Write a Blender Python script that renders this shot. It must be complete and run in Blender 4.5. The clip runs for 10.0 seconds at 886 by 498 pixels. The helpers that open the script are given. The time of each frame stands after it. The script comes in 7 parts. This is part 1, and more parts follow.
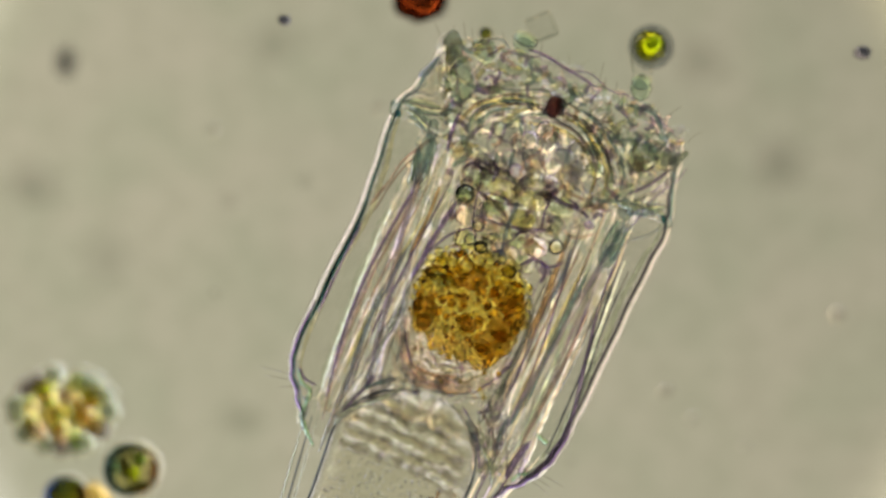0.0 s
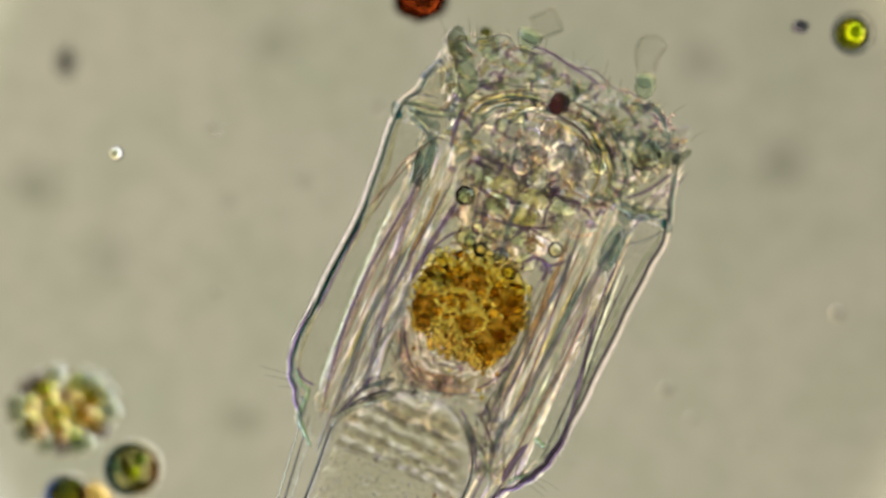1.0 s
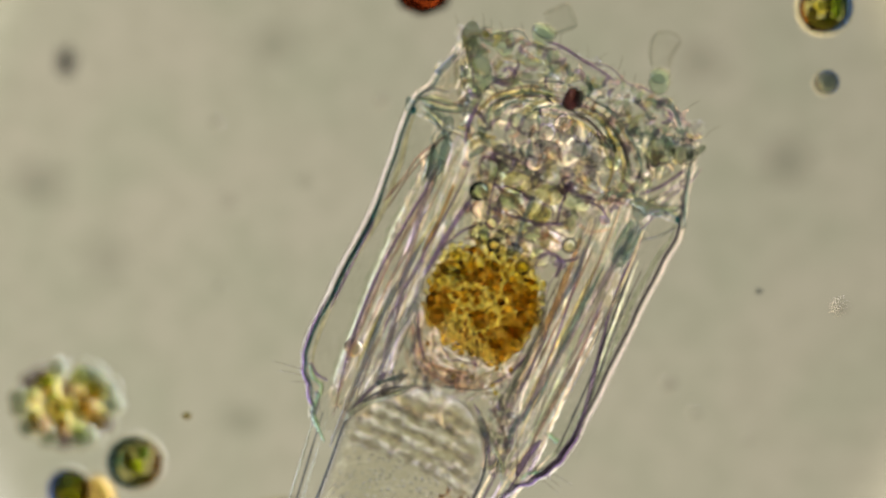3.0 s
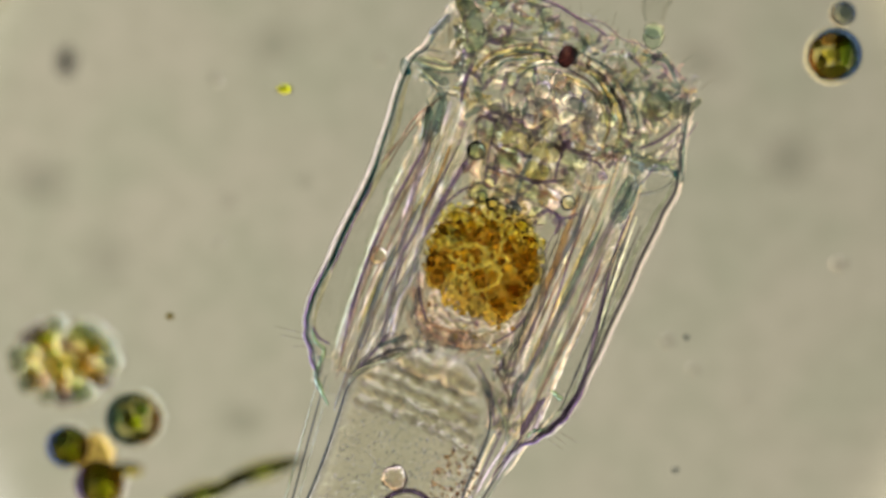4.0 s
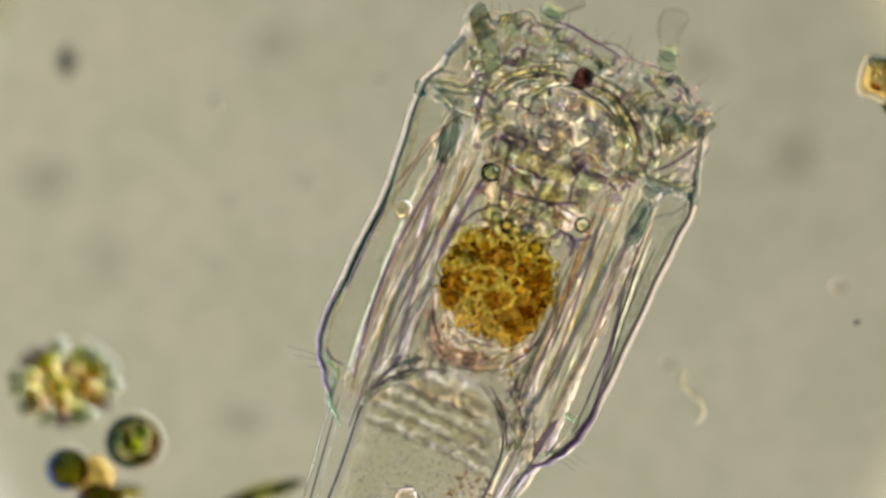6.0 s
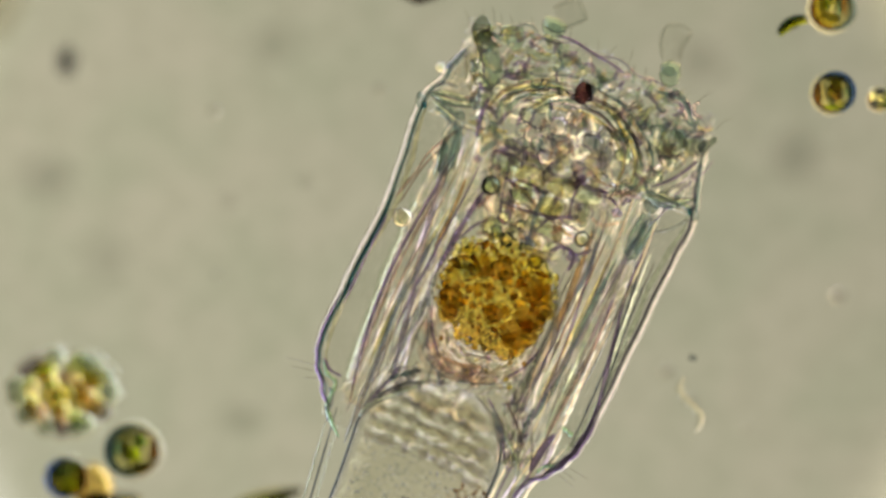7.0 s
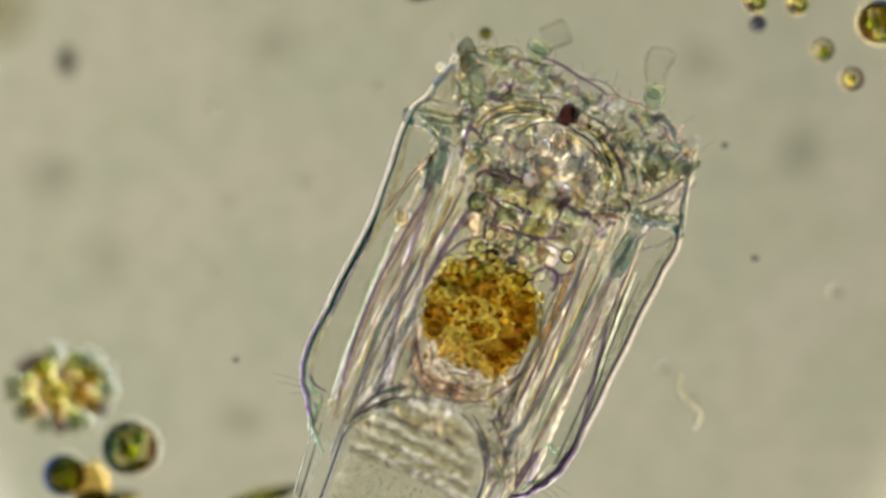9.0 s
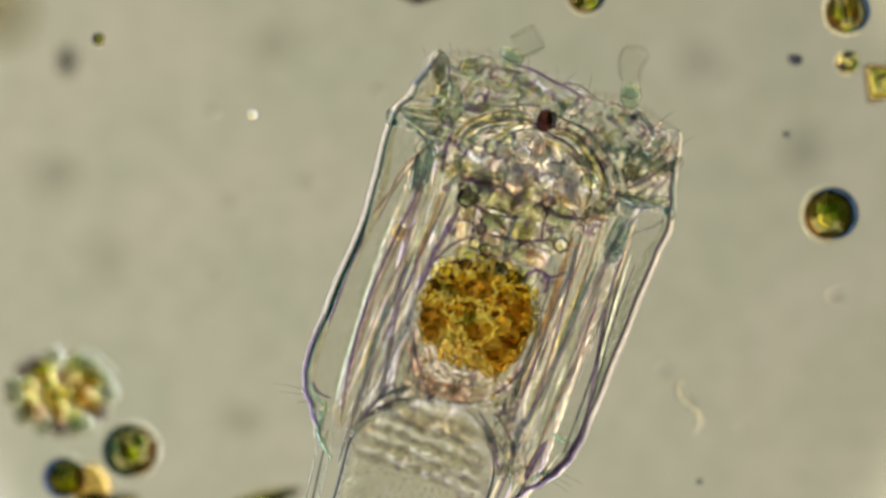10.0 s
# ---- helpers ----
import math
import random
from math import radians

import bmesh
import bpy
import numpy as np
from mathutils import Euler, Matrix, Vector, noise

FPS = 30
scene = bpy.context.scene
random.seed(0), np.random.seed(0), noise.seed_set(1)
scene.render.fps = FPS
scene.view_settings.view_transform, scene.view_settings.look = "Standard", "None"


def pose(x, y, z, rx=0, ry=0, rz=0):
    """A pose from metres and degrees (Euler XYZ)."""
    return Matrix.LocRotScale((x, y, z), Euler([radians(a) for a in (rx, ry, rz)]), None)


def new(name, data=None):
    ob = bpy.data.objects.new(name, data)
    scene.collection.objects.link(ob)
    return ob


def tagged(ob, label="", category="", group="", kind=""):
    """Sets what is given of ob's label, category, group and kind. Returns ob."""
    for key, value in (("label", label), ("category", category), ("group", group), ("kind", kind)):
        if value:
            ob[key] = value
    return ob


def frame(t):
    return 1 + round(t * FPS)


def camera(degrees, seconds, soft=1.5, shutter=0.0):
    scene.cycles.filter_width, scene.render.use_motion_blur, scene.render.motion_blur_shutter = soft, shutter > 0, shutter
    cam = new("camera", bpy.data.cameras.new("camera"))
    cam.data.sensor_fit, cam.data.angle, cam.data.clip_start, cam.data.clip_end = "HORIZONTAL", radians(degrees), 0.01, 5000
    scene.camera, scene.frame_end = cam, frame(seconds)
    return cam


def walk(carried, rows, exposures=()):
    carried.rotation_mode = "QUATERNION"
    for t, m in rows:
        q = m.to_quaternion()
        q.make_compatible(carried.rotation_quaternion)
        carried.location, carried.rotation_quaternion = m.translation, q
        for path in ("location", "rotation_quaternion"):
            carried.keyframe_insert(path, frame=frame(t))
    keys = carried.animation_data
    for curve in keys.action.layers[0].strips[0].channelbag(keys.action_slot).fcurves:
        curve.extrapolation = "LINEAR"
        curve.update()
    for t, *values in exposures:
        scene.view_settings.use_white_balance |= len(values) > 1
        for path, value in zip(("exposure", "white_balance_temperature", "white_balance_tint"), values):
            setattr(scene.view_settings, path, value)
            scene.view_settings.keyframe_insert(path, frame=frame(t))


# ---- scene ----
# A drop of pond water on a slide, seen from above through a microscope at a
# thousandfold scale: one millimetre here is one micrometre on the slide.
S = 0.00025                      # metres per picture unit in the plane of focus
ZF = 0.03                        # height of the plane of focus above the slide
F = 784 * S / math.tan(radians(13))
cam = camera(26, 10.0, soft=2.8)
cam.data.dof.use_dof = True          # the objective's shallow depth of focus
cam.data.dof.focus_distance = F
cam.data.dof.aperture_fstop = 0.34
EYE = pose(0, 0, F + ZF)
walk(cam, [(0.0, EYE), (10.0, EYE)], [(0.0, 0.0, 6500, 9), (2.0, 0.0, 6500, 10.5), (3.3, 0.0, 6500, 11.5), (5.6, 0.0, 6500, 11), (7.0, 0.04, 6500, 7.5), (10.0, 0.04, 6500, 8)])
scene.cycles.max_bounces = 32
scene.cycles.transmission_bounces = 32
scene.cycles.transparent_max_bounces = 64


# ---- light: the dim stand around, and the lamp field under the slide ----
world = bpy.data.worlds.new("dim_room")
world.use_nodes = True
world.node_tree.nodes["Background"].inputs[0].default_value = (0.160, 0.152, 0.170, 1)
scene.world = world


def W(px, py, z):
    """World place at height z of a place (px, py) in the plane of focus, seen along the view."""
    k = S * (F + ZF - z) / F
    return Vector(((px - 784) * k, (441 - py) * k, z))


AXIS, SIDE = (0.382, -0.924), (0.924, 0.382)
AXIS_W, SIDE_W = Vector((AXIS[0], -AXIS[1], 0)), Vector((SIDE[0], -SIDE[1], 0))


# ---- mesh helpers ----
def finish(name, verts, faces, material, parent=None, label="", smooth=True):
    me = bpy.data.meshes.new(name)
    me.from_pydata([tuple(v) for v in verts], [], faces)
    me.materials.append(material)
    if smooth:
        me.polygons.foreach_set("use_smooth", [True] * len(me.polygons))
    me.update()
    ob = new(name, me)
    if parent:
        ob.parent = parent
    return tagged(ob, label) if label else ob


def part(name, bm, material, parent, label="", smooth=True):
    bmesh.ops.recalc_face_normals(bm, faces=bm.faces)
    me = bpy.data.meshes.new(name)
    bm.to_mesh(me)
    bm.free()
    me.materials.append(material)
    if smooth:
        me.polygons.foreach_set("use_smooth", [True] * len(me.polygons))
    ob = new(name, me)
    if parent:
        ob.parent = parent
    return tagged(ob, label) if label else ob


def ball(radius, lumps=0.0, freq=1.0, squash=(1, 1, 1), detail=3, seed=0.0, shift=(0, 0, 0)):
    bm = bmesh.new()
    bmesh.ops.create_icosphere(bm, subdivisions=detail, radius=1)
    off = Vector((seed * 7.3, seed * 3.1, seed * 5.7))
    for v in bm.verts:
        k = 1 + lumps * (0.55 * noise.noise(v.co * freq + off) + 0.45 * noise.noise(v.co * (2.3 * freq) - off))
        v.co = Vector([v.co[i] * squash[i] * radius * k + shift[i] for i in range(3)])
    return bm


def tube_data(points, radii, sides=8, flat=1.0):
    verts, faces = [], []
    n = len(points)
    for i, p in enumerate(points):
        d = (points[min(i + 1, n - 1)] - points[max(i - 1, 0)]).normalized()
        side = d.cross(Vector((0, 0, 1)))
        side = side.normalized() if side.length > 1e-6 else Vector((1, 0, 0))
        up = side.cross(d)
        for k in range(sides):
            a = 2 * math.pi * k / sides
            verts.append(p + side * (math.cos(a) * radii[i]) + up * (math.sin(a) * radii[i] * flat))
    for i in range(n - 1):
        for k in range(sides):
            q = (k + 1) % sides
            faces.append((i * sides + k, i * sides + q, (i + 1) * sides + q, (i + 1) * sides + k))
    faces.append(tuple(range(sides))[::-1])
    faces.append(tuple(range((n - 1) * sides, n * sides)))
    return verts, faces


def tube(name, points, radius, material, parent, label="", sides=8, flat=1.0, taper=0.35, sharp=False):
    n = len(points)
    # sharp tubes are prisms that bend the added ring into bright lines
    if sharp and (points[-1] - points[0]).dot(AXIS_W) * sum(p.dot(SIDE_W) for p in points) < 0:
        points = points[::-1]
    radii = [radius * (1 - (1 - taper) * max(0, abs(2 * i / (n - 1) - 1) - 0.6) / 0.4) for i in range(n)]
    v, f = tube_data(points, radii, 3 if sharp else sides, flat)
    return finish(name, v, f, material, parent, label, not sharp)


BM = bmesh.new()
bmesh.ops.create_icosphere(BM, subdivisions=2, radius=1)
UNIT_V = [v.co.copy() for v in BM.verts]
UNIT_F = [tuple(v.index for v in f.verts) for f in BM.faces]
BM.free()


def cloud(name, places, sizes, material, parent, label, rng, lumps=0.35, squash=0.6):
    """Many small lumpy grains joined into one mesh."""
    verts, faces = [], []
    for p, s in zip(places, sizes):
        base = len(verts)
        off = Vector((rng.uniform(0, 90), rng.uniform(0, 90), rng.uniform(0, 90)))
        turn = Euler((rng.uniform(0, 6), rng.uniform(0, 6), rng.uniform(0, 6))).to_matrix()
        long = Vector((1, rng.uniform(squash, 1), rng.uniform(squash, 1)))
        for u in UNIT_V:
            k = s * (1 + lumps * noise.noise(u * 1.4 + off))
            verts.append(p + turn @ Vector((u.x * long.x * k, u.y * long.y * k, u.z * long.z * k)))
        faces += [tuple(base + i for i in f) for f in UNIT_F]
    ob = finish(name, verts, faces, material, parent, label)
    ob["kind"] = "stuff"
    return ob


def worms(name, places, radii, material, parent, label, rng, turn=None):
    """Many short bent strokes of tissue joined into one mesh; turn: the way they tend to lie, in degrees."""
    verts, faces = [], []
    for p, r in zip(places, radii):
        a = rng.uniform(0, 6.28) if turn is None else radians(turn + rng.uniform(-40, 40))
        ln, bend, tilt = r * rng.uniform(2.0, 4.2), rng.uniform(-0.8, 0.8), rng.uniform(-0.5, 0.5)
        pts = []
        for i in range(9):
            f = i / 4 - 1
            pts.append(p + Vector((math.cos(a + bend * f), math.sin(a + bend * f), tilt * 0.3)) * (ln * f))
        v, f = tube_data(pts, [r * (0.3 + 0.7 * math.sin(math.pi * (0.08 + 0.84 * i / 8))) * (1 + 0.35 * noise.noise(pts[i] * 300)) for i in range(9)], 8, 0.7)
        faces += [tuple(len(verts) + k for k in q) for q in f]
        verts += v
    ob = finish(name, verts, faces, material, parent, label)
    ob["kind"] = "stuff"
    return ob


def curve(table, x):
    """Smooth reading of a short table of (x, value) pairs."""
    if x <= table[0][0]:
        return table[0][1]
    for (x0, y0), (x1, y1) in zip(table, table[1:]):
        if x <= x1:
            t = (x - x0) / (x1 - x0)
            t = t * t * (3 - 2 * t)
            return y0 + (y1 - y0) * t
    return table[-1][1]


# ---- materials ----
def nodes_of(name):
    m = bpy.data.materials.new(name)
    m.use_nodes = True
    m.node_tree.nodes.clear()
    return m, m.node_tree.nodes, m.node_tree.links


def clear(name, tint, ior=1.3, glassy=0.7, deep=0.8, scale=400.0, bump=0.0, rough=0.0, other=None, seedy=0.04, hues=()):
    """Clear living matter: partly lets light straight through, partly bends it.
    tint: what one surface lets through; deep or other: what it shifts to in its grain."""
    m, n, l = nodes_of(name)
    out = n.new("ShaderNodeOutputMaterial")
    co = n.new("ShaderNodeTexCoord")
    tex = n.new("ShaderNodeTexNoise")
    tex.inputs["Scale"].default_value = scale
    tex.inputs["Detail"].default_value = 3
    ramp = n.new("ShaderNodeValToRGB")
    ramp.color_ramp.elements[0].position, ramp.color_ramp.elements[1].position = 0.36, 0.64
    dark = other or tuple(c * deep for c in tint)
    ramp.color_ramp.elements[0].color = (*dark, 1)
    ramp.color_ramp.elements[1].color = (*tint, 1)
    for k, c in enumerate(hues):
        e = ramp.color_ramp.elements.new(0.37 + 0.26 * (k + 0.5) / len(hues))
        e.color = (*c, 1)
    l.new(co.outputs["Object"], tex.inputs["Vector"])
    l.new(tex.outputs["Fac"], ramp.inputs[0])
    info = n.new("ShaderNodeObjectInfo")
    hsv = n.new("ShaderNodeHueSaturation")
    span = n.new("ShaderNodeMapRange")
    span.inputs["To Min"].default_value, span.inputs["To Max"].default_value = 1 - seedy, 1.0
    l.new(info.outputs["Random"], span.inputs["Value"])
    l.new(span.outputs[0], hsv.inputs["Value"])
    l.new(ramp.outputs[0], hsv.inputs["Color"])
    thru = n.new("ShaderNodeBsdfTransparent")
    l.new(hsv.outputs[0], thru.inputs["Color"])
    relief = None
    if bump:
        fine = n.new("ShaderNodeTexNoise")
        fine.inputs["Scale"].default_value = scale * 1.7
        fine.inputs["Detail"].default_value = 2
        relief = n.new("ShaderNodeBump")
        relief.inputs["Strength"].default_value = bump
        relief.inputs["Distance"].default_value = 0.0006
        l.new(co.outputs["Object"], fine.inputs["Vector"])
        l.new(fine.outputs["Fac"], relief.inputs["Height"])
    bent = n.new("ShaderNodeBsdfRefraction")
    bent.inputs["IOR"].default_value = ior
    bent.inputs["Roughness"].default_value = rough
    l.new(hsv.outputs[0], bent.inputs["Color"])
    if relief:
        l.new(relief.outputs[0], bent.inputs["Normal"])
    mix = n.new("ShaderNodeMixShader")
    mix.inputs[0].default_value = glassy
    l.new(thru.outputs[0], mix.inputs[1])
    l.new(bent.outputs[0], mix.inputs[2])
    l.new(mix.outputs[0], out.inputs["Surface"])
    return m


def dust_material(name, tint, power=1.5, thick=0.5):
    """A speck that thins out towards its edge."""
    m, n, l = nodes_of(name)
    out = n.new("ShaderNodeOutputMaterial")
    co = n.new("ShaderNodeTexCoord")
    grad = n.new("ShaderNodeTexGradient")
    grad.gradient_type = "SPHERICAL"
    flat = n.new("ShaderNodeVectorMath")
    flat.operation = "MULTIPLY"
    flat.inputs[1].default_value = (1, 1, 0)
    l.new(co.outputs["Object"], flat.inputs[0])
    l.new(flat.outputs[0], grad.inputs["Vector"])
    p = n.new("ShaderNodeMath")
    p.operation = "POWER"
    p.inputs[1].default_value = power
    l.new(grad.outputs["Fac"], p.inputs[0])
    k = n.new("ShaderNodeMath")
    k.operation = "MULTIPLY"
    k.inputs[1].default_value = thick
    l.new(p.outputs[0], k.inputs[0])
    mix = n.new("ShaderNodeMixShader")
    a = n.new("ShaderNodeBsdfTransparent")
    b = n.new("ShaderNodeBsdfTransparent")
    b.inputs["Color"].default_value = (*tint, 1)
    l.new(k.outputs[0], mix.inputs[0])
    l.new(a.outputs[0], mix.inputs[1])
    l.new(b.outputs[0], mix.inputs[2])
    l.new(mix.outputs[0], out.inputs["Surface"])
    return m


def lamp_field_material():
    """The microscope's lamp field: even and greenish grey in the middle; around it an unseen
    bright ring, added so that bent rays show highlights, warm to violet towards its rim."""
    m, n, l = nodes_of("frosted_lamp_field")
    out = n.new("ShaderNodeOutputMaterial")
    co = n.new("ShaderNodeTexCoord")
    big = n.new("ShaderNodeTexNoise")
    big.inputs["Scale"].default_value = 2.4
    big.inputs["Detail"].default_value = 2
    ramp = n.new("ShaderNodeValToRGB")
    ramp.color_ramp.elements[0].position, ramp.color_ramp.elements[1].position = 0.35, 0.65
    ramp.color_ramp.elements[0].color = (0.404, 0.387, 0.272, 1)
    ramp.color_ramp.elements[1].color = (0.446, 0.413, 0.293, 1)
    small = n.new("ShaderNodeTexNoise")
    small.inputs["Scale"].default_value = 8
    small.inputs["Detail"].default_value = 5
    dim = n.new("ShaderNodeMapRange")
    dim.inputs["From Min"].default_value, dim.inputs["From Max"].default_value = 0.38, 0.62
    dim.inputs["To Min"].default_value, dim.inputs["To Max"].default_value = 0.935, 1.05
    dist = n.new("ShaderNodeVectorMath")
    dist.operation = "LENGTH"
    # unseen bright ring, added beyond the view to brighten refracting edges
    ring = n.new("ShaderNodeMapRange")
    ring.interpolation_type = "SMOOTHSTEP"
    ring.inputs["From Min"].default_value, ring.inputs["From Max"].default_value = 0.76, 0.83
    ring.inputs["To Min"].default_value, ring.inputs["To Max"].default_value = 1.0, 7.6
    slant = n.new("ShaderNodeVectorMath")
    slant.operation = "DOT_PRODUCT"
    slant.inputs[1].default_value = (0.62, 0.78, 0)
    hue = n.new("ShaderNodeValToRGB")
    hue.color_ramp.elements[0].color = (0.84, 0.95, 1.38, 1)
    hue.color_ramp.elements[1].color = (1.15, 1.02, 0.80, 1)
    lean = n.new("ShaderNodeMapRange")
    lean.inputs["From Min"].default_value, lean.inputs["From Max"].default_value = -0.8, 0.8
    outer = n.new("ShaderNodeMapRange")
    outer.inputs["From Min"].default_value, outer.inputs["From Max"].default_value = 0.74, 0.82
    fringe = n.new("ShaderNodeMix")
    fringe.data_type, fringe.blend_type = "RGBA", "MULTIPLY"
    fall = n.new("ShaderNodeVectorMath")
    fall.operation = "DOT_PRODUCT"
    fall.inputs[1].default_value = (-0.17, -0.09, 0)
    full = n.new("ShaderNodeMath")
    full.operation = "ADD"
    full.inputs[1].default_value = 1.03
    even = n.new("ShaderNodeMath")
    even.operation = "MULTIPLY"
    l.new(co.outputs["Object"], fall.inputs[0])
    l.new(fall.outputs["Value"], full.inputs[0])
    mul = n.new("ShaderNodeMath")
    mul.operation = "MULTIPLY"
    em = n.new("ShaderNodeEmission")
    l.new(co.outputs["Object"], big.inputs["Vector"])
    l.new(co.outputs["Object"], small.inputs["Vector"])
    l.new(co.outputs["Object"], dist.inputs[0])
    l.new(big.outputs["Fac"], ramp.inputs[0])
    l.new(small.outputs["Fac"], dim.inputs["Value"])
    l.new(dist.outputs["Value"], ring.inputs[0])
    l.new(ring.outputs[0], mul.inputs[0])
    l.new(dim.outputs[0], mul.inputs[1])
    l.new(co.outputs["Object"], slant.inputs[0])
    l.new(slant.outputs["Value"], lean.inputs["Value"])
    l.new(lean.outputs[0], hue.inputs[0])
    l.new(dist.outputs["Value"], outer.inputs["Value"])
    l.new(outer.outputs[0], fringe.inputs[0])
    l.new(ramp.outputs[0], fringe.inputs[6])
    l.new(hue.outputs[0], fringe.inputs[7])
    # the added ring turns from warm to violet towards its rim
    reach = n.new("ShaderNodeMapRange")
    reach.inputs["From Min"].default_value, reach.inputs["From Max"].default_value = 0.72, 1.56
    tone = n.new("ShaderNodeValToRGB")
    tone.color_ramp.elements[0].color = (1.0, 1.0, 1.0, 1)
    tone.color_ramp.elements[1].color = (0.16, 0.13, 0.26, 1)
    for at_r, c in ((0.07, (1.03, 1.01, 0.95)), (0.24, (1.03, 1.0, 1.0)), (0.46, (1.02, 0.88, 1.04)), (0.70, (0.60, 0.47, 0.84))):
        tone.color_ramp.elements.new(at_r).color = (*c, 1)
    tinge = n.new("ShaderNodeMix")
    tinge.data_type, tinge.blend_type = "RGBA", "MULTIPLY"
    tinge.inputs[0].default_value = 1.0
    l.new(dist.outputs["Value"], reach.inputs["Value"])
    l.new(reach.outputs[0], tone.inputs[0])
    l.new(fringe.outputs[2], tinge.inputs[6])
    l.new(tone.outputs[0], tinge.inputs[7])
    l.new(tinge.outputs[2], em.inputs["Color"])
    l.new(mul.outputs[0], even.inputs[0])
    l.new(full.outputs[0], even.inputs[1])
    l.new(even.outputs[0], em.inputs["Strength"])
    l.new(em.outputs[0], out.inputs["Surface"])
    return m


def slide_material():
    """Clear glass with faint smears at two scales."""
    m, n, l = nodes_of("slide_glass")
    out = n.new("ShaderNodeOutputMaterial")
    co = n.new("ShaderNodeTexCoord")
    tints = []
    for scale, lo, hi in ((18, (0.955, 0.965, 0.95), (1.0, 0.99, 0.99)), (75, (0.965, 0.968, 0.962), (1.0, 1.0, 1.0))):
        tex = n.new("ShaderNodeTexNoise")
        tex.inputs["Scale"].default_value = scale
        tex.inputs["Detail"].default_value = 4
        ramp = n.new("ShaderNodeValToRGB")
        ramp.color_ramp.elements[0].position, ramp.color_ramp.elements[1].position = 0.36, 0.60
        ramp.color_ramp.elements[0].color, ramp.color_ramp.elements[1].color = (*lo, 1), (*hi, 1)
        l.new(co.outputs["Object"], tex.inputs["Vector"])
        l.new(tex.outputs["Fac"], ramp.inputs[0])
        tints.append(ramp)
    both = n.new("ShaderNodeMix")
    both.data_type, both.blend_type = "RGBA", "MULTIPLY"
    both.inputs[0].default_value = 1.0
    l.new(tints[0].outputs[0], both.inputs[6])
    l.new(tints[1].outputs[0], both.inputs[7])
    a = n.new("ShaderNodeBsdfTransparent")
    l.new(both.outputs[2], a.inputs["Color"])
    g = n.new("ShaderNodeBsdfGlossy")
    g.inputs["Roughness"].default_value = 0.05
    mix = n.new("ShaderNodeMixShader")
    mix.inputs[0].default_value = 0.01
    l.new(a.outputs[0], mix.inputs[1])
    l.new(g.outputs[0], mix.inputs[2])
    l.new(mix.outputs[0], out.inputs["Surface"])
    return m


M_LAMP = lamp_field_material()
M_SLIDE = slide_material()
M_SHELL = clear("clear_lorica", (0.996, 0.995, 0.988), 1.10, 0.35, 0.985, 260, 0.7, other=(0.970, 0.972, 0.956))
M_FILM = clear("flank_film", (1.0, 1.0, 0.995), 1.20, 0.85, 0.97, 330, 0.6, other=(0.982, 0.982, 0.972), seedy=0.0)
M_RIM = clear("lorica_edge", (0.93, 0.915, 0.925), 1.32, 0.75, 0.97, 300, seedy=0.02)
M_HALO = clear("soft_edge", (1.0, 0.992, 0.998), 1.16, 0.6, 0.98, 300, seedy=0.02)
M_RIM_THIN = clear("thin_edge", (0.97, 0.97, 0.95), 1.40, 0.9, 0.96, 300)
M_STRAND = {hue: clear(hue + "_strand", tint, bend, 0.85, 0.86, 260, 0.2) for hue, tint, bend in (
    ("brown", (0.85, 0.77, 0.72), 1.26), ("orange", (0.94, 0.82, 0.62), 1.28), ("yellow", (1.0, 0.97, 0.76), 1.34), ("blue", (0.68, 0.74, 0.83), 1.26),
    ("violet", (0.70, 0.62, 0.79), 1.26), ("teal", (0.66, 0.78, 0.77), 1.26), ("cream", (0.99, 0.985, 0.95), 1.36), ("grey", (0.86, 0.88, 0.89), 1.26),
    ("green", (0.92, 0.965, 0.89), 1.34), ("rose", (1.0, 0.91, 0.84), 1.30))}
M_DUSKCELL = clear("dusky_dome_cell", (0.94, 0.945, 0.945), 1.08, 0.5, 0.94, 160)
M_SOFT = {hue: clear(hue + "_stroke", tint, 1.12, 0.6, 0.88, 260, 0.2) for hue, tint in (
    ("violet", (0.90, 0.86, 0.93)), ("teal", (0.85, 0.905, 0.90)), ("green", (0.945, 0.97, 0.915)), ("grey", (0.91, 0.91, 0.935)), ("yellow", (1.0, 0.985, 0.88)))}
M_STROKE = {hue: clear(hue + "_fleck", tint, 1.22, 0.7, 0.88, 260, 0.2) for hue, tint in (
    ("violet", (0.82, 0.77, 0.87)), ("teal", (0.77, 0.84, 0.83)), ("green", (0.93, 0.97, 0.90)), ("grey", (0.88, 0.88, 0.91)), ("brown", (0.88, 0.81, 0.77)))}
M_LINE = clear("dark_line", (0.46, 0.51, 0.56), 1.4, 0.7, 0.8, 300, seedy=0.2)
M_FIBRE = [clear("golden_fibre", (0.99, 0.95, 0.84), 1.42, 0.85, 0.93, 260, 0.3),
           clear("violet_fibre", (0.88, 0.85, 0.92), 1.42, 0.85, 0.88, 260, 0.3),
           clear("green_fibre", (0.93, 0.98, 0.92), 1.42, 0.85, 0.92, 260, 0.3)]
M_SEAM = clear("violet_seam", (0.90, 0.86, 0.94), 1.25, 0.6, 0.88, 260, 0.3)
M_TEAL = clear("teal_muscle", (0.92, 0.945, 0.94), 1.10, 0.5, 0.72, 160, 0.4, other=(0.66, 0.75, 0.76))
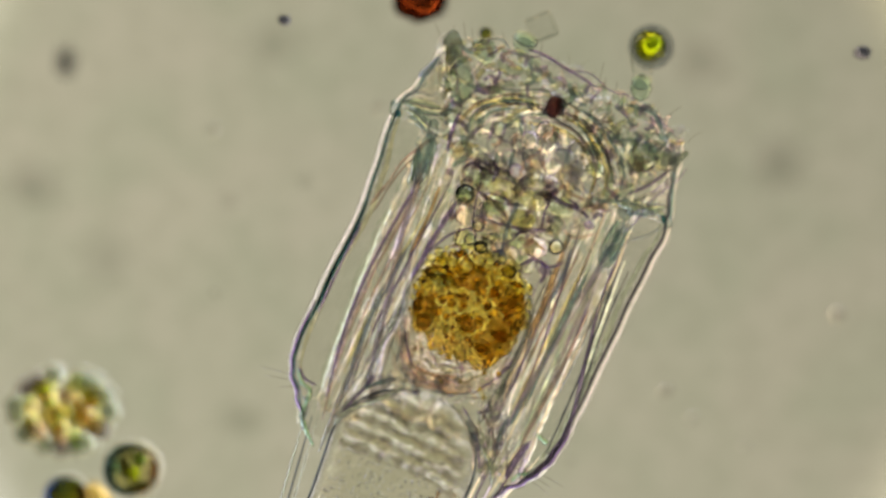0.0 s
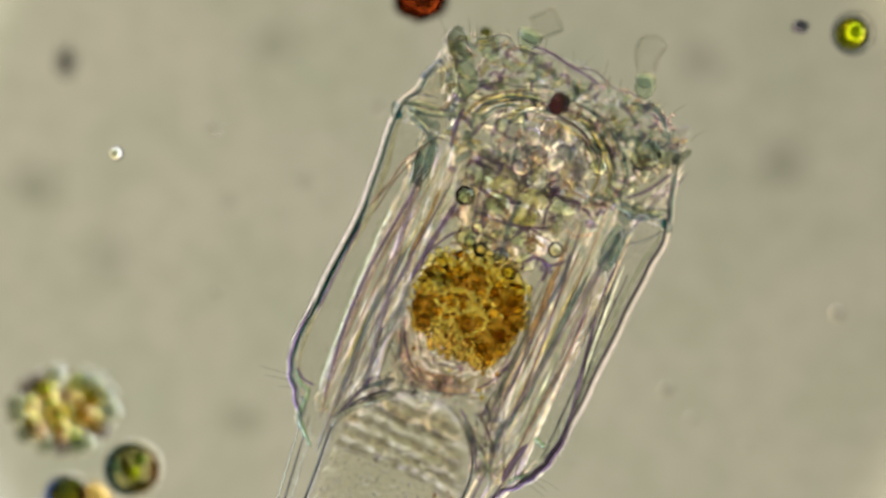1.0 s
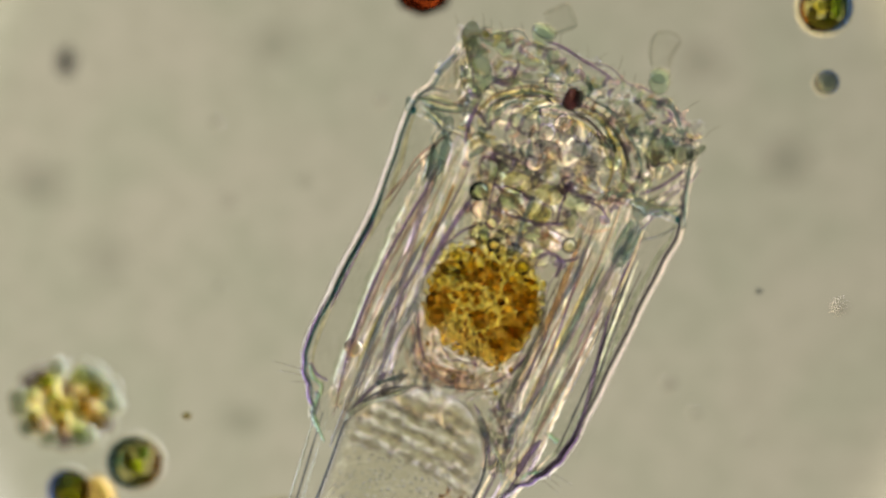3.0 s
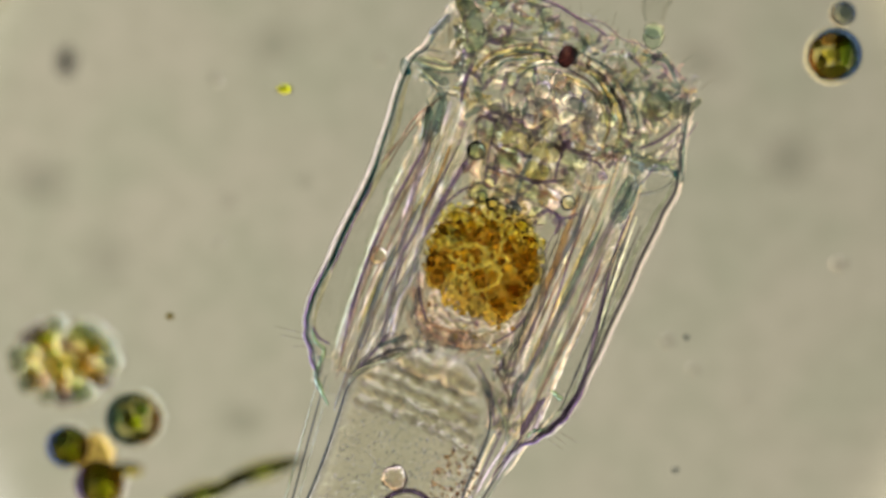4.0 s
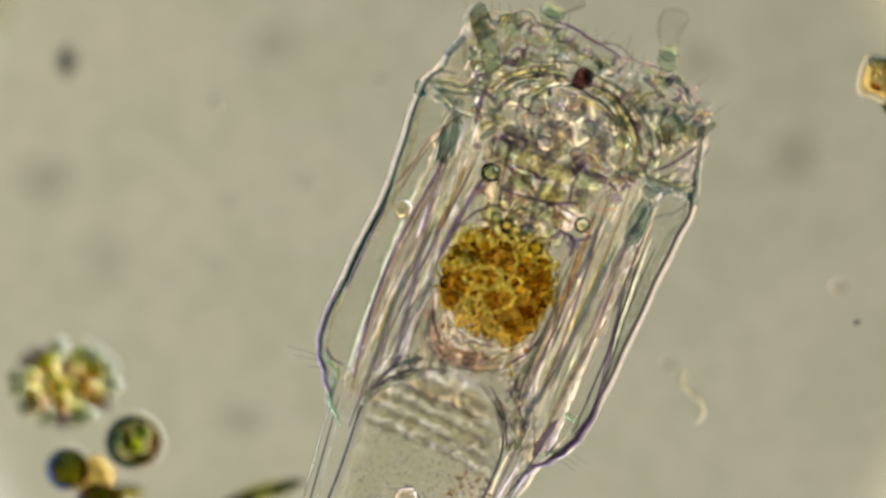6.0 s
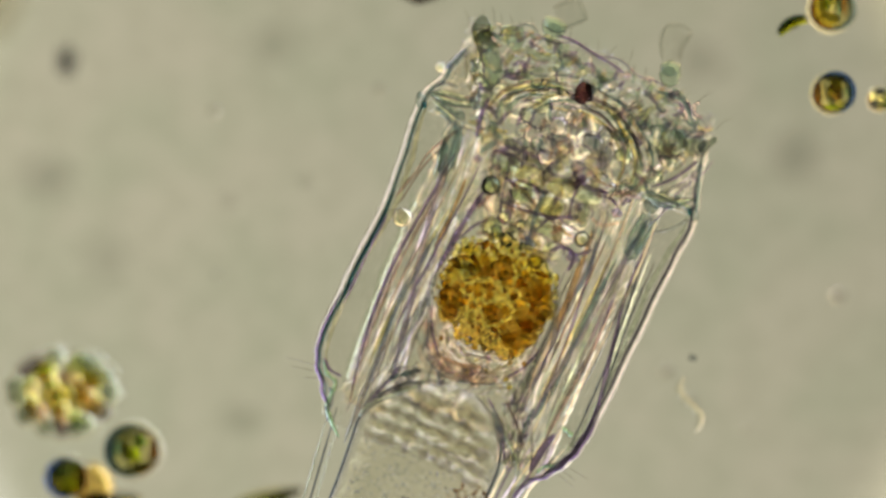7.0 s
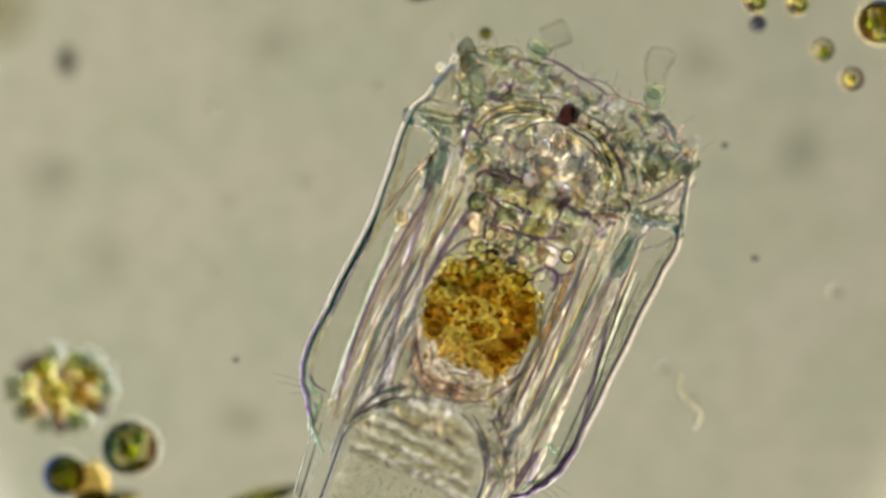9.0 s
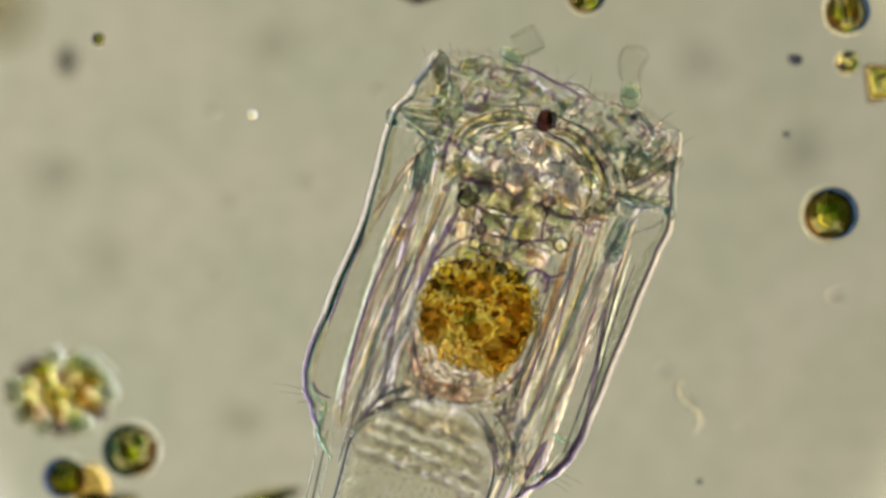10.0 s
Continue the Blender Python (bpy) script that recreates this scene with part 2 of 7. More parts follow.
M_TISSUE = [clear("pale_tissue", (1.0, 0.98, 0.955), 1.36, 0.9, 0.94, 320, 0.2),
            clear("green_tissue", (0.94, 0.97, 0.86), 1.32, 0.8, 0.90, 320, 0.2),
            clear("rosy_tissue", (0.97, 0.92, 0.93), 1.36, 0.85, 0.90, 320, 0.2)]
M_HEAD = clear("head_tissue", (1.0, 0.975, 0.97), 1.38, 0.92, 0.9, 250, other=(0.87, 0.85, 0.92), seedy=0.0,
               hues=((1.0, 0.965, 0.97), (0.87, 0.93, 0.89), (1.0, 0.98, 0.91), (0.94, 0.91, 0.97), (0.88, 0.94, 0.87), (1.0, 0.97, 0.97)))
M_MASTAX = clear("mastax_tissue", (1.0, 0.98, 0.93), 1.30, 0.9, 0.9, 170, other=(0.92, 0.89, 0.93), seedy=0.0,
                 hues=((0.99, 0.96, 0.88), (0.93, 0.95, 0.85), (1.0, 0.97, 0.95), (0.95, 0.95, 0.84), (1.0, 0.965, 0.96)))
M_FLANK = clear("flank_tissue", (0.998, 0.98, 0.97), 1.38, 0.85, 0.9, 150, other=(0.91, 0.915, 0.93), seedy=0.0,
                hues=((0.955, 0.97, 0.94), (0.995, 0.96, 0.90), (0.975, 0.965, 0.955)))
M_FILLING = clear("sac_filling", (1.0, 0.992, 0.97), 1.22, 0.8, 0.95, 420, other=(0.96, 0.95, 0.91), seedy=0.0)
M_BELLY = clear("belly_tissue", (1.0, 0.965, 0.96), 1.28, 0.85, 0.9, 150, other=(0.93, 0.85, 0.82), seedy=0.0,
                hues=((0.97, 0.96, 0.91), (0.97, 0.88, 0.84)))
M_MEAL = clear("golden_meal", (0.99, 0.94, 0.46), 1.36, 0.8, 0.9, 330, other=(0.48, 0.42, 0.17), seedy=0.0,
               hues=((0.78, 0.69, 0.30), (1.0, 0.97, 0.58), (0.62, 0.54, 0.22), (0.98, 0.91, 0.46), (0.62, 0.46, 0.17)))
M_DOME = [clear("dome_cell", (0.99, 0.96, 0.97), 1.22, 0.9, 0.95, 250, seedy=0.0), clear("dome_cell_dusky", (0.88, 0.89, 0.92), 1.22, 0.9, 0.9, 250), clear("dome_cell_green", (0.90, 0.95, 0.86), 1.25, 0.9, 0.9, 250)]
M_PALP = clear("palp_flesh", (0.90, 0.95, 0.88), 1.12, 0.5, 0.85, 200, 0.3, other=(0.80, 0.88, 0.80))
M_FAINT = clear("faint_film", (0.972, 0.975, 0.962), 1.06, 0.35, 0.97, 200)
M_DUSK = clear("dusky_violet_line", (0.46, 0.40, 0.52), 1.4, 0.7, 0.8, 300)
M_STAIN = clear("olive_stain", (0.965, 0.955, 0.76), 1.08, 0.3, 0.93, 250)
M_VIOLET = clear("violet_fold", (0.72, 0.63, 0.79), 1.2, 0.5, 0.8, 260, 0.3)
M_LOBE = clear("grey_green_lobe", (0.92, 0.95, 0.90), 1.26, 0.85, 0.75, 200, 0.3, other=(0.60, 0.67, 0.62))
M_JELLY = clear("soft_jelly", (0.99, 0.995, 0.985), 1.05, 0.2, 0.98, 160, 0.2)
M_AMBER = [clear("amber_grain", (0.96, 0.80, 0.30), 1.30, 0.7, 0.85, 420, 0.3),
           clear("brown_grain", (0.80, 0.60, 0.30), 1.22, 0.6, 0.8, 420, 0.3),
           clear("olive_grain", (0.95, 0.90, 0.42), 1.34, 0.8, 0.85, 420, 0.3)]
M_DROPLET = clear("yellow_droplet", (1.0, 0.98, 0.66), 1.38, 0.9, 0.95, 200, seedy=0.0)
M_AMBERDROP = clear("amber_droplet", (0.97, 0.84, 0.42), 1.42, 0.9, 0.85, 200, seedy=0.0)
M_GLINT = clear("golden_glint", (1.0, 0.96, 0.62), 1.30, 0.95, 0.95, 300, seedy=0.0)
M_OIL = clear("oil_globule", (0.93, 0.96, 0.86), 1.5, 1.0, 0.95, 200)
M_EYE = clear("red_pigment", (0.66, 0.40, 0.34), 1.2, 0.5, 0.6, 200, 0.3, other=(0.34, 0.26, 0.34))
M_EYECAP = clear("eye_cap", (0.48, 0.49, 0.54), 1.15, 0.5, 0.7, 200, 0.3)
M_KNOB = clear("dark_lobe", (0.76, 0.79, 0.73), 1.14, 0.6, 0.8, 120, other=(0.58, 0.62, 0.58))
M_ROSYCLOUD = clear("rosy_cloud", (0.992, 0.955, 0.935), 1.05, 0.3, 0.96, 160)
M_VEIL = clear("grey_patch", (0.80, 0.86, 0.97), 1.06, 0.4, 0.95, 200)
M_BROWNPATCH = clear("brown_patch", (0.92, 0.81, 0.64), 1.06, 0.4, 0.85, 160)
M_SAC = clear("grainy_sac", (1.0, 0.993, 0.975), 1.10, 0.45, 0.95, 900, 0.8)
M_BLADDER = clear("dark_bladder_edge", (0.46, 0.38, 0.52), 1.42, 0.9, 0.7, 200)
M_HAIR = clear("hair", (0.88, 0.87, 0.86), 1.2, 0.5, 0.95, 200)
M_OVAL = clear("green_oval", (0.66, 0.74, 0.56), 1.2, 0.5, 0.8, 160, 0.3, other=(0.48, 0.56, 0.42))
M_GREEN = clear("green_cell", (0.70, 0.68, 0.32), 1.45, 0.45, 0.35, 160, 0.5, other=(0.28, 0.32, 0.14))
M_YELLOWGREEN = clear("yellow_green_cell", (0.93, 0.93, 0.22), 1.40, 0.9, 0.8, 90, 0.3, other=(0.74, 0.80, 0.12))
M_SMOKE = clear("smoky_ring", (0.72, 0.74, 0.76), 1.08, 0.3, 0.9, 160)
M_SWIM = clear("bright_swimmer", (0.95, 0.95, 0.36), 2.0, 0.97, 0.8, 90, 0.2, other=(0.74, 0.80, 0.20))
M_GLOBULE = clear("oil_globule", (1.0, 1.0, 0.84), 1.5, 1.0, 0.92, 160)
M_GLOBULE_DARK = clear("dark_globule", (0.70, 0.80, 0.68), 1.5, 1.0, 0.92, 160)
M_RIB_BAND = [clear("pale_rib", (1.0, 0.992, 0.94), 1.18, 0.85, 0.97, 200, 0.2), clear("dusky_gap", (0.88, 0.86, 0.85), 1.05, 0.4, 0.93, 200, 0.2)]
M_CRUMBLE = clear("brown_crumble", (0.78, 0.67, 0.52), 1.36, 0.8, 0.85, 300, 0.3)
M_NUT = clear("dark_food", (0.84, 0.68, 0.46), 1.2, 0.5, 0.85, 300, 0.3)
M_TANBALL = clear("tan_grain", (0.80, 0.60, 0.38), 1.5, 0.2, 0.6, 110, 0.6, other=(0.44, 0.30, 0.18))
M_TARN = clear("dark_green_rim", (0.30, 0.38, 0.38), 1.3, 0.5, 0.8, 200)
M_HOOK = clear("green_hook", (0.88, 0.985, 0.87), 1.36, 0.9, 0.85, 260, 0.5, other=(0.74, 0.92, 0.76))
M_EDGELINE = clear("teal_edge_line", (0.26, 0.52, 0.55), 1.3, 0.6, 0.85, 300)
# weakly bending film; round the algae its shells imitate bright halos
M_CLEARSHELL = clear("cell_wall", (1.0, 0.993, 0.95), 1.10, 0.15, 0.99, 200, seedy=0.0)
M_SPRING = clear("spring_green", (0.82, 0.90, 0.56), 1.25, 0.7, 0.8, 160, 0.2)
M_BROWN = clear("brown_cell", (0.78, 0.75, 0.47), 1.45, 0.06, 0.6, 110, 0.8, other=(0.46, 0.46, 0.30), hues=((0.60, 0.58, 0.36), (0.72, 0.58, 0.36)))
M_RED = clear("red_brown_grain", (0.50, 0.20, 0.08), 1.6, 0.9, 0.35, 120, 0.7, other=(0.14, 0.07, 0.05))
M_DARK = clear("dark_speck", (0.42, 0.43, 0.53), 1.3, 0.6, 0.75, 200)
M_BLUE = clear("bluish_cell", (0.62, 0.62, 0.50), 1.45, 0.35, 0.6, 150, 0.3, other=(0.36, 0.42, 0.46))
M_CLUSTER = [clear("colony_cell", (0.98, 0.96, 0.62), 1.20, 0.7, 0.7, 110, 0.3, other=(0.74, 0.76, 0.44), seedy=0.10,
                   hues=((0.88, 0.72, 0.46), (0.93, 0.92, 0.50), (0.76, 0.82, 0.54))),
             clear("colony_cell_pale", (0.99, 0.98, 0.84), 1.25, 0.9, 0.8, 110, 0.3, seedy=0.08),
             clear("colony_cell_grey", (0.80, 0.82, 0.72), 1.18, 0.6, 0.8, 130, 0.3, other=(0.60, 0.66, 0.64), seedy=0.12),
             clear("colony_cell_rusty", (0.88, 0.74, 0.54), 1.20, 0.7, 0.7, 110, 0.3, other=(0.70, 0.60, 0.44), seedy=0.1),
             clear("colony_cell_violet", (0.66, 0.62, 0.68), 1.16, 0.5, 0.8, 110, 0.3, seedy=0.1)]
M_CELL = clear("olive_jelly", (0.92, 0.90, 0.70), 1.30, 0.10, 0.6, 120, 0.4, other=(0.80, 0.80, 0.54), seedy=0.08)
M_CLEARCELL = clear("clear_jelly", (0.985, 0.985, 0.93), 1.10, 0.15, 0.97, 120, 0.2)
M_RINGLINE = clear("violet_brown_ring", (0.45, 0.39, 0.45), 1.2, 0.5, 0.85, 200)
M_CHLORO = {hue: clear(hue + "_chloroplast", tint, bend, 0.5, 0.8, 160, 0.3) for hue, tint, bend in (
    ("dark", (0.36, 0.36, 0.20), 1.2), ("olive", (0.66, 0.62, 0.30), 1.2), ("brown", (0.60, 0.49, 0.32), 1.2), ("yellow", (1.0, 0.985, 0.56), 1.25), ("lime", (0.80, 0.90, 0.36), 1.3),
    ("teal", (0.50, 0.68, 0.68), 1.2), ("pale", (1.0, 0.99, 0.90), 1.25), ("orange", (0.88, 0.62, 0.30), 1.2), ("navy", (0.34, 0.37, 0.47), 1.2), ("green", (0.48, 0.60, 0.26), 1.2))}
M_ORANGE = clear("orange_jelly", (0.94, 0.80, 0.44), 1.16, 0.5, 0.85, 150, 0.5)
M_FRUSTULE = clear("diatom_glass", (0.70, 0.60, 0.36), 1.4, 0.8, 0.8, 200)
M_OLIVE = clear("olive_cell", (0.74, 0.68, 0.26), 1.5, 0.14, 0.4, 110, 0.4, other=(0.36, 0.37, 0.20), hues=((0.46, 0.42, 0.17),))
M_BLUEFRINGE = clear("blue_fringe", (0.28, 0.40, 0.64), 1.3, 0.6, 0.8, 200)
M_BLUEHAZE = clear("blue_edge", (0.62, 0.70, 0.78), 1.15, 0.4, 0.85, 200)
M_RUST = clear("rusty_rim", (0.66, 0.44, 0.22), 1.2, 0.5, 0.8, 200)
M_TANCUBE = clear("tan_cube", (0.86, 0.80, 0.58), 1.2, 0.4, 0.85, 120, 0.2, other=(0.66, 0.60, 0.40))
M_FRUSTULE_CORE = clear("frustule_core", (0.99, 0.98, 0.80), 1.2, 0.5, 0.85, 120, 0.2, other=(0.88, 0.87, 0.58))
M_WORM = clear("clear_thread", (0.995, 0.985, 0.93), 1.17, 0.7, 0.97, 200)
M_DROP = clear("pale_drop", (1.0, 0.985, 0.88), 1.26, 0.95, 0.98, 120)
M_DUST = dust_material("dust", (0.12, 0.12, 0.14), 1.2, 0.75)
# tint for the painted brown vignette of the upper left corner
M_TAN = dust_material("tan_vignette", (0.42, 0.36, 0.20), 1.0, 0.6)
M_HAZE = dust_material("hazy_dust", (0.35, 0.35, 0.33), 1.3, 0.27)


# ---- setting ----
def setting():
    bm = bmesh.new()
    bmesh.ops.create_cube(bm, size=1)
    for v in bm.verts:
        v.co = Vector((v.co.x * 3.0, v.co.y * 2.0, v.co.z * 0.004 - 0.002))
    slide = part("ground", bm, M_SLIDE, None, smooth=False)
    tagged(slide, "clear glass microscope slide lit from below", "glass slide", kind="structure")
    bm = bmesh.new()
    bmesh.ops.create_circle(bm, cap_ends=True, segments=96, radius=1.56)
    lamp = part("backdrop", bm, M_LAMP, None, smooth=False)
    lamp.location = (0, 0, -1.5)
    tagged(lamp, "glowing lamp field under the slide with an added unseen bright ring", "lamp field", kind="structure")


setting()

# ---- the rotifer ----
def lumpy(name, place, v0, v1, spread, zmid, thick, amp, cell, stretch, material, parent, label, seed=0.0, step=2.4, ends=0.12, ragged=14.0):
    """A soft slab of living matter, both faces lumpy. spread(v) gives its two edges across;
    cell: width of the lumps; stretch: how much longer they are along the body."""
    lo, hi = spread((v0 + v1) / 2)
    nu, nv = max(8, int((hi - lo) / step)), max(8, int((v1 - v0) / (step * min(stretch, 3))))
    verts, faces = [], []
    for face in (0, 1):
        for i in range(nv + 1):
            v = v0 + (v1 - v0) * i / nv
            lo, hi = spread(v)
            tip = min(1, i / nv / ends, (1 - i / nv) / ends)
            for j in range(nu + 1):
                s = j / nu * 2 - 1
                u = lo + (hi - lo) * j / nu + ragged * s * s * s * noise.noise(Vector((v / 26, s, seed)))
                along = v + ragged * (i / nv * 2 - 1) ** 3 * noise.noise(Vector((u / 26, 7, seed)))
                e = (1 - s ** 4) * tip * (2 - tip)
                q = Vector((u / cell, v / (cell * stretch), seed + 40 * face))
                d = noise.noise(q) + 0.32 * noise.noise(q * 2.1 + Vector((9, 4, 0)))
                z = zmid + (1 if face else -1) * (thick * e + 0.0002) + d * amp * S * e
                verts.append(place(u, along, max(z, 0.0022)))
    per, w = (nu + 1) * (nv + 1), nu + 1
    for i in range(nv):
        for j in range(nu):
            a = i * w + j
            faces.append((a, a + w, a + w + 1, a + 1))
            faces.append((per + a, per + a + 1, per + a + w + 1, per + a + w))
    for i in range(nv):
        for j in (0, nu):
            a = i * w + j
            q = (a, per + a, per + a + w, a + w)
            faces.append(q[::-1] if j == 0 else q)
    for j in range(nu):
        for i in (0, nv):
            a = i * w + j
            q = (a, a + 1, per + a + 1, per + a)
            faces.append(q[::-1] if i == nv else q)
    return finish(name, verts, faces, material, parent, label)


# u runs across its body, v along it towards the head, in picture units
ROT_X, ROT_Y = 850, 520
ROOT = Vector((W(ROT_X, ROT_Y, ZF).x, W(ROT_X, ROT_Y, ZF).y, 0))


def B(u, v, z=ZF):
    """Place in the rotifer's space."""
    return W(ROT_X + u * SIDE[0] + v * AXIS[0], ROT_Y + u * SIDE[1] + v * AXIS[1], z) - ROOT


WIDTH_RIGHT = [(-345, 150), (-312, 168), (-289, 196), (-262, 216), (-229, 230), (-183, 238), (-83, 246), (51, 254), (157, 262), (208, 269), (248, 262), (288, 251), (328, 244), (385, 236)]
WIDTH = [(-345, 203), (-326, 214), (-292, 236), (-258, 260), (-228, 270), (-195, 272), (-110, 267), (63, 254), (130, 257), (212, 263), (256, 262), (300, 243), (354, 229), (414, 228)]


def Q(x, y, z=ZF):
    """Place in the rotifer's space of a place in the plane of focus, the body at rest."""
    return W(x, y, z) - ROOT


def spline(knots, per=8):
    """A smooth line through a few places."""
    pts, n = [], len(knots)
    for i in range(n - 1):
        a, b, c, d = knots[max(i - 1, 0)], knots[i], knots[i + 1], knots[min(i + 2, n - 1)]
        for k in range(per):
            t = k / per
            pts.append(0.5 * (2 * b + (c - a) * t + (2 * a - 5 * b + 4 * c - d) * t * t + (3 * b - a - 3 * c + d) * t ** 3))
    return pts + [knots[-1].copy()]


def strand(name, flat_xy, radius, material, parent, label="", z=ZF, keep=None, sharp=False, wobble=0.25, flat=0.8, sides=8, taper=0.25):
    """A living thread through a few places x, y, its thickness uneven."""
    keep = keep or (lambda p: p)
    pts = [keep(p) for p in spline([Q(flat_xy[i], flat_xy[i + 1], z) for i in range(0, len(flat_xy), 2)])]
    n, seed = len(pts), flat_xy[0] * 0.37
    radii = [radius * S * (1 + wobble * 2 * noise.noise(Vector((i / 5, seed, 1)))) * (1 - (1 - taper) * max(0, abs(2 * i / (n - 1) - 1) - 0.7) / 0.3) for i in range(n)]
    if sharp and (pts[-1] - pts[0]).dot(AXIS_W) * sum(p.dot(SIDE_W) for p in pts) < 0:
        pts, radii = pts[::-1], radii[::-1]
    v, f = tube_data(pts, radii, 3 if sharp else sides, flat)
    return finish(name, v, f, material, parent, label, not sharp)


def pillow(size_x, size_y, size_z, seed, power=3.2):
    """A cushion-shaped cell, its outline between a square and a circle."""
    bm = bmesh.new()
    bmesh.ops.create_icosphere(bm, subdivisions=3, radius=1)
    for v in bm.verts:
        c = v.co
        k = 1 / (abs(c.x) ** power + abs(c.y) ** power) ** (1 / power) * math.hypot(c.x, c.y) if math.hypot(c.x, c.y) > 1e-6 else 1
        g = 1 + 0.22 * noise.noise(c * 1.2 + Vector((seed * 3.7, seed, 2)))
        v.co = Vector((c.x * k * size_x * g, c.y * k * size_y * g, c.z * size_z))
    return bm


def flank(v, side):
    return curve(WIDTH_RIGHT if side > 0 else WIDTH, v)


def front_edge(s):
    """How far forward the lorica reaches, s from -1 to 1 across."""
    return 366 + 42 * math.sin(min(1, abs(s) / 0.55) * math.pi / 2) - 30 * max(0, abs(s) - 0.55) / 0.45


def build_lorica(root):
    rows, cols = 72, 26
    verts, faces = [], []
    for side in (0, 1):
        for i in range(rows + 1):
            f = i / rows
            for j in range(cols + 1):
                s = math.sin((j / cols * 2 - 1) * math.pi / 2)
                v = -345 + (front_edge(s) + 345) * f
                hw = flank(v, s) - (6 if side else 0)
                deep = ZF - 0.002 - (0.0018 if side else 0)
                flat = 0.35 + 0.65 * min(1, (v + 345) / 160)
                z = ZF - deep * flat * math.sqrt(max(0, 1 - s * s))
                z += 0.0010 * math.sin(s * 22) * (1 - s * s)
                verts.append(B(hw * s, v, max(z, 0.001 + (0.0018 if side else 0))))
    per = (rows + 1) * (cols + 1)
    ix = lambda q, i, j: q * per + i * (cols + 1) + j
    for i in range(rows):
        for j in range(cols):
            faces.append((ix(0, i, j), ix(0, i, j + 1), ix(0, i + 1, j + 1), ix(0, i + 1, j)))
            faces.append((ix(1, i, j), ix(1, i + 1, j), ix(1, i + 1, j + 1), ix(1, i, j + 1)))
    for i in range(rows):
        faces.append((ix(0, i, 0), ix(0, i + 1, 0), ix(1, i + 1, 0), ix(1, i, 0)))
        faces.append((ix(0, i, cols), ix(1, i, cols), ix(1, i + 1, cols), ix(0, i + 1, cols)))
    for j in range(cols):
        faces.append((ix(0, 0, j), ix(1, 0, j), ix(1, 0, j + 1), ix(0, 0, j + 1)))
        faces.append((ix(0, rows, j), ix(0, rows, j + 1), ix(1, rows, j + 1), ix(1, rows, j)))
    lorica = finish("lorica", verts, faces, M_SHELL, root, "clear glassy lorica with long side bulges")
    # thickened flank edges: prism, halo and tinted tubes imitate their bright and dark outlines
    for sg in (-1, 1):
        pts = [B(sg * flank(v, sg), v) for v in range(-345, 372, 6)]
        tube("lateral_edge", pts, (3.2 if sg < 0 else 2.2) * S, M_RIM, lorica, "bright-rimmed flank edge", sharp=True)
        # clear tube just outside the edge, added to imitate its soft halo
        pts = [B(sg * (flank(v, sg) + 1.5), v, ZF - 0.001) for v in range(-345, 372, 6)]
        tube("edge_halo", pts, 4.6 * S, M_HALO, lorica, "clear tube imitating the soft bright halo along the flank edge")
        pts = [B(sg * (flank(v, sg) - 1), v, ZF + 0.0012) for v in range(-345, -120 if sg < 0 else -150, 6)]
        tube("lower_edge", pts, 3.0 * S, M_STRAND["violet"], lorica, "violet-tinged lower flank edge", 6, taper=0.2)
        pts = [B(sg * (flank(v, sg) - 6), v, ZF + 0.001) for v in range(-345, 372, 6)]
        tube("edge_line", pts, 2.0 * S, M_EDGELINE if sg < 0 else M_DUSK, lorica, "thin dark line inside the flank edge", 6)
        lo, hi = (-160, 82) if sg < 0 else (-300, -170)
        pts = [B(sg * (flank(v, sg) - 8), v, ZF + 0.0015) for v in range(lo, hi, 6)]
        tube("edge_line", pts, (3.6 if sg < 0 else 4.2) * S, M_EDGELINE if sg < 0 else M_DUSK, lorica, "broad dark line inside the flank edge", 6, taper=0.1)
        pts = [B(sg * (flank(v, sg) - 17 - 4 * math.sin(v / 60)), v, ZF - 0.004) for v in range(-250, 250, 8)]
        tube("inner_edge", pts, 4.5 * S, M_SOFT["yellow" if sg < 0 else "green"], lorica, "faint inner line of the flank")
        band = (lambda v: (-(flank(v, -1) - 9), -186)) if sg < 0 else (lambda v: (186, flank(v, 1) - 9))
        lumpy("flank_film", B, -286, 232, band, ZF - 0.002, 0.002, 4.0, 8.0, 1.4, M_FILM, lorica, "faintly mottled clear skin of the flank", 12.0 + sg, 2.2, 0.06, 4.0)
        # hooked lower corner
        hooks = (("green", 4.6, 525, 652, 530, 676, 545, 692, 537, 716, 529, 736, 538, 764, 550, 790), ("grey", 3.4, 533, 700, 540, 716, 533, 742), ("violet", 2.8, 526, 650, 536, 670, 556, 682), ("cream", 3.4, 519, 668, 528, 704, 524, 750)) if sg < 0 else \
            (("green", 4.6, 946, 776, 956, 784, 964, 792), ("grey", 3.6, 908, 846, 926, 842, 944, 838), ("cream", 3.6, 906, 854, 934, 852, 962, 836), ("green", 3.4, 900, 858, 912, 846, 936, 846))
        for hue, radius, *way in hooks:
            strand("corner_hook", way, radius, M_STRAND[hue] if hue != "green" else M_HOOK, lorica, hue + " hooked lower corner", ZF + 0.002, sharp=hue == "cream")
        # shoulder: the fold from which the head sleeve begins
        pts = [B(sg * (252 - 92 * k / 14), 262 - 10 * math.sin(k / 14 * 3.1) + (18 if sg < 0 else -26) * k / 14, ZF + 0.004) for k in range(15)]
        tube("shoulder_fold", pts, 6.5 * S, M_FIBRE[2], lorica)
        pts = [B(sg * (250 - 40 * k / 14), 250 + 9 * k, ZF + 0.003) for k in range(15)]
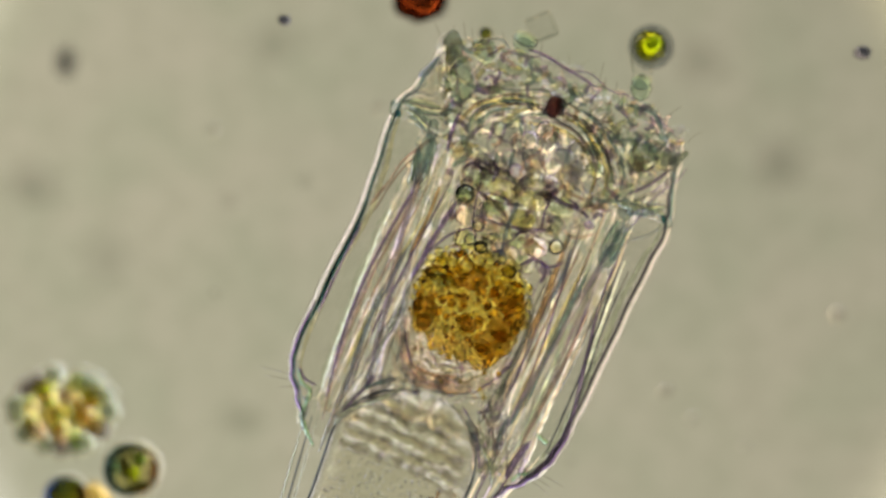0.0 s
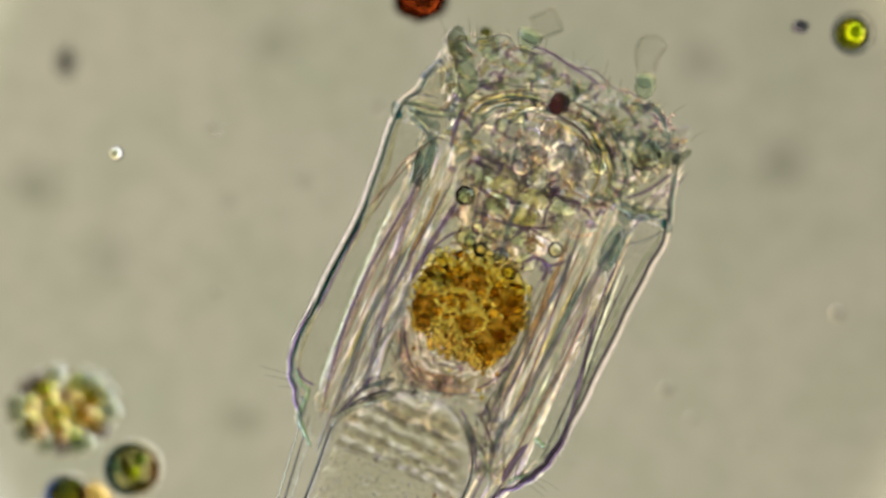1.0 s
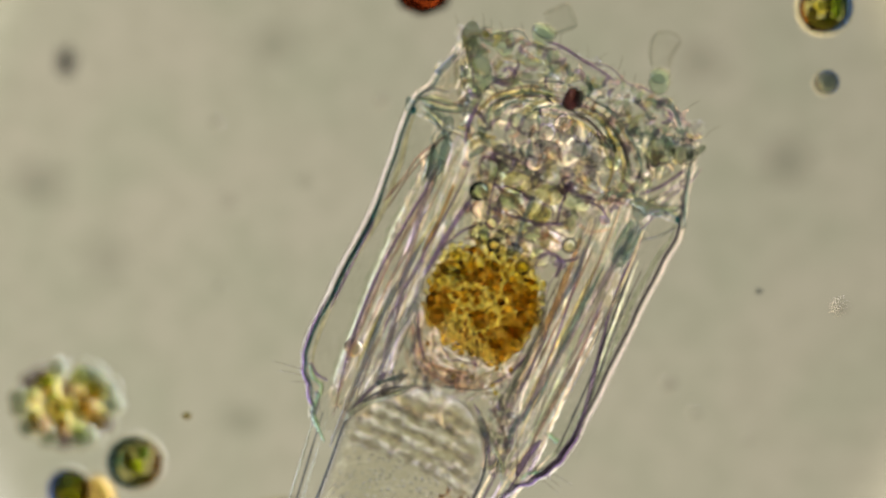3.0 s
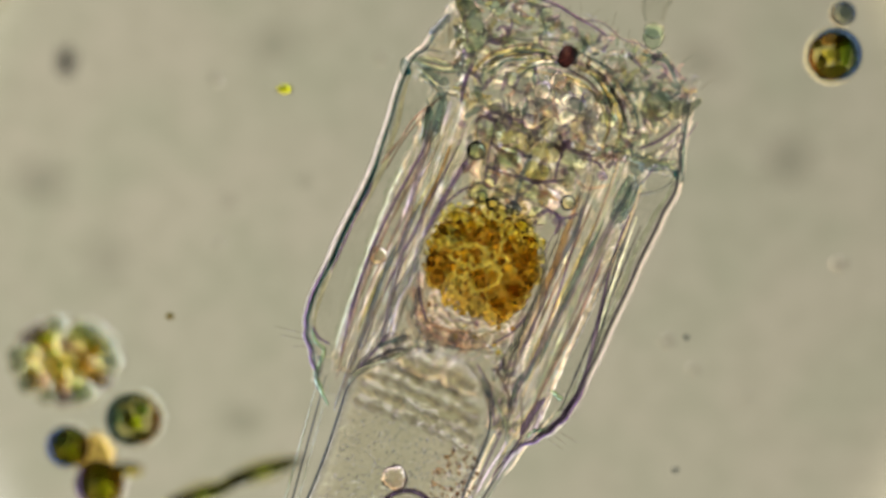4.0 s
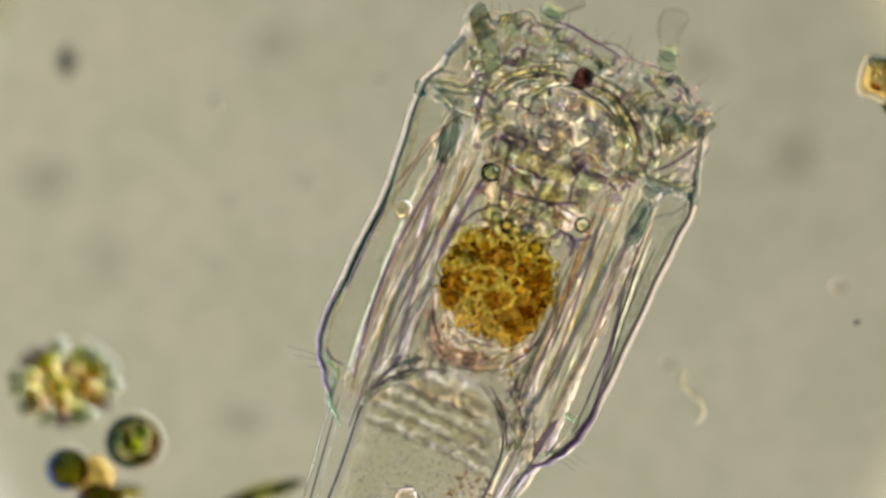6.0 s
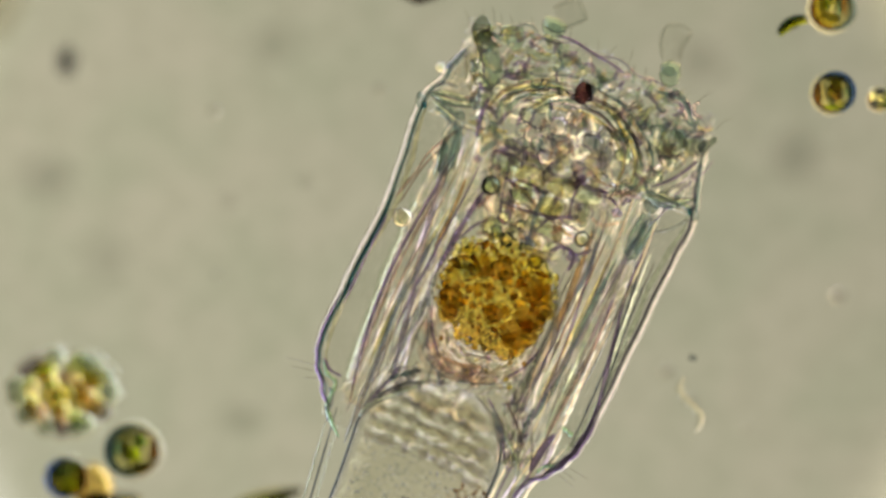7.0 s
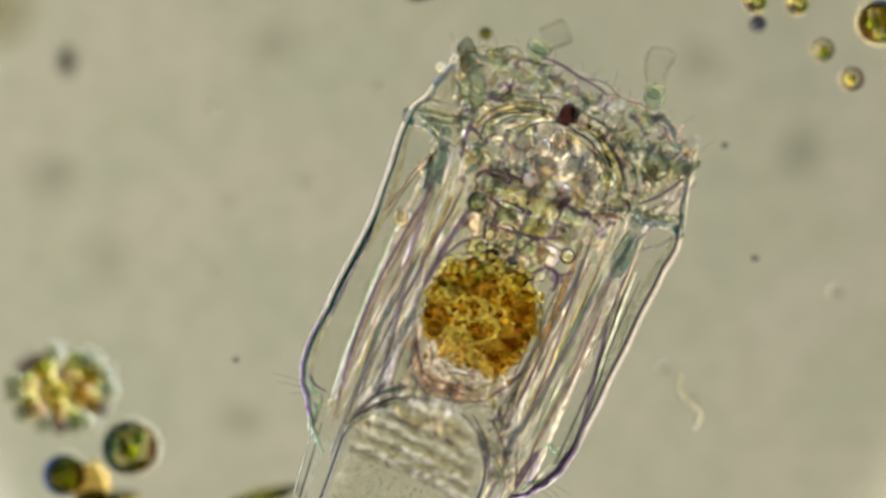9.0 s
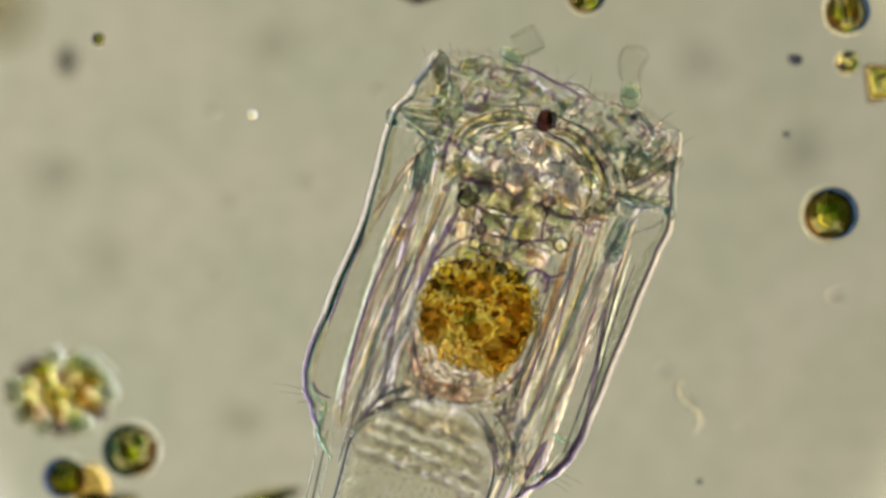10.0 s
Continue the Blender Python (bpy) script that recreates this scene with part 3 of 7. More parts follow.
        tube("shoulder_fold", pts, 2.6 * S, M_RIM, lorica, sharp=True)
    pts = []
    for j in range(61):
        s = (j / 60 * 2 - 1) * 0.985
        v = front_edge(s)
        pts.append(B(flank(v, s) * s, v, ZF - 0.012 * math.sqrt(1 - s * s)))
    tube("front_edge", pts, 2.6 * S, M_RIM_THIN, lorica, "wavy front edge of the lorica", sharp=True)
    return lorica


# hue, thickness, and a few places along each strand
STRANDS_LEFT = [("brown", 3.6, 746, 290, 738, 340, 700, 410, 650, 500, 603, 615, 565, 745), ("yellow", 4.0, 752, 385, 702, 468, 643, 578, 606, 660),
                ("blue", 4.4, 722, 438, 692, 492, 652, 566, 596, 722), ("orange", 3.4, 778, 335, 756, 390, 722, 455), ("cream", 4.6, 742, 440, 690, 540, 655, 632, 612, 735),
                ("grey", 5.0, 704, 545, 676, 597, 642, 688), ("brown", 2.2, 716, 420, 664, 510, 622, 600), ("green", 2.2, 676, 430, 628, 530, 590, 620),
                ("brown", 2.6, 772, 244, 716, 286, 688, 325, 654, 366), ("brown", 2.2, 752, 262, 704, 312, 662, 376), ("violet", 2.4, 640, 395, 604, 465, 560, 555)]
STRANDS_RIGHT = [("orange", 4.4, 1002, 428, 984, 485, 962, 545, 936, 606), ("teal", 4.6, 1046, 478, 1004, 556, 958, 648, 926, 716, 878, 778), ("yellow", 3.6, 1036, 470, 992, 556, 944, 650, 900, 735),
                 ("violet", 4.0, 1112, 425, 1062, 540, 1034, 644, 1008, 742, 984, 790), ("brown", 3.2, 1042, 552, 1000, 640, 962, 712, 906, 816), ("cream", 5.0, 1062, 490, 1014, 582, 966, 690, 916, 788),
                 ("cream", 4.0, 942, 545, 912, 628, 872, 712, 852, 762), ("green", 5.0, 908, 640, 888, 685, 876, 726), ("brown", 2.6, 1024, 450, 980, 545, 920, 668),
                 ("violet", 4.4, 934, 786, 906, 818, 888, 852), ("grey", 3.4, 1082, 500, 1030, 610, 986, 700), ("blue", 3.2, 1010, 446, 996, 492, 972, 540)]


def build_muscles(root, rng):
    wide = lambda v: (-138 - 0.04 * v, 132 + 0.04 * v)
    lumpy("body_tissue", B, -262, 232, wide, ZF - 0.013, 0.003, 9.0, 16, 2.4, M_FLANK, root, "clear loose tissue around the organs", 90.0, 3.0, 0.05)
    for sg in (-1, 1):
        side = lambda v: (96 + 0.02 * (v + 300), 182 + 0.05 * (v + 300)) if sg > 0 else (-(196 + 0.02 * (v + 300)), -(112 - 0.02 * (v + 300)))
        lumpy("flank_muscle", B, -300, 236, side, ZF - 0.008, 0.003, 7.5, 8.0, 14.0, M_FLANK, root, "long pale sheet of flank muscle", 50.0 + sg, 1.6, 0.1)
        for k in range(0, 11, 2):
            u1 = 108 + 9.0 * k + rng.uniform(-4, 4)
            u0 = (112 if sg > 0 else 128) + 7.2 * k + rng.uniform(-6, 6)
            v0, v1 = -290 + rng.uniform(-18, 50), 215 + rng.uniform(-70, 40)
            ph, amp = rng.uniform(0, 6), rng.uniform(2, 7)
            z = ZF - 0.013 + rng.uniform(0, 0.018)
            pts = []
            for i in range(26):
                f = i / 25
                u = u0 + (u1 - u0) * f + amp * math.sin(f * 5 + ph) + 10 * math.sin(f * math.pi)
                pts.append(B(sg * u, v0 + (v1 - v0) * f, z))
            if k % 3 == 2:
                tube("muscle_fibre", pts, rng.choice((2.0, 2.6, 3.2)) * S, M_LINE if k % 2 else M_VIOLET, root, flat=1.3)
            else:
                tube("muscle_fibre", pts, rng.choice((2.6, 3.6, 4.6)) * S, M_FIBRE[rng.choice((0, 0, 1, 2))], root, sharp=True)
        strands = STRANDS_LEFT if sg < 0 else STRANDS_RIGHT
        for k, (hue, radius, *way) in enumerate(strands):
            strand("muscle_strand", way, radius, M_STRAND[hue], root, hue + " strand of flank muscle", ZF - 0.004 + 0.0012 * (k % 6), sharp=hue in ("cream", "yellow"))
        bm = ball(11 * S, 0.02, 1, (1, 1, 0.6), 3)
        nucleus = part("nucleus", bm, M_CLEARSHELL, root, "faint clear nucleus in the flank")
        nucleus.location = B(sg * 194, 60, ZF)
        # dark knots where the muscles meet the shoulder
        for k in range(9):
            low = k < 5
            u0, v0 = (166 + 7 * k, 132 + rng.uniform(-16, 16)) if low else (186 + rng.uniform(-6, 6), 222 + 7 * (k - 5))
            u1, v1 = (u0 + rng.uniform(6, 22), v0 + rng.uniform(60, 92)) if low else (u0 + rng.uniform(44, 58), v0 + rng.uniform(8, 26))
            pts = [B(sg * (u0 + (u1 - u0) * i / 10 + 5 * noise.noise(Vector((i / 3, k, sg)))), v0 + (v1 - v0) * i / 10 + 5 * noise.noise(Vector((i / 3, k, sg + 9))), ZF - 0.003 + 0.001 * (k % 4)) for i in range(11)]
            tube("muscle_knot", pts, rng.uniform(3.5, 7.0) * S, M_TEAL if k % 3 else M_FIBRE[2], root, "dark teal knot of muscle", taper=0.2)
        fold = lambda v: (150 + 0.30 * (v - 236), 238 - 0.06 * (v - 236)) if sg > 0 else (-(238 - 0.06 * (v - 236)), -(150 + 0.30 * (v - 236)))
        lumpy("shoulder_tissue", B, 226, 372, fold, ZF - 0.006, 0.002, 5.5, 13, 2.6, M_FLANK, root, "pale folded tissue of the shoulder", 33.0 + sg, 2.0, 0.2)
        # pale band from the crown's corner to the neck, and a dark knob on the edge
        ends = (248, 338, 180, 180) if sg > 0 else (208, 384, 166, 262)
        pts = [B(sg * (ends[0] + (ends[2] - ends[0]) * i / 14 + 4 * math.sin(i * 0.7)), ends[1] + (ends[3] - ends[1]) * i / 14, ZF + 0.001) for i in range(15)]
        tube("neck_band", pts, 4.6 * S, M_RIM, root, "pale band of the neck", sharp=True)
        tube("neck_line", [p + SIDE_W * (9 * S) for p in pts], 2.2 * S, M_SEAM, root, "dusky line along the neck band")
        bm = ball(5.5 * S, 0.3, 1.2, (1, 1.3, 0.8), 2, sg)
        knob = part("edge_knob", bm, M_EDGELINE, root, "dark knob on the flank edge")
        knob.location = B(sg * 254, 238, ZF)
        # teal patch where the long muscles end, and the fold above it
        spots = ((752, 284, 17, 46, 22), (768, 236, 10, 22, 10), (700, 196, 8, 16, 0)) if sg < 0 else ((1082, 440, 18, 46, 24), (1108, 378, 14, 20, 0), (1182, 402, 8, 12, 0))
        for k, (x, y, a, b, lean) in enumerate(spots):
            patch = part("muscle_end", ball(1, 0.45, 1.4, (a * S, b * S, 0.004), 3, x * 0.1), M_TEAL, root, "teal end of the flank muscle")
            patch.location = Q(x, y, ZF - 0.001)
            patch.rotation_euler = (0, 0, radians(-lean))
        folds = (("green", 5.0, 708, 186, 744, 182, 784, 196), ("grey", 3.0, 716, 172, 740, 166, 772, 172), ("blue", 4.6, 782, 104, 764, 120, 746, 140), ("cream", 6.5, 792, 82, 784, 130, 790, 182)) if sg < 0 else \
            (("green", 6.0, 1118, 366, 1146, 376, 1178, 392), ("violet", 2.4, 1106, 352, 1148, 336, 1190, 306), ("cream", 6.0, 1112, 368, 1150, 350, 1194, 322),
             ("grey", 3.0, 1112, 432, 1144, 424, 1172, 410), ("teal", 3.6, 1196, 306, 1190, 350, 1186, 398))
        for hue, radius, *way in folds:
            strand("shoulder_fold", way, radius, M_STRAND[hue], root, hue + " fold of the shoulder", ZF + 0.004, sharp=hue == "cream")
        # thin folds between stomach and muscle
        for k in range(5):
            u0 = (88 + 9 * k) if sg > 0 else (122 + 6 * k)
            pts = [B(sg * (u0 + 9 * noise.noise(Vector((i / 5, k * 3.1, sg)))), -205 + 20 * (k % 3) + 13 * i, ZF - 0.003 + 0.001 * (k % 3)) for i in range(22)]
            tube("gut_fold", pts, (2.8, 2.0, 3.4, 1.6, 2.6)[k] * S, (M_FIBRE[1], M_RIM_THIN, M_FIBRE[0], M_VIOLET, M_FIBRE[2])[k], root, "pale fold beside the stomach", sharp=(k != 3))
        # thin folds between the muscle and the edge of the flank
        for k in range(3 if sg > 0 else 0):
            pts = [B(sg * (212 + 9 * k + 5 * math.sin(i / 5 + k)), -225 + 18 * k + (380 - 30 * k) * i / 20, ZF - 0.003) for i in range(21)]
            tube("flank_fold", pts, (2.0, 3.0, 1.6)[k] * S, (M_LINE, M_FIBRE[2], M_LINE)[k], root, sharp=(k == 1))
        # long dark strand along the flank
        pts = [B(sg * (186 - 60 * f / 20), 170 - 20 * f, ZF + 0.004) for f in range(21)]
        tube("muscle_strand", pts, 5.2 * S, M_SEAM, root, "dusky violet strand of muscle", flat=0.7)


def scatter(rng, n, inside, box, zlo, zhi):
    places = []
    while len(places) < n:
        u, v = rng.uniform(*box[0]), rng.uniform(*box[1])
        if inside(u, v):
            places.append(B(u, v, rng.uniform(zlo, zhi)))
    return places


def head_shape(u, v):
    top = 428 - 14 * math.cos(u / 40) - 0.00045 * u * u
    return abs(u) < 150 + 0.45 * max(0, v - 215) and v < top


def build_head(root, rng):
    # soft lumpy mass of the head, flaring towards the crown
    def spread(v):
        w = 138 + 0.52 * max(0, v - 235)
        return -w, w
    crown = lambda u, v, z: B(u, v + (16 * math.cos(u / 45) - 0.0004 * u * u) * max(0, (v - 230) / 180), z)
    head = lumpy("head", crown, 222, 424, spread, ZF - 0.011, 0.003, 11.0, 22, 1.0, M_HEAD, root, "clear grainy head with wheel organ", 3.0, 2.4, 0.42)
    above = lambda u, v: head_shape(u, v) and ((u - 4) / 118) ** 2 + ((v - 262) / 84) ** 2 > 1
    for m, n, lo, hi in ((M_TISSUE[0], 60, 3.5, 6), (M_TISSUE[2], 30, 3, 5.5), (M_STRAND["yellow"], 24, 3, 5), (M_SOFT["green"], 34, 5, 9), (M_SOFT["yellow"], 26, 4, 8)):
        pl = scatter(rng, n, above, ((-245, 245), (196, 436)), ZF - 0.005, ZF)
        worms("tissue_stroke", pl, [rng.uniform(lo, hi) * S for _ in pl], m, head, "short bent strokes of head tissue", rng)
    for m, n, lo, hi in ((M_STROKE["teal"], 50, 3, 5.5), (M_STROKE["violet"], 40, 2.6, 5), (M_STROKE["green"], 36, 3, 5.5), (M_STRAND["cream"], 36, 2.4, 4.5), (M_STROKE["brown"], 16, 2.6, 4.5)):
        pl = scatter(rng, n, above, ((-240, 240), (206, 430)), ZF, ZF + 0.002)
        worms("tissue_stroke", pl, [rng.uniform(lo, hi) * S for _ in pl], m, head, "short dark and bright strokes of head tissue", rng)
    within = lambda u, v: ((u - 4) / 104) ** 2 + ((v - 262) / 70) ** 2 < 1
    for m, n, lo, hi in ((M_SOFT["grey"], 5, 7, 11), (M_TISSUE[0], 10, 3, 5.5), (M_SOFT["yellow"], 8, 6, 10)):
        pl = scatter(rng, n, within, ((-110, 112), (190, 336)), ZF - 0.005, ZF - 0.001)
        worms("dome_stroke", pl, [rng.uniform(lo, hi) * S for _ in pl], m, head, "soft blotches under the dome", rng, 68)
    for m, n, lo, hi in ((M_STROKE["grey"], 10, 3.5, 6.5), (M_STROKE["violet"], 8, 3, 5), (M_STRAND["cream"], 20, 2.6, 4.5), (M_STROKE["teal"], 6, 3, 5), (M_STRAND["rose"], 12, 2.6, 4.5)):
        pl = scatter(rng, n, within, ((-110, 112), (190, 336)), ZF, ZF + 0.002)
        worms("dome_stroke", pl, [rng.uniform(lo, hi) * S for _ in pl], m, head, "dark and pale blotches under the dome", rng, 68)
    # arched fibres over the dome, broken and uneven
    for k in range(0, 11, 2):
        r, a0, a1 = 90 + 7.2 * k, rng.uniform(-12, 30), rng.uniform(140, 192)
        pts = []
        for i in range(41):
            a = radians(a0 + (a1 - a0) * i / 40)
            w = 15 * noise.noise(Vector((a * 2.2, k * 3.1, 0.5)))
            pts.append(B(4 + (r * 1.12 + w) * math.cos(a), 262 + (r * 0.74 + w) * math.sin(a), ZF + 0.0015 + 0.0002 * k))
        if k % 3 == 1:
            tube("dome_fibre", pts, 1.3 * S, M_LINE, head)
        else:
            tube("dome_fibre", pts, rng.choice((2.4, 3.4, 4.4)) * S, M_FIBRE[(0, 2, 1, 0)[k % 4]], head, sharp=True)
    # big clear cells under the dome
    for row in range(-2, 3):
        for col in range(-3, 4):
            u, v = col * 31 + 15 * (row % 2) + rng.uniform(-5, 5), 262 + row * 27 + rng.uniform(-5, 5)
            if ((u - 4) / 108) ** 2 + ((v - 266) / 72) ** 2 > 1 or (row + col) % 2:
                continue
            bm = pillow(rng.uniform(13, 18) * S, rng.uniform(12, 16) * S, 9 * S, u + v, 2.4)
            c = part("dome_cell", bm, M_DOME[rng.choice((0, 0, 0, 1, 2))], head)
            c.location = B(u, v, ZF - 0.001)
            c.rotation_euler = (0, 0, radians(-22 + rng.uniform(-15, 15)))
    for k, (u, v, a) in enumerate(((-70, 262, 17), (-36, 250, 18), (0, 262, 19), (38, 262, 17), (16, 232, 16), (-18, 232, 15), (-50, 226, 14), (56, 226, 17), (-8, 292, 16), (30, 292, 15))):
        pts = [B(u + (a + 3 * noise.noise(Vector((i / 4, k, 0)))) * math.cos(i / 10 * math.pi), v + 0.9 * a * math.sin(i / 10 * math.pi), ZF + 0.0025) for i in range(16)]
        tube("cell_outline", pts, 1.9 * S, M_SOFT["violet"] if k % 2 else M_SOFT["grey"], head, "dusky outline of a dome cell")
    for u, v, a in ((-62, 300, 30), (70, 236, 34), (-18, 286, 24)):
        pts = [B(u + a * math.cos(k / 12 * math.pi), v + 0.85 * a * math.sin(k / 12 * math.pi), ZF + 0.0025) for k in range(25)]
        tube("vesicle_ring", pts, 1.6 * S, M_SEAM, head, "thin ring round a clear vesicle", taper=1.0)
    # dusky blotches of the dome, each with a pale outline
    for k, (x, y, a, b) in enumerate(((904, 225, 18, 22), (965, 215, 16, 14), (1001, 276, 17, 20), (1046, 276, 15, 24), (883, 286, 16, 13), (944, 276, 15, 18), (994, 331, 17, 14), (1051, 325, 14, 17), (925, 250, 11, 10))):
        c = part("dusky_cell", ball(1, 0.3, 1.2, (a * S, b * S, 0.002), 3, k * 2.1), M_DUSKCELL, head, "dusky grey cell of the dome")
        c.location = Q(x, y, ZF + 0.001)
        way = [q for i in range(11) for q in (x + (a + 4) * math.cos(k + i * 0.46), y + (b + 4) * math.sin(k + i * 0.46))]
        strand("cell_outline", way, 2.6, M_STRAND["cream"], head, "pale outline of a dome cell", ZF + 0.002, sharp=True)
    # the arcs of the dome
    for k, way in enumerate(((1000, 189, 1040, 215, 1071, 256, 1083, 297, 1076, 337), (1020, 184, 1066, 215, 1096, 261, 1110, 307, 1096, 348), (984, 210, 1025, 230, 1051, 266, 1061, 307, 1048, 342),
                             (831, 230, 846, 194, 887, 174, 938, 174, 979, 184), (821, 205, 857, 174, 918, 162, 969, 174))):
        strand("dome_arc", way, 2.0, M_STRAND["teal" if k % 2 else "brown"], head, "thin dark arc of the dome", ZF + 0.0025)
        strand("dome_arc", [q + (7 if i % 2 else -5) for i, q in enumerate(way)], 3.4, M_STRAND["cream" if k % 2 else "yellow"], head, "bright arc of the dome", ZF + 0.002, sharp=True)
    # eye
    bm = ball(15 * S, 0.3, 1.0, (0.9, 1.3, 0.8), 4, 4.2)
    eye = part("eye_spot", bm, M_EYE, head, "dark red eye spot")
    eye.location = B(-2, 362, ZF + 0.001)
    eye.rotation_euler = (0, 0, radians(-10))
    bm = ball(12 * S, 0.25, 1.2, (0.8, 1.35, 0.7), 3, 2.2)
    cap = part("eye_cap", bm, M_EYECAP, head, "blue-black cap of the eye spot")
    cap.location = B(9, 367, ZF + 0.0025)
    cap.rotation_euler = (0, 0, radians(-4))
    # corner lobes of the wheel organ
    for u, v, a, b in ((-206, 392, 17, 32), (-172, 342, 24, 32), (179, 338, 23, 30), (217, 350, 18, 20), (-150, 408, 20, 22)):
        bm = ball(1, 0.25, 1.2, (a * S, b * S, 0.006), 4, u * 0.1)
        lobe = part("corona_lobe", bm, M_KNOB if u > 200 or u < -200 else M_LOBE if u > 170 else M_PALP, head, "greenish lobe of the wheel organ")
        lobe.location = B(u, v, ZF - 0.002)
        lobe.rotation_euler = (0, 0, radians(-22 + (20 if u < 0 else -25)))
    for x, y, a, b in ((1144, 289, 25, 33), (1189, 276, 22, 23)):
        way = [q for i in range(13) for q in (x + a * math.cos(i * 0.5), y + b * math.sin(i * 0.5))]
        strand("lobe_outline", way, 3.0, M_STRAND["cream"], head, "pale outline of a wheel organ lobe", ZF + 0.002, sharp=True)
    pts = [B(-230 + 470 * i / 40, 424 + 14 * math.sin(i / 40 * math.pi) - 0.0007 * (-230 + 470 * i / 40) ** 2 + 5 * math.sin(i * 0.9), ZF + 0.0025) for i in range(41)]
    tube("corona_edge", pts, 2.2 * S, M_SOFT["violet"], head, "violet edge of the wheel organ")
    strand("corona_edge", (938, 82, 968, 90, 1002, 112, 1042, 136, 1062, 152), 2.6, M_STRAND["violet"], head, "violet edge of the wheel organ", ZF + 0.0025)
    strand("corona_edge", (944, 92, 984, 108, 1030, 134, 1050, 150), 1.5, M_RIM, head, "bright edge of the wheel organ", ZF + 0.0025, sharp=True)
    strand("corona_edge", (862, 66, 896, 62, 918, 86, 962, 98), 2.6, M_STRAND["grey"], head, "dusky edge of the wheel organ", ZF + 0.0025)
    strand("corona_edge", (1114, 182, 1144, 190, 1168, 204, 1180, 236), 3.0, M_STRAND["teal"], head, "dusky edge of the wheel organ", ZF + 0.0025)
    strand("corona_tip", (1188, 284, 1204, 280, 1224, 266), 7.0, M_KNOB, head, "dark tip of the wheel organ's corner", ZF + 0.004)
    strand("neck_line", (822, 190, 806, 226, 798, 262), 3.6, M_STRAND["violet"], head, "violet line beside the dome", ZF + 0.0025)
    strand("neck_line", (828, 180, 812, 204, 802, 250), 4.4, M_RIM, head, "bright line beside the dome", ZF + 0.0025, sharp=True)
    strand("dome_line", (846, 280, 876, 286, 912, 302), 2.6, M_STRAND["violet"], head, "violet line under the dome", ZF + 0.003)
    strand("dome_line", (976, 334, 1000, 354, 1032, 362), 3.6, M_STRAND["violet"], head, "violet line under the dome", ZF + 0.003)
    for k, (x, y, turn) in enumerate(((880, 180, 0), (930, 190, 0), (1044, 220, 1), (1066, 236, 1))):
        way = (x - 34, y + 22, x, y, x + 44, y - 2) if not turn else (x - 24, y - 24, x + 8, y + 22, x + 24, y + 76)
        strand("dome_fibre", way, 3.2, M_STRAND["yellow"], head, "golden fibre of the dome", ZF + 0.003, sharp=True)
        way = tuple(q + (9 if i % 2 else 2) for i, q in enumerate(way))
        strand("dome_fibre", way, 2.2, M_STRAND["teal"], head, "dark fibre of the dome", ZF + 0.003)
    # two palps with clear caps
    for foot, mid_at, tip, w0, w1, w2 in (((926, 92), (944, 52), (988, 34), 13, 26, 22), ((1140, 176), (1144, 128), (1160, 72), 17, 20, 25)):
        base, mid, top = Q(*foot, ZF + 0.0025), Q(*mid_at, ZF + 0.0025), Q(*tip, ZF + 0.0025)
        pts = [base.lerp(mid, i / 8) for i in range(9)]
        v, f = tube_data(pts, [(w0 + (w1 - w0) * i / 8 + 2 * math.sin(i * 2.1)) * S * (0.15, 0.7, 1, 1, 1, 1, 0.96, 0.8, 0.15)[i] for i in range(9)], 16)
        finish("palp", v, f, M_PALP, head, "greenish grey palp with a clear cap")
        v, f = tube_data([base.lerp(mid, 0.40 + 0.065 * i) for i in range(9)], [w1 * 0.88 * S * math.sin(math.pi * (0.03 + 0.94 * i / 8)) ** 0.6 for i in range(9)], 14)
        finish("palp_band", v, f, M_SOFT["teal"], head, "darker green band of a palp")
        bow = (top - mid).cross(Vector((0, 0, 1))).normalized()
        pts = [mid.lerp(top, i / 8) + bow * (7 * S * math.sin(math.pi * i / 8) * (-1 if w0 > 14 else 0)) for i in range(9)]
        wide = [(w1 * 0.8 + (w2 - w1 * 0.8) * i / 8) * (0.8 if w0 > 14 and i == 8 else 1) for i in range(9)]
        v, f = tube_data(pts, [w * S for w in wide], 14)
        finish("palp_cap", v, f[:-2], M_FAINT, head, "clear thin cap of a palp")
        for q in (-1, 1):
            tube("palp_edge", [p + bow * (q * w * S) for p, w in zip(pts, wide)], 4.0 * S, M_FAINT, head, "faint edge of a palp's cap")
        tube("palp_edge", [pts[-1] + bow * ((i / 3 - 1) * wide[-1] * S) + (top - mid).normalized() * (6 * S * math.sin(math.pi * i / 6) if w0 > 14 else 0) for i in range(7)], 4.0 * S, M_FAINT, head, "faint edge of a palp's cap")
    # cilia along the crown
    for k in range(26):
        u = -235 + 480 * k / 25 + rng.uniform(-4, 4)
        v = 424 - 0.0007 * u * u + rng.uniform(-6, 10)
        ln, ben = rng.uniform(18, 42), rng.uniform(-14, 14) + u * 0.05
        pts = [B(u + ben * (i / 6) ** 2, v + ln * i / 6, ZF + 0.0025) for i in range(7)]
        tube("cilium", pts, 1.5 * S, M_FAINT, head, sides=5)
    return head


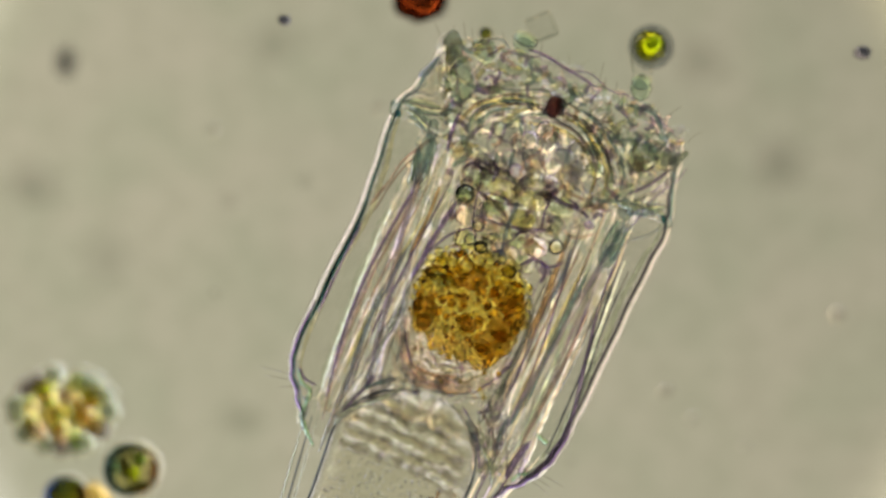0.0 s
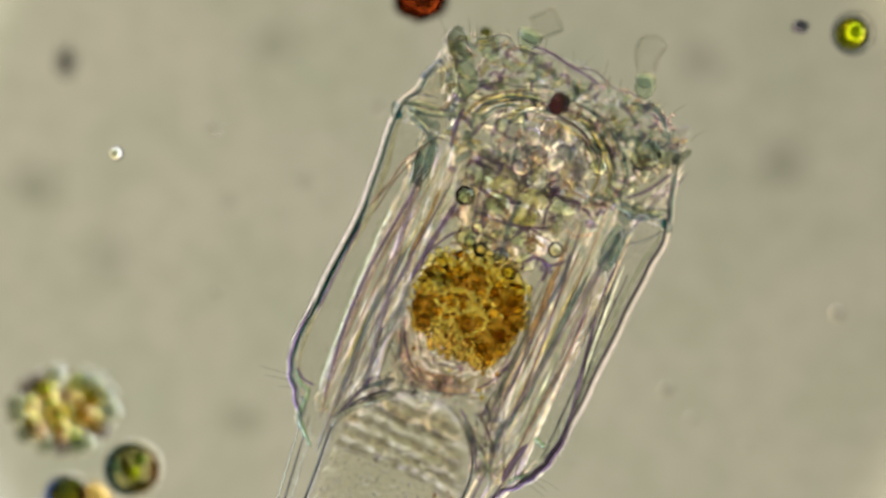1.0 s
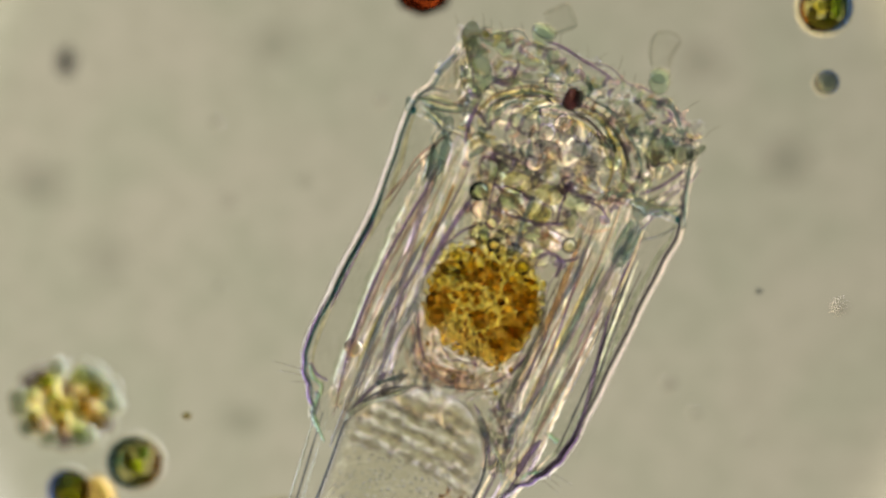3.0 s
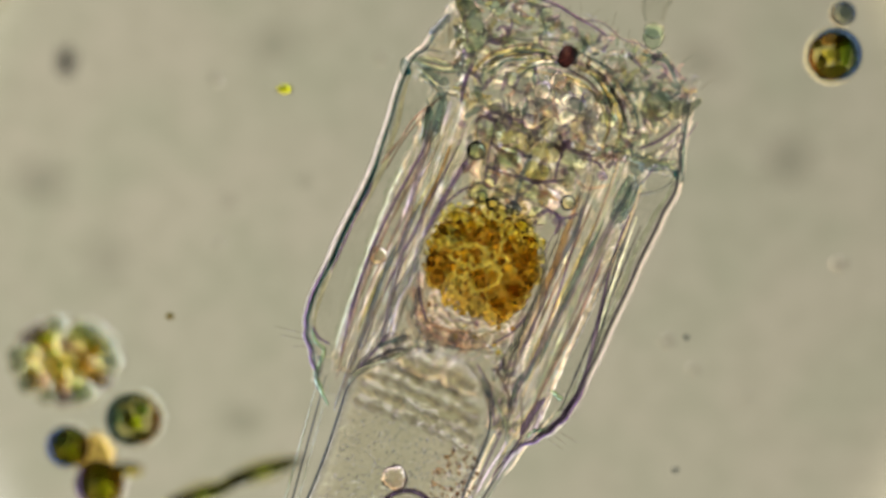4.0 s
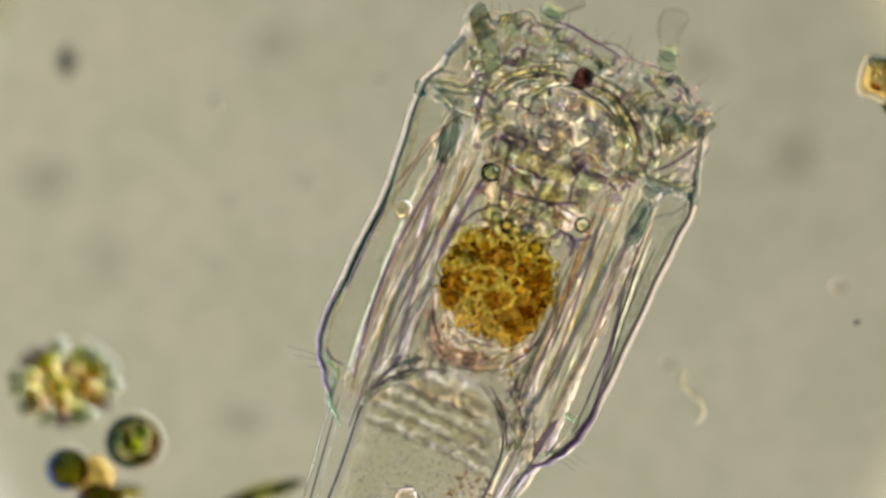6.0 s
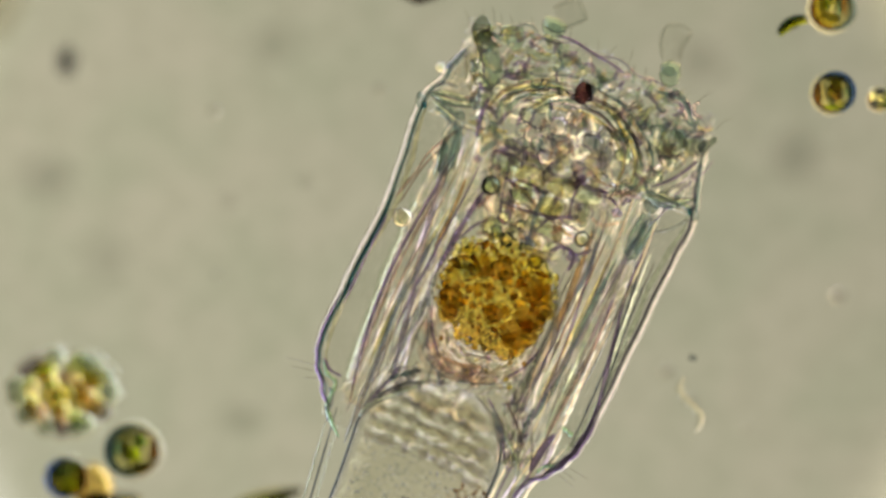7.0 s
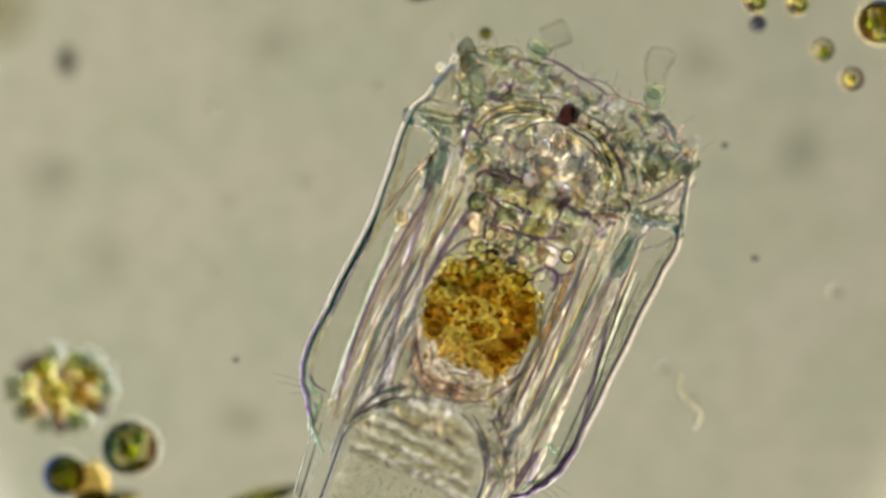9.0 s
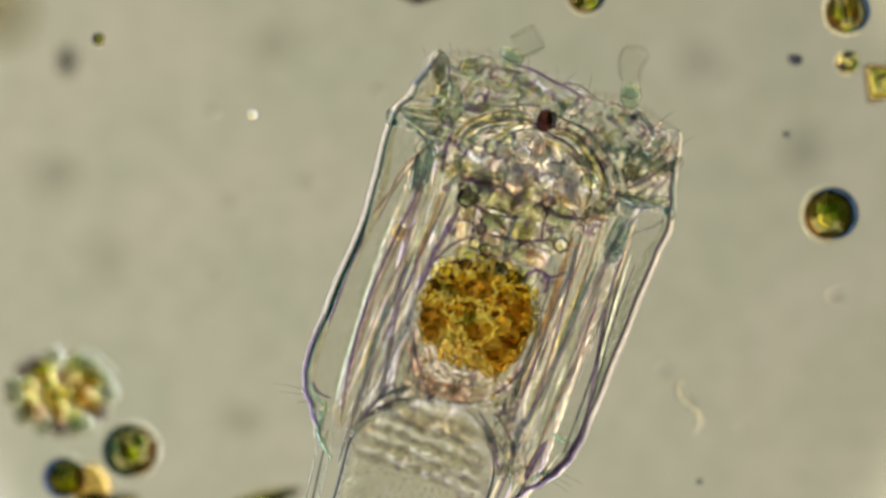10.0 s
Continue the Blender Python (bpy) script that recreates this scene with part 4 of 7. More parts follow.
def build_mastax(root, rng):
    inside = lambda u, v: abs(u + 8) < 62 + 0.30 * (v - 60)
    inv = Matrix.Rotation(radians(22.5), 3, "Z")
    base = B(0, 140, ZF)
    spread = lambda v: (-(70 + 0.34 * (v - 60)), 58 + 0.36 * (v - 60))
    mastax = lumpy("mastax", lambda u, v, z: inv @ (B(u, v, z) - base), 56, 196, spread, ZF - 0.011, 0.004, 7.0, 18, 1.0, M_MASTAX, root,
                   "pale squarish chewing organ", 11.0, 2.4, 0.5)
    mastax.location = base
    mastax.rotation_euler = (0, 0, radians(-22.5))
    for m, n, lo, hi in ((M_SOFT["green"], 14, 5, 9), (M_SOFT["yellow"], 18, 5, 9), (M_TISSUE[0], 26, 3.5, 6), (M_SOFT["violet"], 6, 4, 7)):
        pl = [inv @ (p - base) for p in scatter(rng, n, inside, ((-120, 110), (62, 225)), ZF - 0.005, ZF - 0.001)]
        worms("tissue_stroke", pl, [rng.uniform(lo, hi) * S for _ in pl], m, mastax, "pale bent strokes of tissue", rng, 80)
    for m, n, lo, hi in ((M_STROKE["green"], 14, 2.6, 5), (M_STRAND["yellow"], 18, 2.0, 3.6), (M_STROKE["violet"], 8, 2.4, 4.5), (M_STROKE["teal"], 6, 2.4, 4.5), (M_STROKE["brown"], 5, 2.4, 4.5), (M_STRAND["rose"], 14, 2.4, 4.0)):
        pl = [inv @ (p - base) for p in scatter(rng, n, inside, ((-110, 104), (66, 222)), ZF, ZF + 0.002)]
        worms("tissue_stroke", pl, [rng.uniform(lo, hi) * S for _ in pl], m, mastax, "fine strokes of the chewing organ", rng)
    # squarish cells in rows, with violet seams between them
    for row in range(4):
        for col in range(4):
            w = 21 + 2.0 * row
            u, v = -66 + col * 2 * w * 0.98 - 6 * row + rng.uniform(-5, 5), 82 + row * 38 + rng.uniform(-5, 5)
            hue = M_DOME[2] if (row + col) % 3 == 0 else M_STAIN if row > 1 and col in (1, 2) else M_DOME[0]
            c = part("cell", pillow((w - 3.5) * S, 16 * S, 5 * S, u * 0.3 + v), hue, mastax, "pale squarish cell of the chewing organ")
            c.location = inv @ (B(u, v, ZF - 0.001) - base)
            pts = [inv @ (B(u + (w + 1 + 4 * noise.noise(Vector((i / 4, u, v)))) * math.copysign(abs(math.cos(i * math.pi / 12)) ** 0.55, math.cos(i * math.pi / 12)),
                            v + 18.5 * math.copysign(abs(math.sin(i * math.pi / 12)) ** 0.55, math.sin(i * math.pi / 12)), ZF + 0.0015) - base) for i in range(7 + (row * 5 + col * 3) % 8)]
            tube("cell_outline", pts, 2.0 * S, M_VIOLET if (row + col) % 3 == 0 else M_SOFT["violet"], mastax, "violet outline of a cell")
            c.rotation_euler = (0, 0, radians(rng.uniform(-9, 9)))
    keep = lambda p: inv @ (p - base)
    for hue, radius, *way in (("violet", 2.4, 836, 372, 872, 388, 930, 402, 978, 404), ("violet", 2.0, 846, 330, 880, 352, 930, 362), ("blue", 4.6, 922, 352, 904, 392, 894, 426, 884, 456),
                              ("violet", 2.2, 984, 336, 968, 372, 960, 410), ("violet", 3.4, 924, 466, 950, 456, 974, 470, 1002, 462), ("violet", 2.0, 860, 300, 846, 350, 838, 400),
                              ("violet", 3.0, 960, 458, 968, 476, 958, 500), ("brown", 2.4, 858, 346, 884, 366, 902, 384), ("violet", 2.0, 900, 428, 930, 406, 952, 412), ("cream", 2.8, 852, 342, 876, 352, 900, 376),
                              ("violet", 2.0, 1000, 362, 1034, 372, 1050, 392), ("cream", 3.0, 1072, 352, 1056, 378, 1028, 396, 1004, 400)):
        strand("seam", way, radius, M_STRAND[hue], mastax, hue + " seam between cells", ZF + 0.003, keep, sharp=(hue == "cream"))
    for radius, *way in ((4.0, 856, 342, 880, 356, 902, 380), (3.6, 800, 388, 812, 374, 824, 364), (3.6, 994, 318, 1012, 338, 1040, 352), (4.4, 1062, 370, 1080, 352, 1098, 332), (3.4, 1000, 404, 1020, 418, 1056, 412), (3.2, 920, 418, 946, 424, 968, 440), (3.6, 868, 378, 878, 392, 882, 404)):
        strand("rosy_fold", way, radius, M_STRAND["rose"], mastax, "rosy bright fold", ZF + 0.003, keep, sharp=True)
    for x, y, r in ((886, 450, 14), (1046, 398, 10), (966, 476, 12), (834, 314, 8), (804, 374, 9), (984, 336, 9), (800, 300, 8), (978, 388, 8)):
        knot = part("dusky_knot", ball(1, 0.4, 1.4, (r * S, 0.8 * r * S, 0.002), 3, x * 0.2), M_STRAND["blue"] if r > 12 else M_STROKE["violet"], mastax, "dusky violet knot between cells")
        knot.location = keep(Q(x, y, ZF + 0.002))
    return mastax


def stomach_shape(u, v):
    return (abs(u + 10) / 102) ** 2.5 + (abs(v + 32) / 92) ** 2.5 < 1


def build_stomach(root, rng):
    bm = bmesh.new()
    bmesh.ops.create_icosphere(bm, subdivisions=4, radius=1)
    for v in bm.verts:
        c = v.co
        k = 1 / (abs(c.x) ** 3 + abs(c.y) ** 3 + abs(c.z) ** 3) ** (1 / 3)
        k *= 1 + 0.04 * noise.noise(c * 2)
        v.co = Vector((c.x * k * 116 * S, c.y * k * 122 * S, c.z * k * 0.016))
    stomach = part("stomach", bm, M_JELLY, root, "stomach packed with golden brown food")
    base = B(-10, -62, ZF)
    stomach.location = base
    stomach.rotation_euler = (0, 0, radians(-22.5))
    inv = Matrix.Rotation(radians(22.5), 3, "Z")
    loc = lambda p: inv @ (p - base)
    def meal(v):
        w = 100 * (1 - (abs(v + 32) / 94) ** 2.5) ** 0.4 if abs(v + 32) < 93.9 else 4
        return -10 - w, -10 + w
    slope = lambda u, v, z: loc(B(u + 4 * noise.noise(Vector((v / 22, 0, u / 60))), v - (u + 10) * (0.10 if v < 0 else -0.06) + 7 * noise.noise(Vector((u / 24, v / 50, 5))), z))
    lumpy("food_mass", slope, -122, 58, meal, ZF - 0.005, 0.004, 8.0, 9, 1.0, M_MEAL, stomach, "golden mass of finely grained food", 21.0, 2.0, 0.28, 20.0)
    def base_low(v):
        w = 101 * math.sqrt(max(0.01, 1 - ((min(v, -100) + 100) / 90) ** 2))
        return -8 - w, -8 + w
    lumpy("stomach_foot", lambda u, v, z: loc(B(u, v, z)), -188, -84, base_low, ZF - 0.006, 0.004, 7.0, 10, 0.8, M_BELLY, stomach,
          "pale rosy foot of the stomach", 31.0, 2.2, 0.16, 6.0)
    right = lambda u, v: stomach_shape(u, v) and v > -100 - 0.20 * u
    for m, n, lo, hi in ((M_AMBER[0], 160, 2.0, 4.5), (M_AMBER[1], 150, 2.2, 5.0), (M_GLINT, 300, 1.5, 3.8)):
        pl = [loc(p) for p in scatter(rng, n, right, ((-125, 105), (-140, 66)), ZF, ZF + 0.003)]
        cloud("food_grain", pl, [rng.uniform(lo, hi) * S for _ in pl], m, stomach, "golden brown food grains", rng, 0.4, 0.6)
    low = lambda u, v: abs(u + 8) < 100 - 0.3 * abs(v + 150) and v < -95
    for m, n in ((M_TISSUE[0], 20), (M_TISSUE[2], 20), (M_AMBER[2], 9), (M_AMBER[0], 6)):
        pl = [loc(p) for p in scatter(rng, n, low, ((-115, 100), (-190, -86)), ZF - 0.002, ZF + 0.003)]
        cloud("stomach_grain", pl, [rng.uniform(3, 7) * S for _ in pl], m, stomach, "pale rosy grains at the stomach's foot", rng, 0.4, 0.5)
    rim, taken = [], []
    while len(rim) < 84:
        u, v = rng.uniform(-120, 105), rng.uniform(-130, 84)
        far = all((u - a) ** 2 + (v - b) ** 2 > 110 for a, b in taken)
        if far and stomach_shape(u, v - 14) and not stomach_shape((u + 17) * 1.25 - 17, (v + 28) * 1.18 - 6):
            taken.append((u, v))
            rim.append(loc(B(u, v, ZF + rng.uniform(0.0, 0.003))))
    cloud("food_droplet", rim, [rng.uniform(4, 9) * S for _ in rim], M_DROPLET, stomach, "round yellow droplets with dark rims", rng, 0.05, 0.9)
    mid = [loc(p) for p in scatter(rng, 60, right, ((-112, 80), (-125, 46)), ZF - 0.001, ZF + 0.002)]
    cloud("food_droplet", mid, [rng.uniform(4, 9) * S for _ in mid], M_AMBERDROP, stomach, "round amber droplets", rng, 0.1, 0.85)
    bm = ball(1, 0.4, 1.2, (21 * S, 14 * S, 0.002), 3, 3.3)
    veil = part("grey_patch", bm, M_VEIL, stomach, "bluish grey patch on the stomach")
    veil.location = loc(Q(780, 493, ZF + 0.006))
    for u, v, r in ((52, -74, 30), (62, -44, 26), (-20, 16, 24), (48, 6, 28), (-82, -60, 24), (74, -20, 20)):
        bm = ball(1, 0.5, 1.3, (r * S, r * 0.8 * S, 0.003), 4, u * 0.3)
        patch = part("food_patch", bm, M_BROWNPATCH, stomach, "darker brown patch of food")
        patch.location = loc(B(u, v, ZF + 0.003))
    for u, v, r in ((-75, -84, 15), (1, -60, 15), (62, -58, 13), (-45, 4, 10), (58, 4, 11), (-26, -18, 8)):
        bm = ball(r * S, 0.2, 1.2, (1, 1, 0.8), 3, u)
        c = part("food_ball", bm, M_NUT, stomach, "dark brown ball of food")
        c.location = loc(B(u, v, ZF + 0.004))
        pts = [loc(B(u + 1.3 * r * math.cos(i * math.pi / 9), v + 1.3 * r * math.sin(i * math.pi / 9) + 3 * noise.noise(Vector((i / 3, u, v))), ZF + 0.004)) for i in range(17)]
        tube("food_thread", pts, 2.0 * S, M_GLINT, stomach, "yellow thread round a ball of food")
    for u, v, r in ((-56, 50, 11), (-8, 60, 11), (14, 70, 9), (34, 54, 13), (58, 32, 10), (74, 0, 9), (-84, 30, 9)):
        bm = ball(r * S, 0.05, 1.0, (1, 1, 0.9), 3, v)
        c = part("fat_droplet", bm, M_DROPLET, stomach, "round yellow droplet on the stomach")
        c.location = loc(B(u, v, ZF + 0.003))
    for x, y, a, b, lean in ((722, 650, 30, 22, -30), (760, 674, 46, 15, -16), (800, 684, 30, 10, 0), (714, 612, 12, 26, 20)):
        cloud_ob = part("rosy_cloud", ball(1, 0.5, 1.4, (a * S, b * S, 0.002), 4, x * 0.1), M_ROSYCLOUD, stomach, "soft rosy cloud at the stomach's foot")
        cloud_ob.location = loc(Q(x, y, ZF - 0.004))
        cloud_ob.rotation_euler = (0, 0, radians(22.5 + lean))
    # wall, drawn in as violet folds
    for k in range(6):
        a, b = 100 - 12 * k, 88 - 11 * k
        pts = [loc(B(-10 + a * math.cos(radians(196 + 28 * (k % 3) + 90 * i / 18)), -98 + b * math.sin(radians(196 + 28 * (k % 3) + 90 * i / 18)) + 14 * noise.noise(Vector((i / 4, k, 0))), ZF - 0.001 + 0.0005 * k)) for i in range(19)]
        hue = ("violet", "grey", "yellow", "green")[k % 4]
        tube("foot_fibre", pts, 2.2 * S, M_SOFT[hue], stomach, "fine soft fibre of the stomach's foot")
    for hue, radius, *way in (("violet", 5.0, 814, 352, 786, 394, 758, 440, 726, 500), ("grey", 4.0, 726, 500, 712, 552, 712, 604, 700, 642), ("violet", 2.4, 716, 560, 718, 610, 730, 650),
                              ("grey", 2.0, 700, 646, 738, 682, 794, 698, 846, 694), ("cream", 3.0, 806, 700, 846, 696, 876, 678), ("violet", 2.2, 842, 690, 880, 668, 908, 636),
                              ("grey", 2.4, 908, 636, 930, 590, 938, 540), ("violet", 2.6, 752, 452, 796, 416, 836, 404), ("grey", 3.0, 938, 540, 926, 500, 914, 476),
                              ("rose", 3.0, 764, 664, 780, 672, 800, 678), ("rose", 3.4, 716, 640, 756, 660, 808, 668)):
        strand("stomach_wall", way, radius, M_STRAND[hue], stomach, hue + " fold of the stomach wall", ZF + 0.003, loc, sharp=hue == "cream")
    return stomach


def build_globules(root):
    for u, v, r in ((-91, 150, 17), (94, 122, 13), (-49, 105, 10), (-30, 72, 12), (-52, 78, 10)):
        bm = ball(r * S, 0, 1, (1, 1, 0.9), 3)
        g = part("oil_globule", bm, M_GLOBULE_DARK if r > 16 else M_GLOBULE if r > 9 else M_AMBER[2], root, "clear round oil globule with a dark rim")
        g.location = B(u, v, ZF + 0.0025)
        # tinted ring paints the dark rim that refraction gives a globule
        if r > 9:
            pts = [Vector((0.84 * r * S * math.cos(a * math.pi / 12), 0.84 * r * S * math.sin(a * math.pi / 12), 0)) for a in range(25)]
            vs, fs = tube_data(pts, [(0.21 if r > 16 else 0.25) * r * S] * 25, 6)
            finish("globule_rim", vs, fs, M_TARN, g, "dark tinted ring imitating the globule's refracted rim")


def sac_width(v):
    if v > -330:
        return 150 * math.sqrt(max(0.0, 1 - ((v + 330) / 128) ** 2))
    return 150 + 6 * math.sin((v + 330) / 90)


def sac_side(v, sg):
    """The sac bulges less on the one side."""
    return sac_width(v) * (0.76 if sg > 0 else 1.0)


SAC_STRANDS = [("grey", 3.4, 588, 742, 622, 702, 664, 680, 702, 670), ("violet", 2.8, 602, 730, 638, 692, 662, 664), ("teal", 4.0, 640, 690, 658, 682, 678, 676), ("cream", 3.2, 662, 690, 704, 676, 764, 694),
               ("cream", 3.4, 800, 716, 822, 758, 834, 804), ("violet", 2.8, 814, 722, 838, 772, 842, 834), ("brown", 2.4, 846, 728, 866, 770, 876, 812), ("cream", 4.0, 884, 696, 866, 742, 856, 802),
               ("teal", 3.0, 896, 740, 880, 772, 872, 806), ("brown", 2.6, 640, 610, 606, 690, 574, 770), ("grey", 3.0, 622, 640, 590, 720, 560, 800)]


def build_hind(root, rng):
    # see-through sheath of the foot
    for sg in (-1, 1):
        for k, (du, r) in enumerate(((0, 1.3), (-12, 1.1), (-22, 1.2))):
            if sg < 0:
                pts = [B(-(207 + du + 0.10 * (v + 330)), v, ZF - 0.003 * k) for v in range(-700, -300, 16)]
            else:
                pts = [B(166 + 0.6 * du + 0.20 * max(v + 330, -230), v, ZF - 0.002 * k) for v in range(-700, -290, 16)]
            tube("foot_fold", pts, r * 1.6 * S, M_LINE if k == 1 else M_FIBRE[2], root, "clear fold of the foot sheath")
    verts, faces = [], []
    rows, cols = 44, 24
    for i in range(rows + 1):
        v = -203 - 480 * (i / rows) ** 1.3
        hw = max(sac_width(v), 3)
        for j in range(cols):
            a = 2 * math.pi * j / cols
            verts.append(B(-4 + hw * math.cos(a) * (0.76 if math.cos(a) > 0 else 1), v, ZF - 0.006 + min(0.019, hw * S * 0.5) * math.sin(a)))
    for i in range(rows):
        for j in range(cols):
            q = (j + 1) % cols
            faces.append((i * cols + j, i * cols + q, (i + 1) * cols + q, (i + 1) * cols + j))
    faces.append(tuple(range(cols))[::-1])
    faces.append(tuple(range(rows * cols, (rows + 1) * cols)))
    sac = finish("hind_sac", verts, faces, M_SAC, root, "finely grained clear sac behind the stomach")
    for sg in (-1, 1):
        pts = [B(-4 + sg * sac_side(v, sg), v, ZF) for v in [-206 - 3 * i for i in range(20)] + list(range(-272, -700, -14))]
        tube("sac_wall", pts, 2.4 * S, M_LINE, sac, "dark violet-edged sac wall")
        tube("sac_edge", [p + AXIS_W.cross(Vector((0, 0, 1))) * (-sg * 5 * S) for p in pts], 2.4 * S, M_RIM, sac, "bright sac edge", sharp=True)
    # wavy cross ribs under the sac's dome; dusky bands paint the gaps between
    ribs = lambda v: (-4 - max(8, sac_width(v) * 0.9), -4 + max(8, sac_side(v, 1) * 0.9))
    for k in range(10):
        v0 = -224 - 12.5 * k
        hw = sac_width(v0) * (0.62 if k == 0 else 0.86)
        pts, radii = [], []
        for i in range(41):
            u = -hw + hw * 1.7 * i / 40
            w = 9 * noise.noise(Vector((u / 42, k * 0.35, 4.0))) + 4 * noise.noise(Vector((u / 15, k * 1.7, 8.0)))
            pts.append(B(-4 + u, v0 + w + 10 * math.cos(u / 75) - 12 - 0.10 * u, ZF - 0.009 + 0.001 * (k % 2)))
            radii.append((6.0 if k % 2 else 8.5) * S * max(0.2, 0.9 + 2.2 * noise.noise(Vector((u / 15, k * 2.9, 1.0)))) * (0.4 if i in (0, 40) else 1))
        v, f = tube_data(pts, radii, 10, 0.8)
        finish("cross_rib", v, f, M_RIB_BAND[k % 2], sac, "pale wavy cross rib of the sac muscle" if k % 2 == 0 else "dusky wavy band painting the dark gap between ribs")
    lumpy("sac_filling", B, -690, -226, ribs, ZF - 0.003, 0.003, 3.6, 8, 1.0, M_FILLING, sac, "finely grained filling of the sac", 71.0, 2.4, 0.25)
    inside = lambda u, v: abs(u) < sac_side(v, u) * 0.9
    pl = scatter(rng, 420, inside, ((-150, 150), (-560, -330)), ZF, ZF + 0.004)
    cloud("sac_grain", pl, [rng.uniform(1.2, 2.4) * S for _ in pl], M_STRAND["grey"], sac, "fine pale grains in the sac", rng, 0.4, 0.6)
    pl = scatter(rng, 420, inside, ((-150, 150), (-560, -300)), ZF, ZF + 0.003)
    cloud("sac_speck", pl, [rng.uniform(1.4, 3.0) * S for _ in pl], M_SOFT["grey"], sac, "fine dusky specks in the sac", rng, 0.4, 0.6)
    # brown grains gathered beside the bladder
    heap = lambda u, v: abs(u - 84 + 18 * noise.noise(Vector((v / 20, 0, 3)))) < 42 * min(1, (-336 - v) / 40) and u < 128
    for m, n in ((M_CRUMBLE, 190), (M_TISSUE[0], 90)):
        pl = scatter(rng, n, heap, ((20, 130), (-560, -340)), ZF - 0.001, ZF + 0.003)
        cloud("brown_grain", pl, [rng.uniform(2.0, 4.6) * S for _ in pl], m, sac, "fine brown grains beside the bladder", rng, 0.4, 0.5)
    bm = ball(22 * S, 0.4, 1.4, (1, 1, 0.4), 3, 6.6)
    knob = part("pale_knob", bm, M_BELLY, sac, "pale rosy knob over the bladder")
    knob.location = B(-19, -441, ZF)
    # ring-shaped bladder with a dark edge
    bm = ball(52 * S, 0, 1, (1, 1, 0.5), 4)
    bl = part("bladder", bm, M_JELLY, sac, "round clear bladder with a dark violet edge")
    bl.location = B(28, -503, ZF + 0.002)
    pts = [Vector((51 * S * math.cos(a / 30 * 6.2832), 51 * S * math.sin(a / 30 * 6.2832), 0)) for a in range(31)]
    v, f = tube_data(pts, [4.8 * S] * 31, 8)
    ring = finish("bladder_edge", v, f, M_BLADDER, sac, "dark violet ring")
    ring.location = B(28, -503, ZF + 0.002)
    for k in range(7):
        a, b = 112 + 8 * k, 126 + 13 * k
        z = ZF - 0.006 + 0.0015 * (k % 5)
        pts = [B(a + (b - a) * i / 20 + 5 * noise.noise(Vector((i / 6, k * 2.3, 1))), -440 + 12 * k + (230 - 16 * k) * i / 20, z) for i in range(21)]
        tube("hind_strand", pts, (2.6, 2.0, 3.2)[k % 3] * S, (M_FIBRE[0], M_VIOLET, M_FIBRE[1])[k % 3], root, "pale strand beside the sac", sharp=(k % 3 != 1))
    for k, (hue, radius, *way) in enumerate(SAC_STRANDS):
        strand("sac_strand", way, radius, M_STRAND[hue], root, hue + " strand beside the sac", ZF + 0.002 + 0.0012 * (k % 5), sharp=hue in ("cream", "yellow"))
    for m, n, box in ((M_SOFT["violet"], 14, ((842, 884), (690, 850))), (M_TISSUE[0], 16, ((836, 884), (690, 850))), (M_SOFT["green"], 20, ((842, 884), (690, 840))), (M_SOFT["grey"], 26, ((640, 820), (668, 712))), (M_TISSUE[0], 22, ((640, 820), (668, 712)))):
        pl = [Q(rng.uniform(*box[0]), rng.uniform(*box[1]), ZF + rng.uniform(-0.004, 0.002)) for _ in range(n)]
        worms("tissue_stroke", pl, [rng.uniform(2.5, 5) * S for _ in pl], m, root, "short strokes of tissue beside the sac", rng, 60)
    # nerve knot joining stomach and sac
    for sg in (-1, 1):
        pts = [B(-4 + sg * (150 - 80 * f / 16 + 10 * math.sin(f / 3)), -318 + 112 * f / 16, ZF + 0.003) for f in range(17)]
        tube("sac_strand", pts, 5.0 * S, M_FIBRE[2], root, "pale strand from flank to stomach", flat=0.8)
        pts = [B(-4 + sg * (176 - 60 * f / 16), -310 + 150 * f / 16, ZF + 0.002) for f in range(17)]
        tube("sac_strand", pts, 2.4 * S, M_RIM, root, sharp=True)
    return sac


def build_bristles(root, rng):
    for sg in (-1, 1):
        for k in range(3):
            u, v = sg * ((256 if sg < 0 else 222) - 8 * k), -262 - 9 * k
            ln = rng.uniform(30, 60)
            pts = [B(u + sg * ln * i / 6, v - (6 + 2 * k) * (i / 6) ** 1.4, ZF) for i in range(7)]
            tube("bristle", pts, 0.8 * S, M_HAIR, root, "fine hair on the flank", sides=5)


def rotifer():
    rng = random.Random(11)
    root = new("rotifer")
    root.location = ROOT
    tagged(root, "see-through rotifer with golden brown stomach on glass", "rotifer")
    build_lorica(root)
    build_muscles(root, rng)
    head = build_head(root, rng)
    mastax = build_mastax(root, rng)
    stomach = build_stomach(root, rng)
    build_globules(root)
    build_hind(root, rng)
    build_bristles(root, rng)
    return root, head, mastax, stomach


ROTIFER, HEAD, MASTAX, STOMACH = rotifer()


# ---- algae and grains ----
def thing(name, px, py, radius, label, category, group=""):
    """An empty on the slide under a thing of that radius, in picture units."""
    ob = new(name)
    p = W(px, py, radius * S)
    ob.location = (p.x, p.y, 0)
    tagged(ob, label, category, group)
    return ob


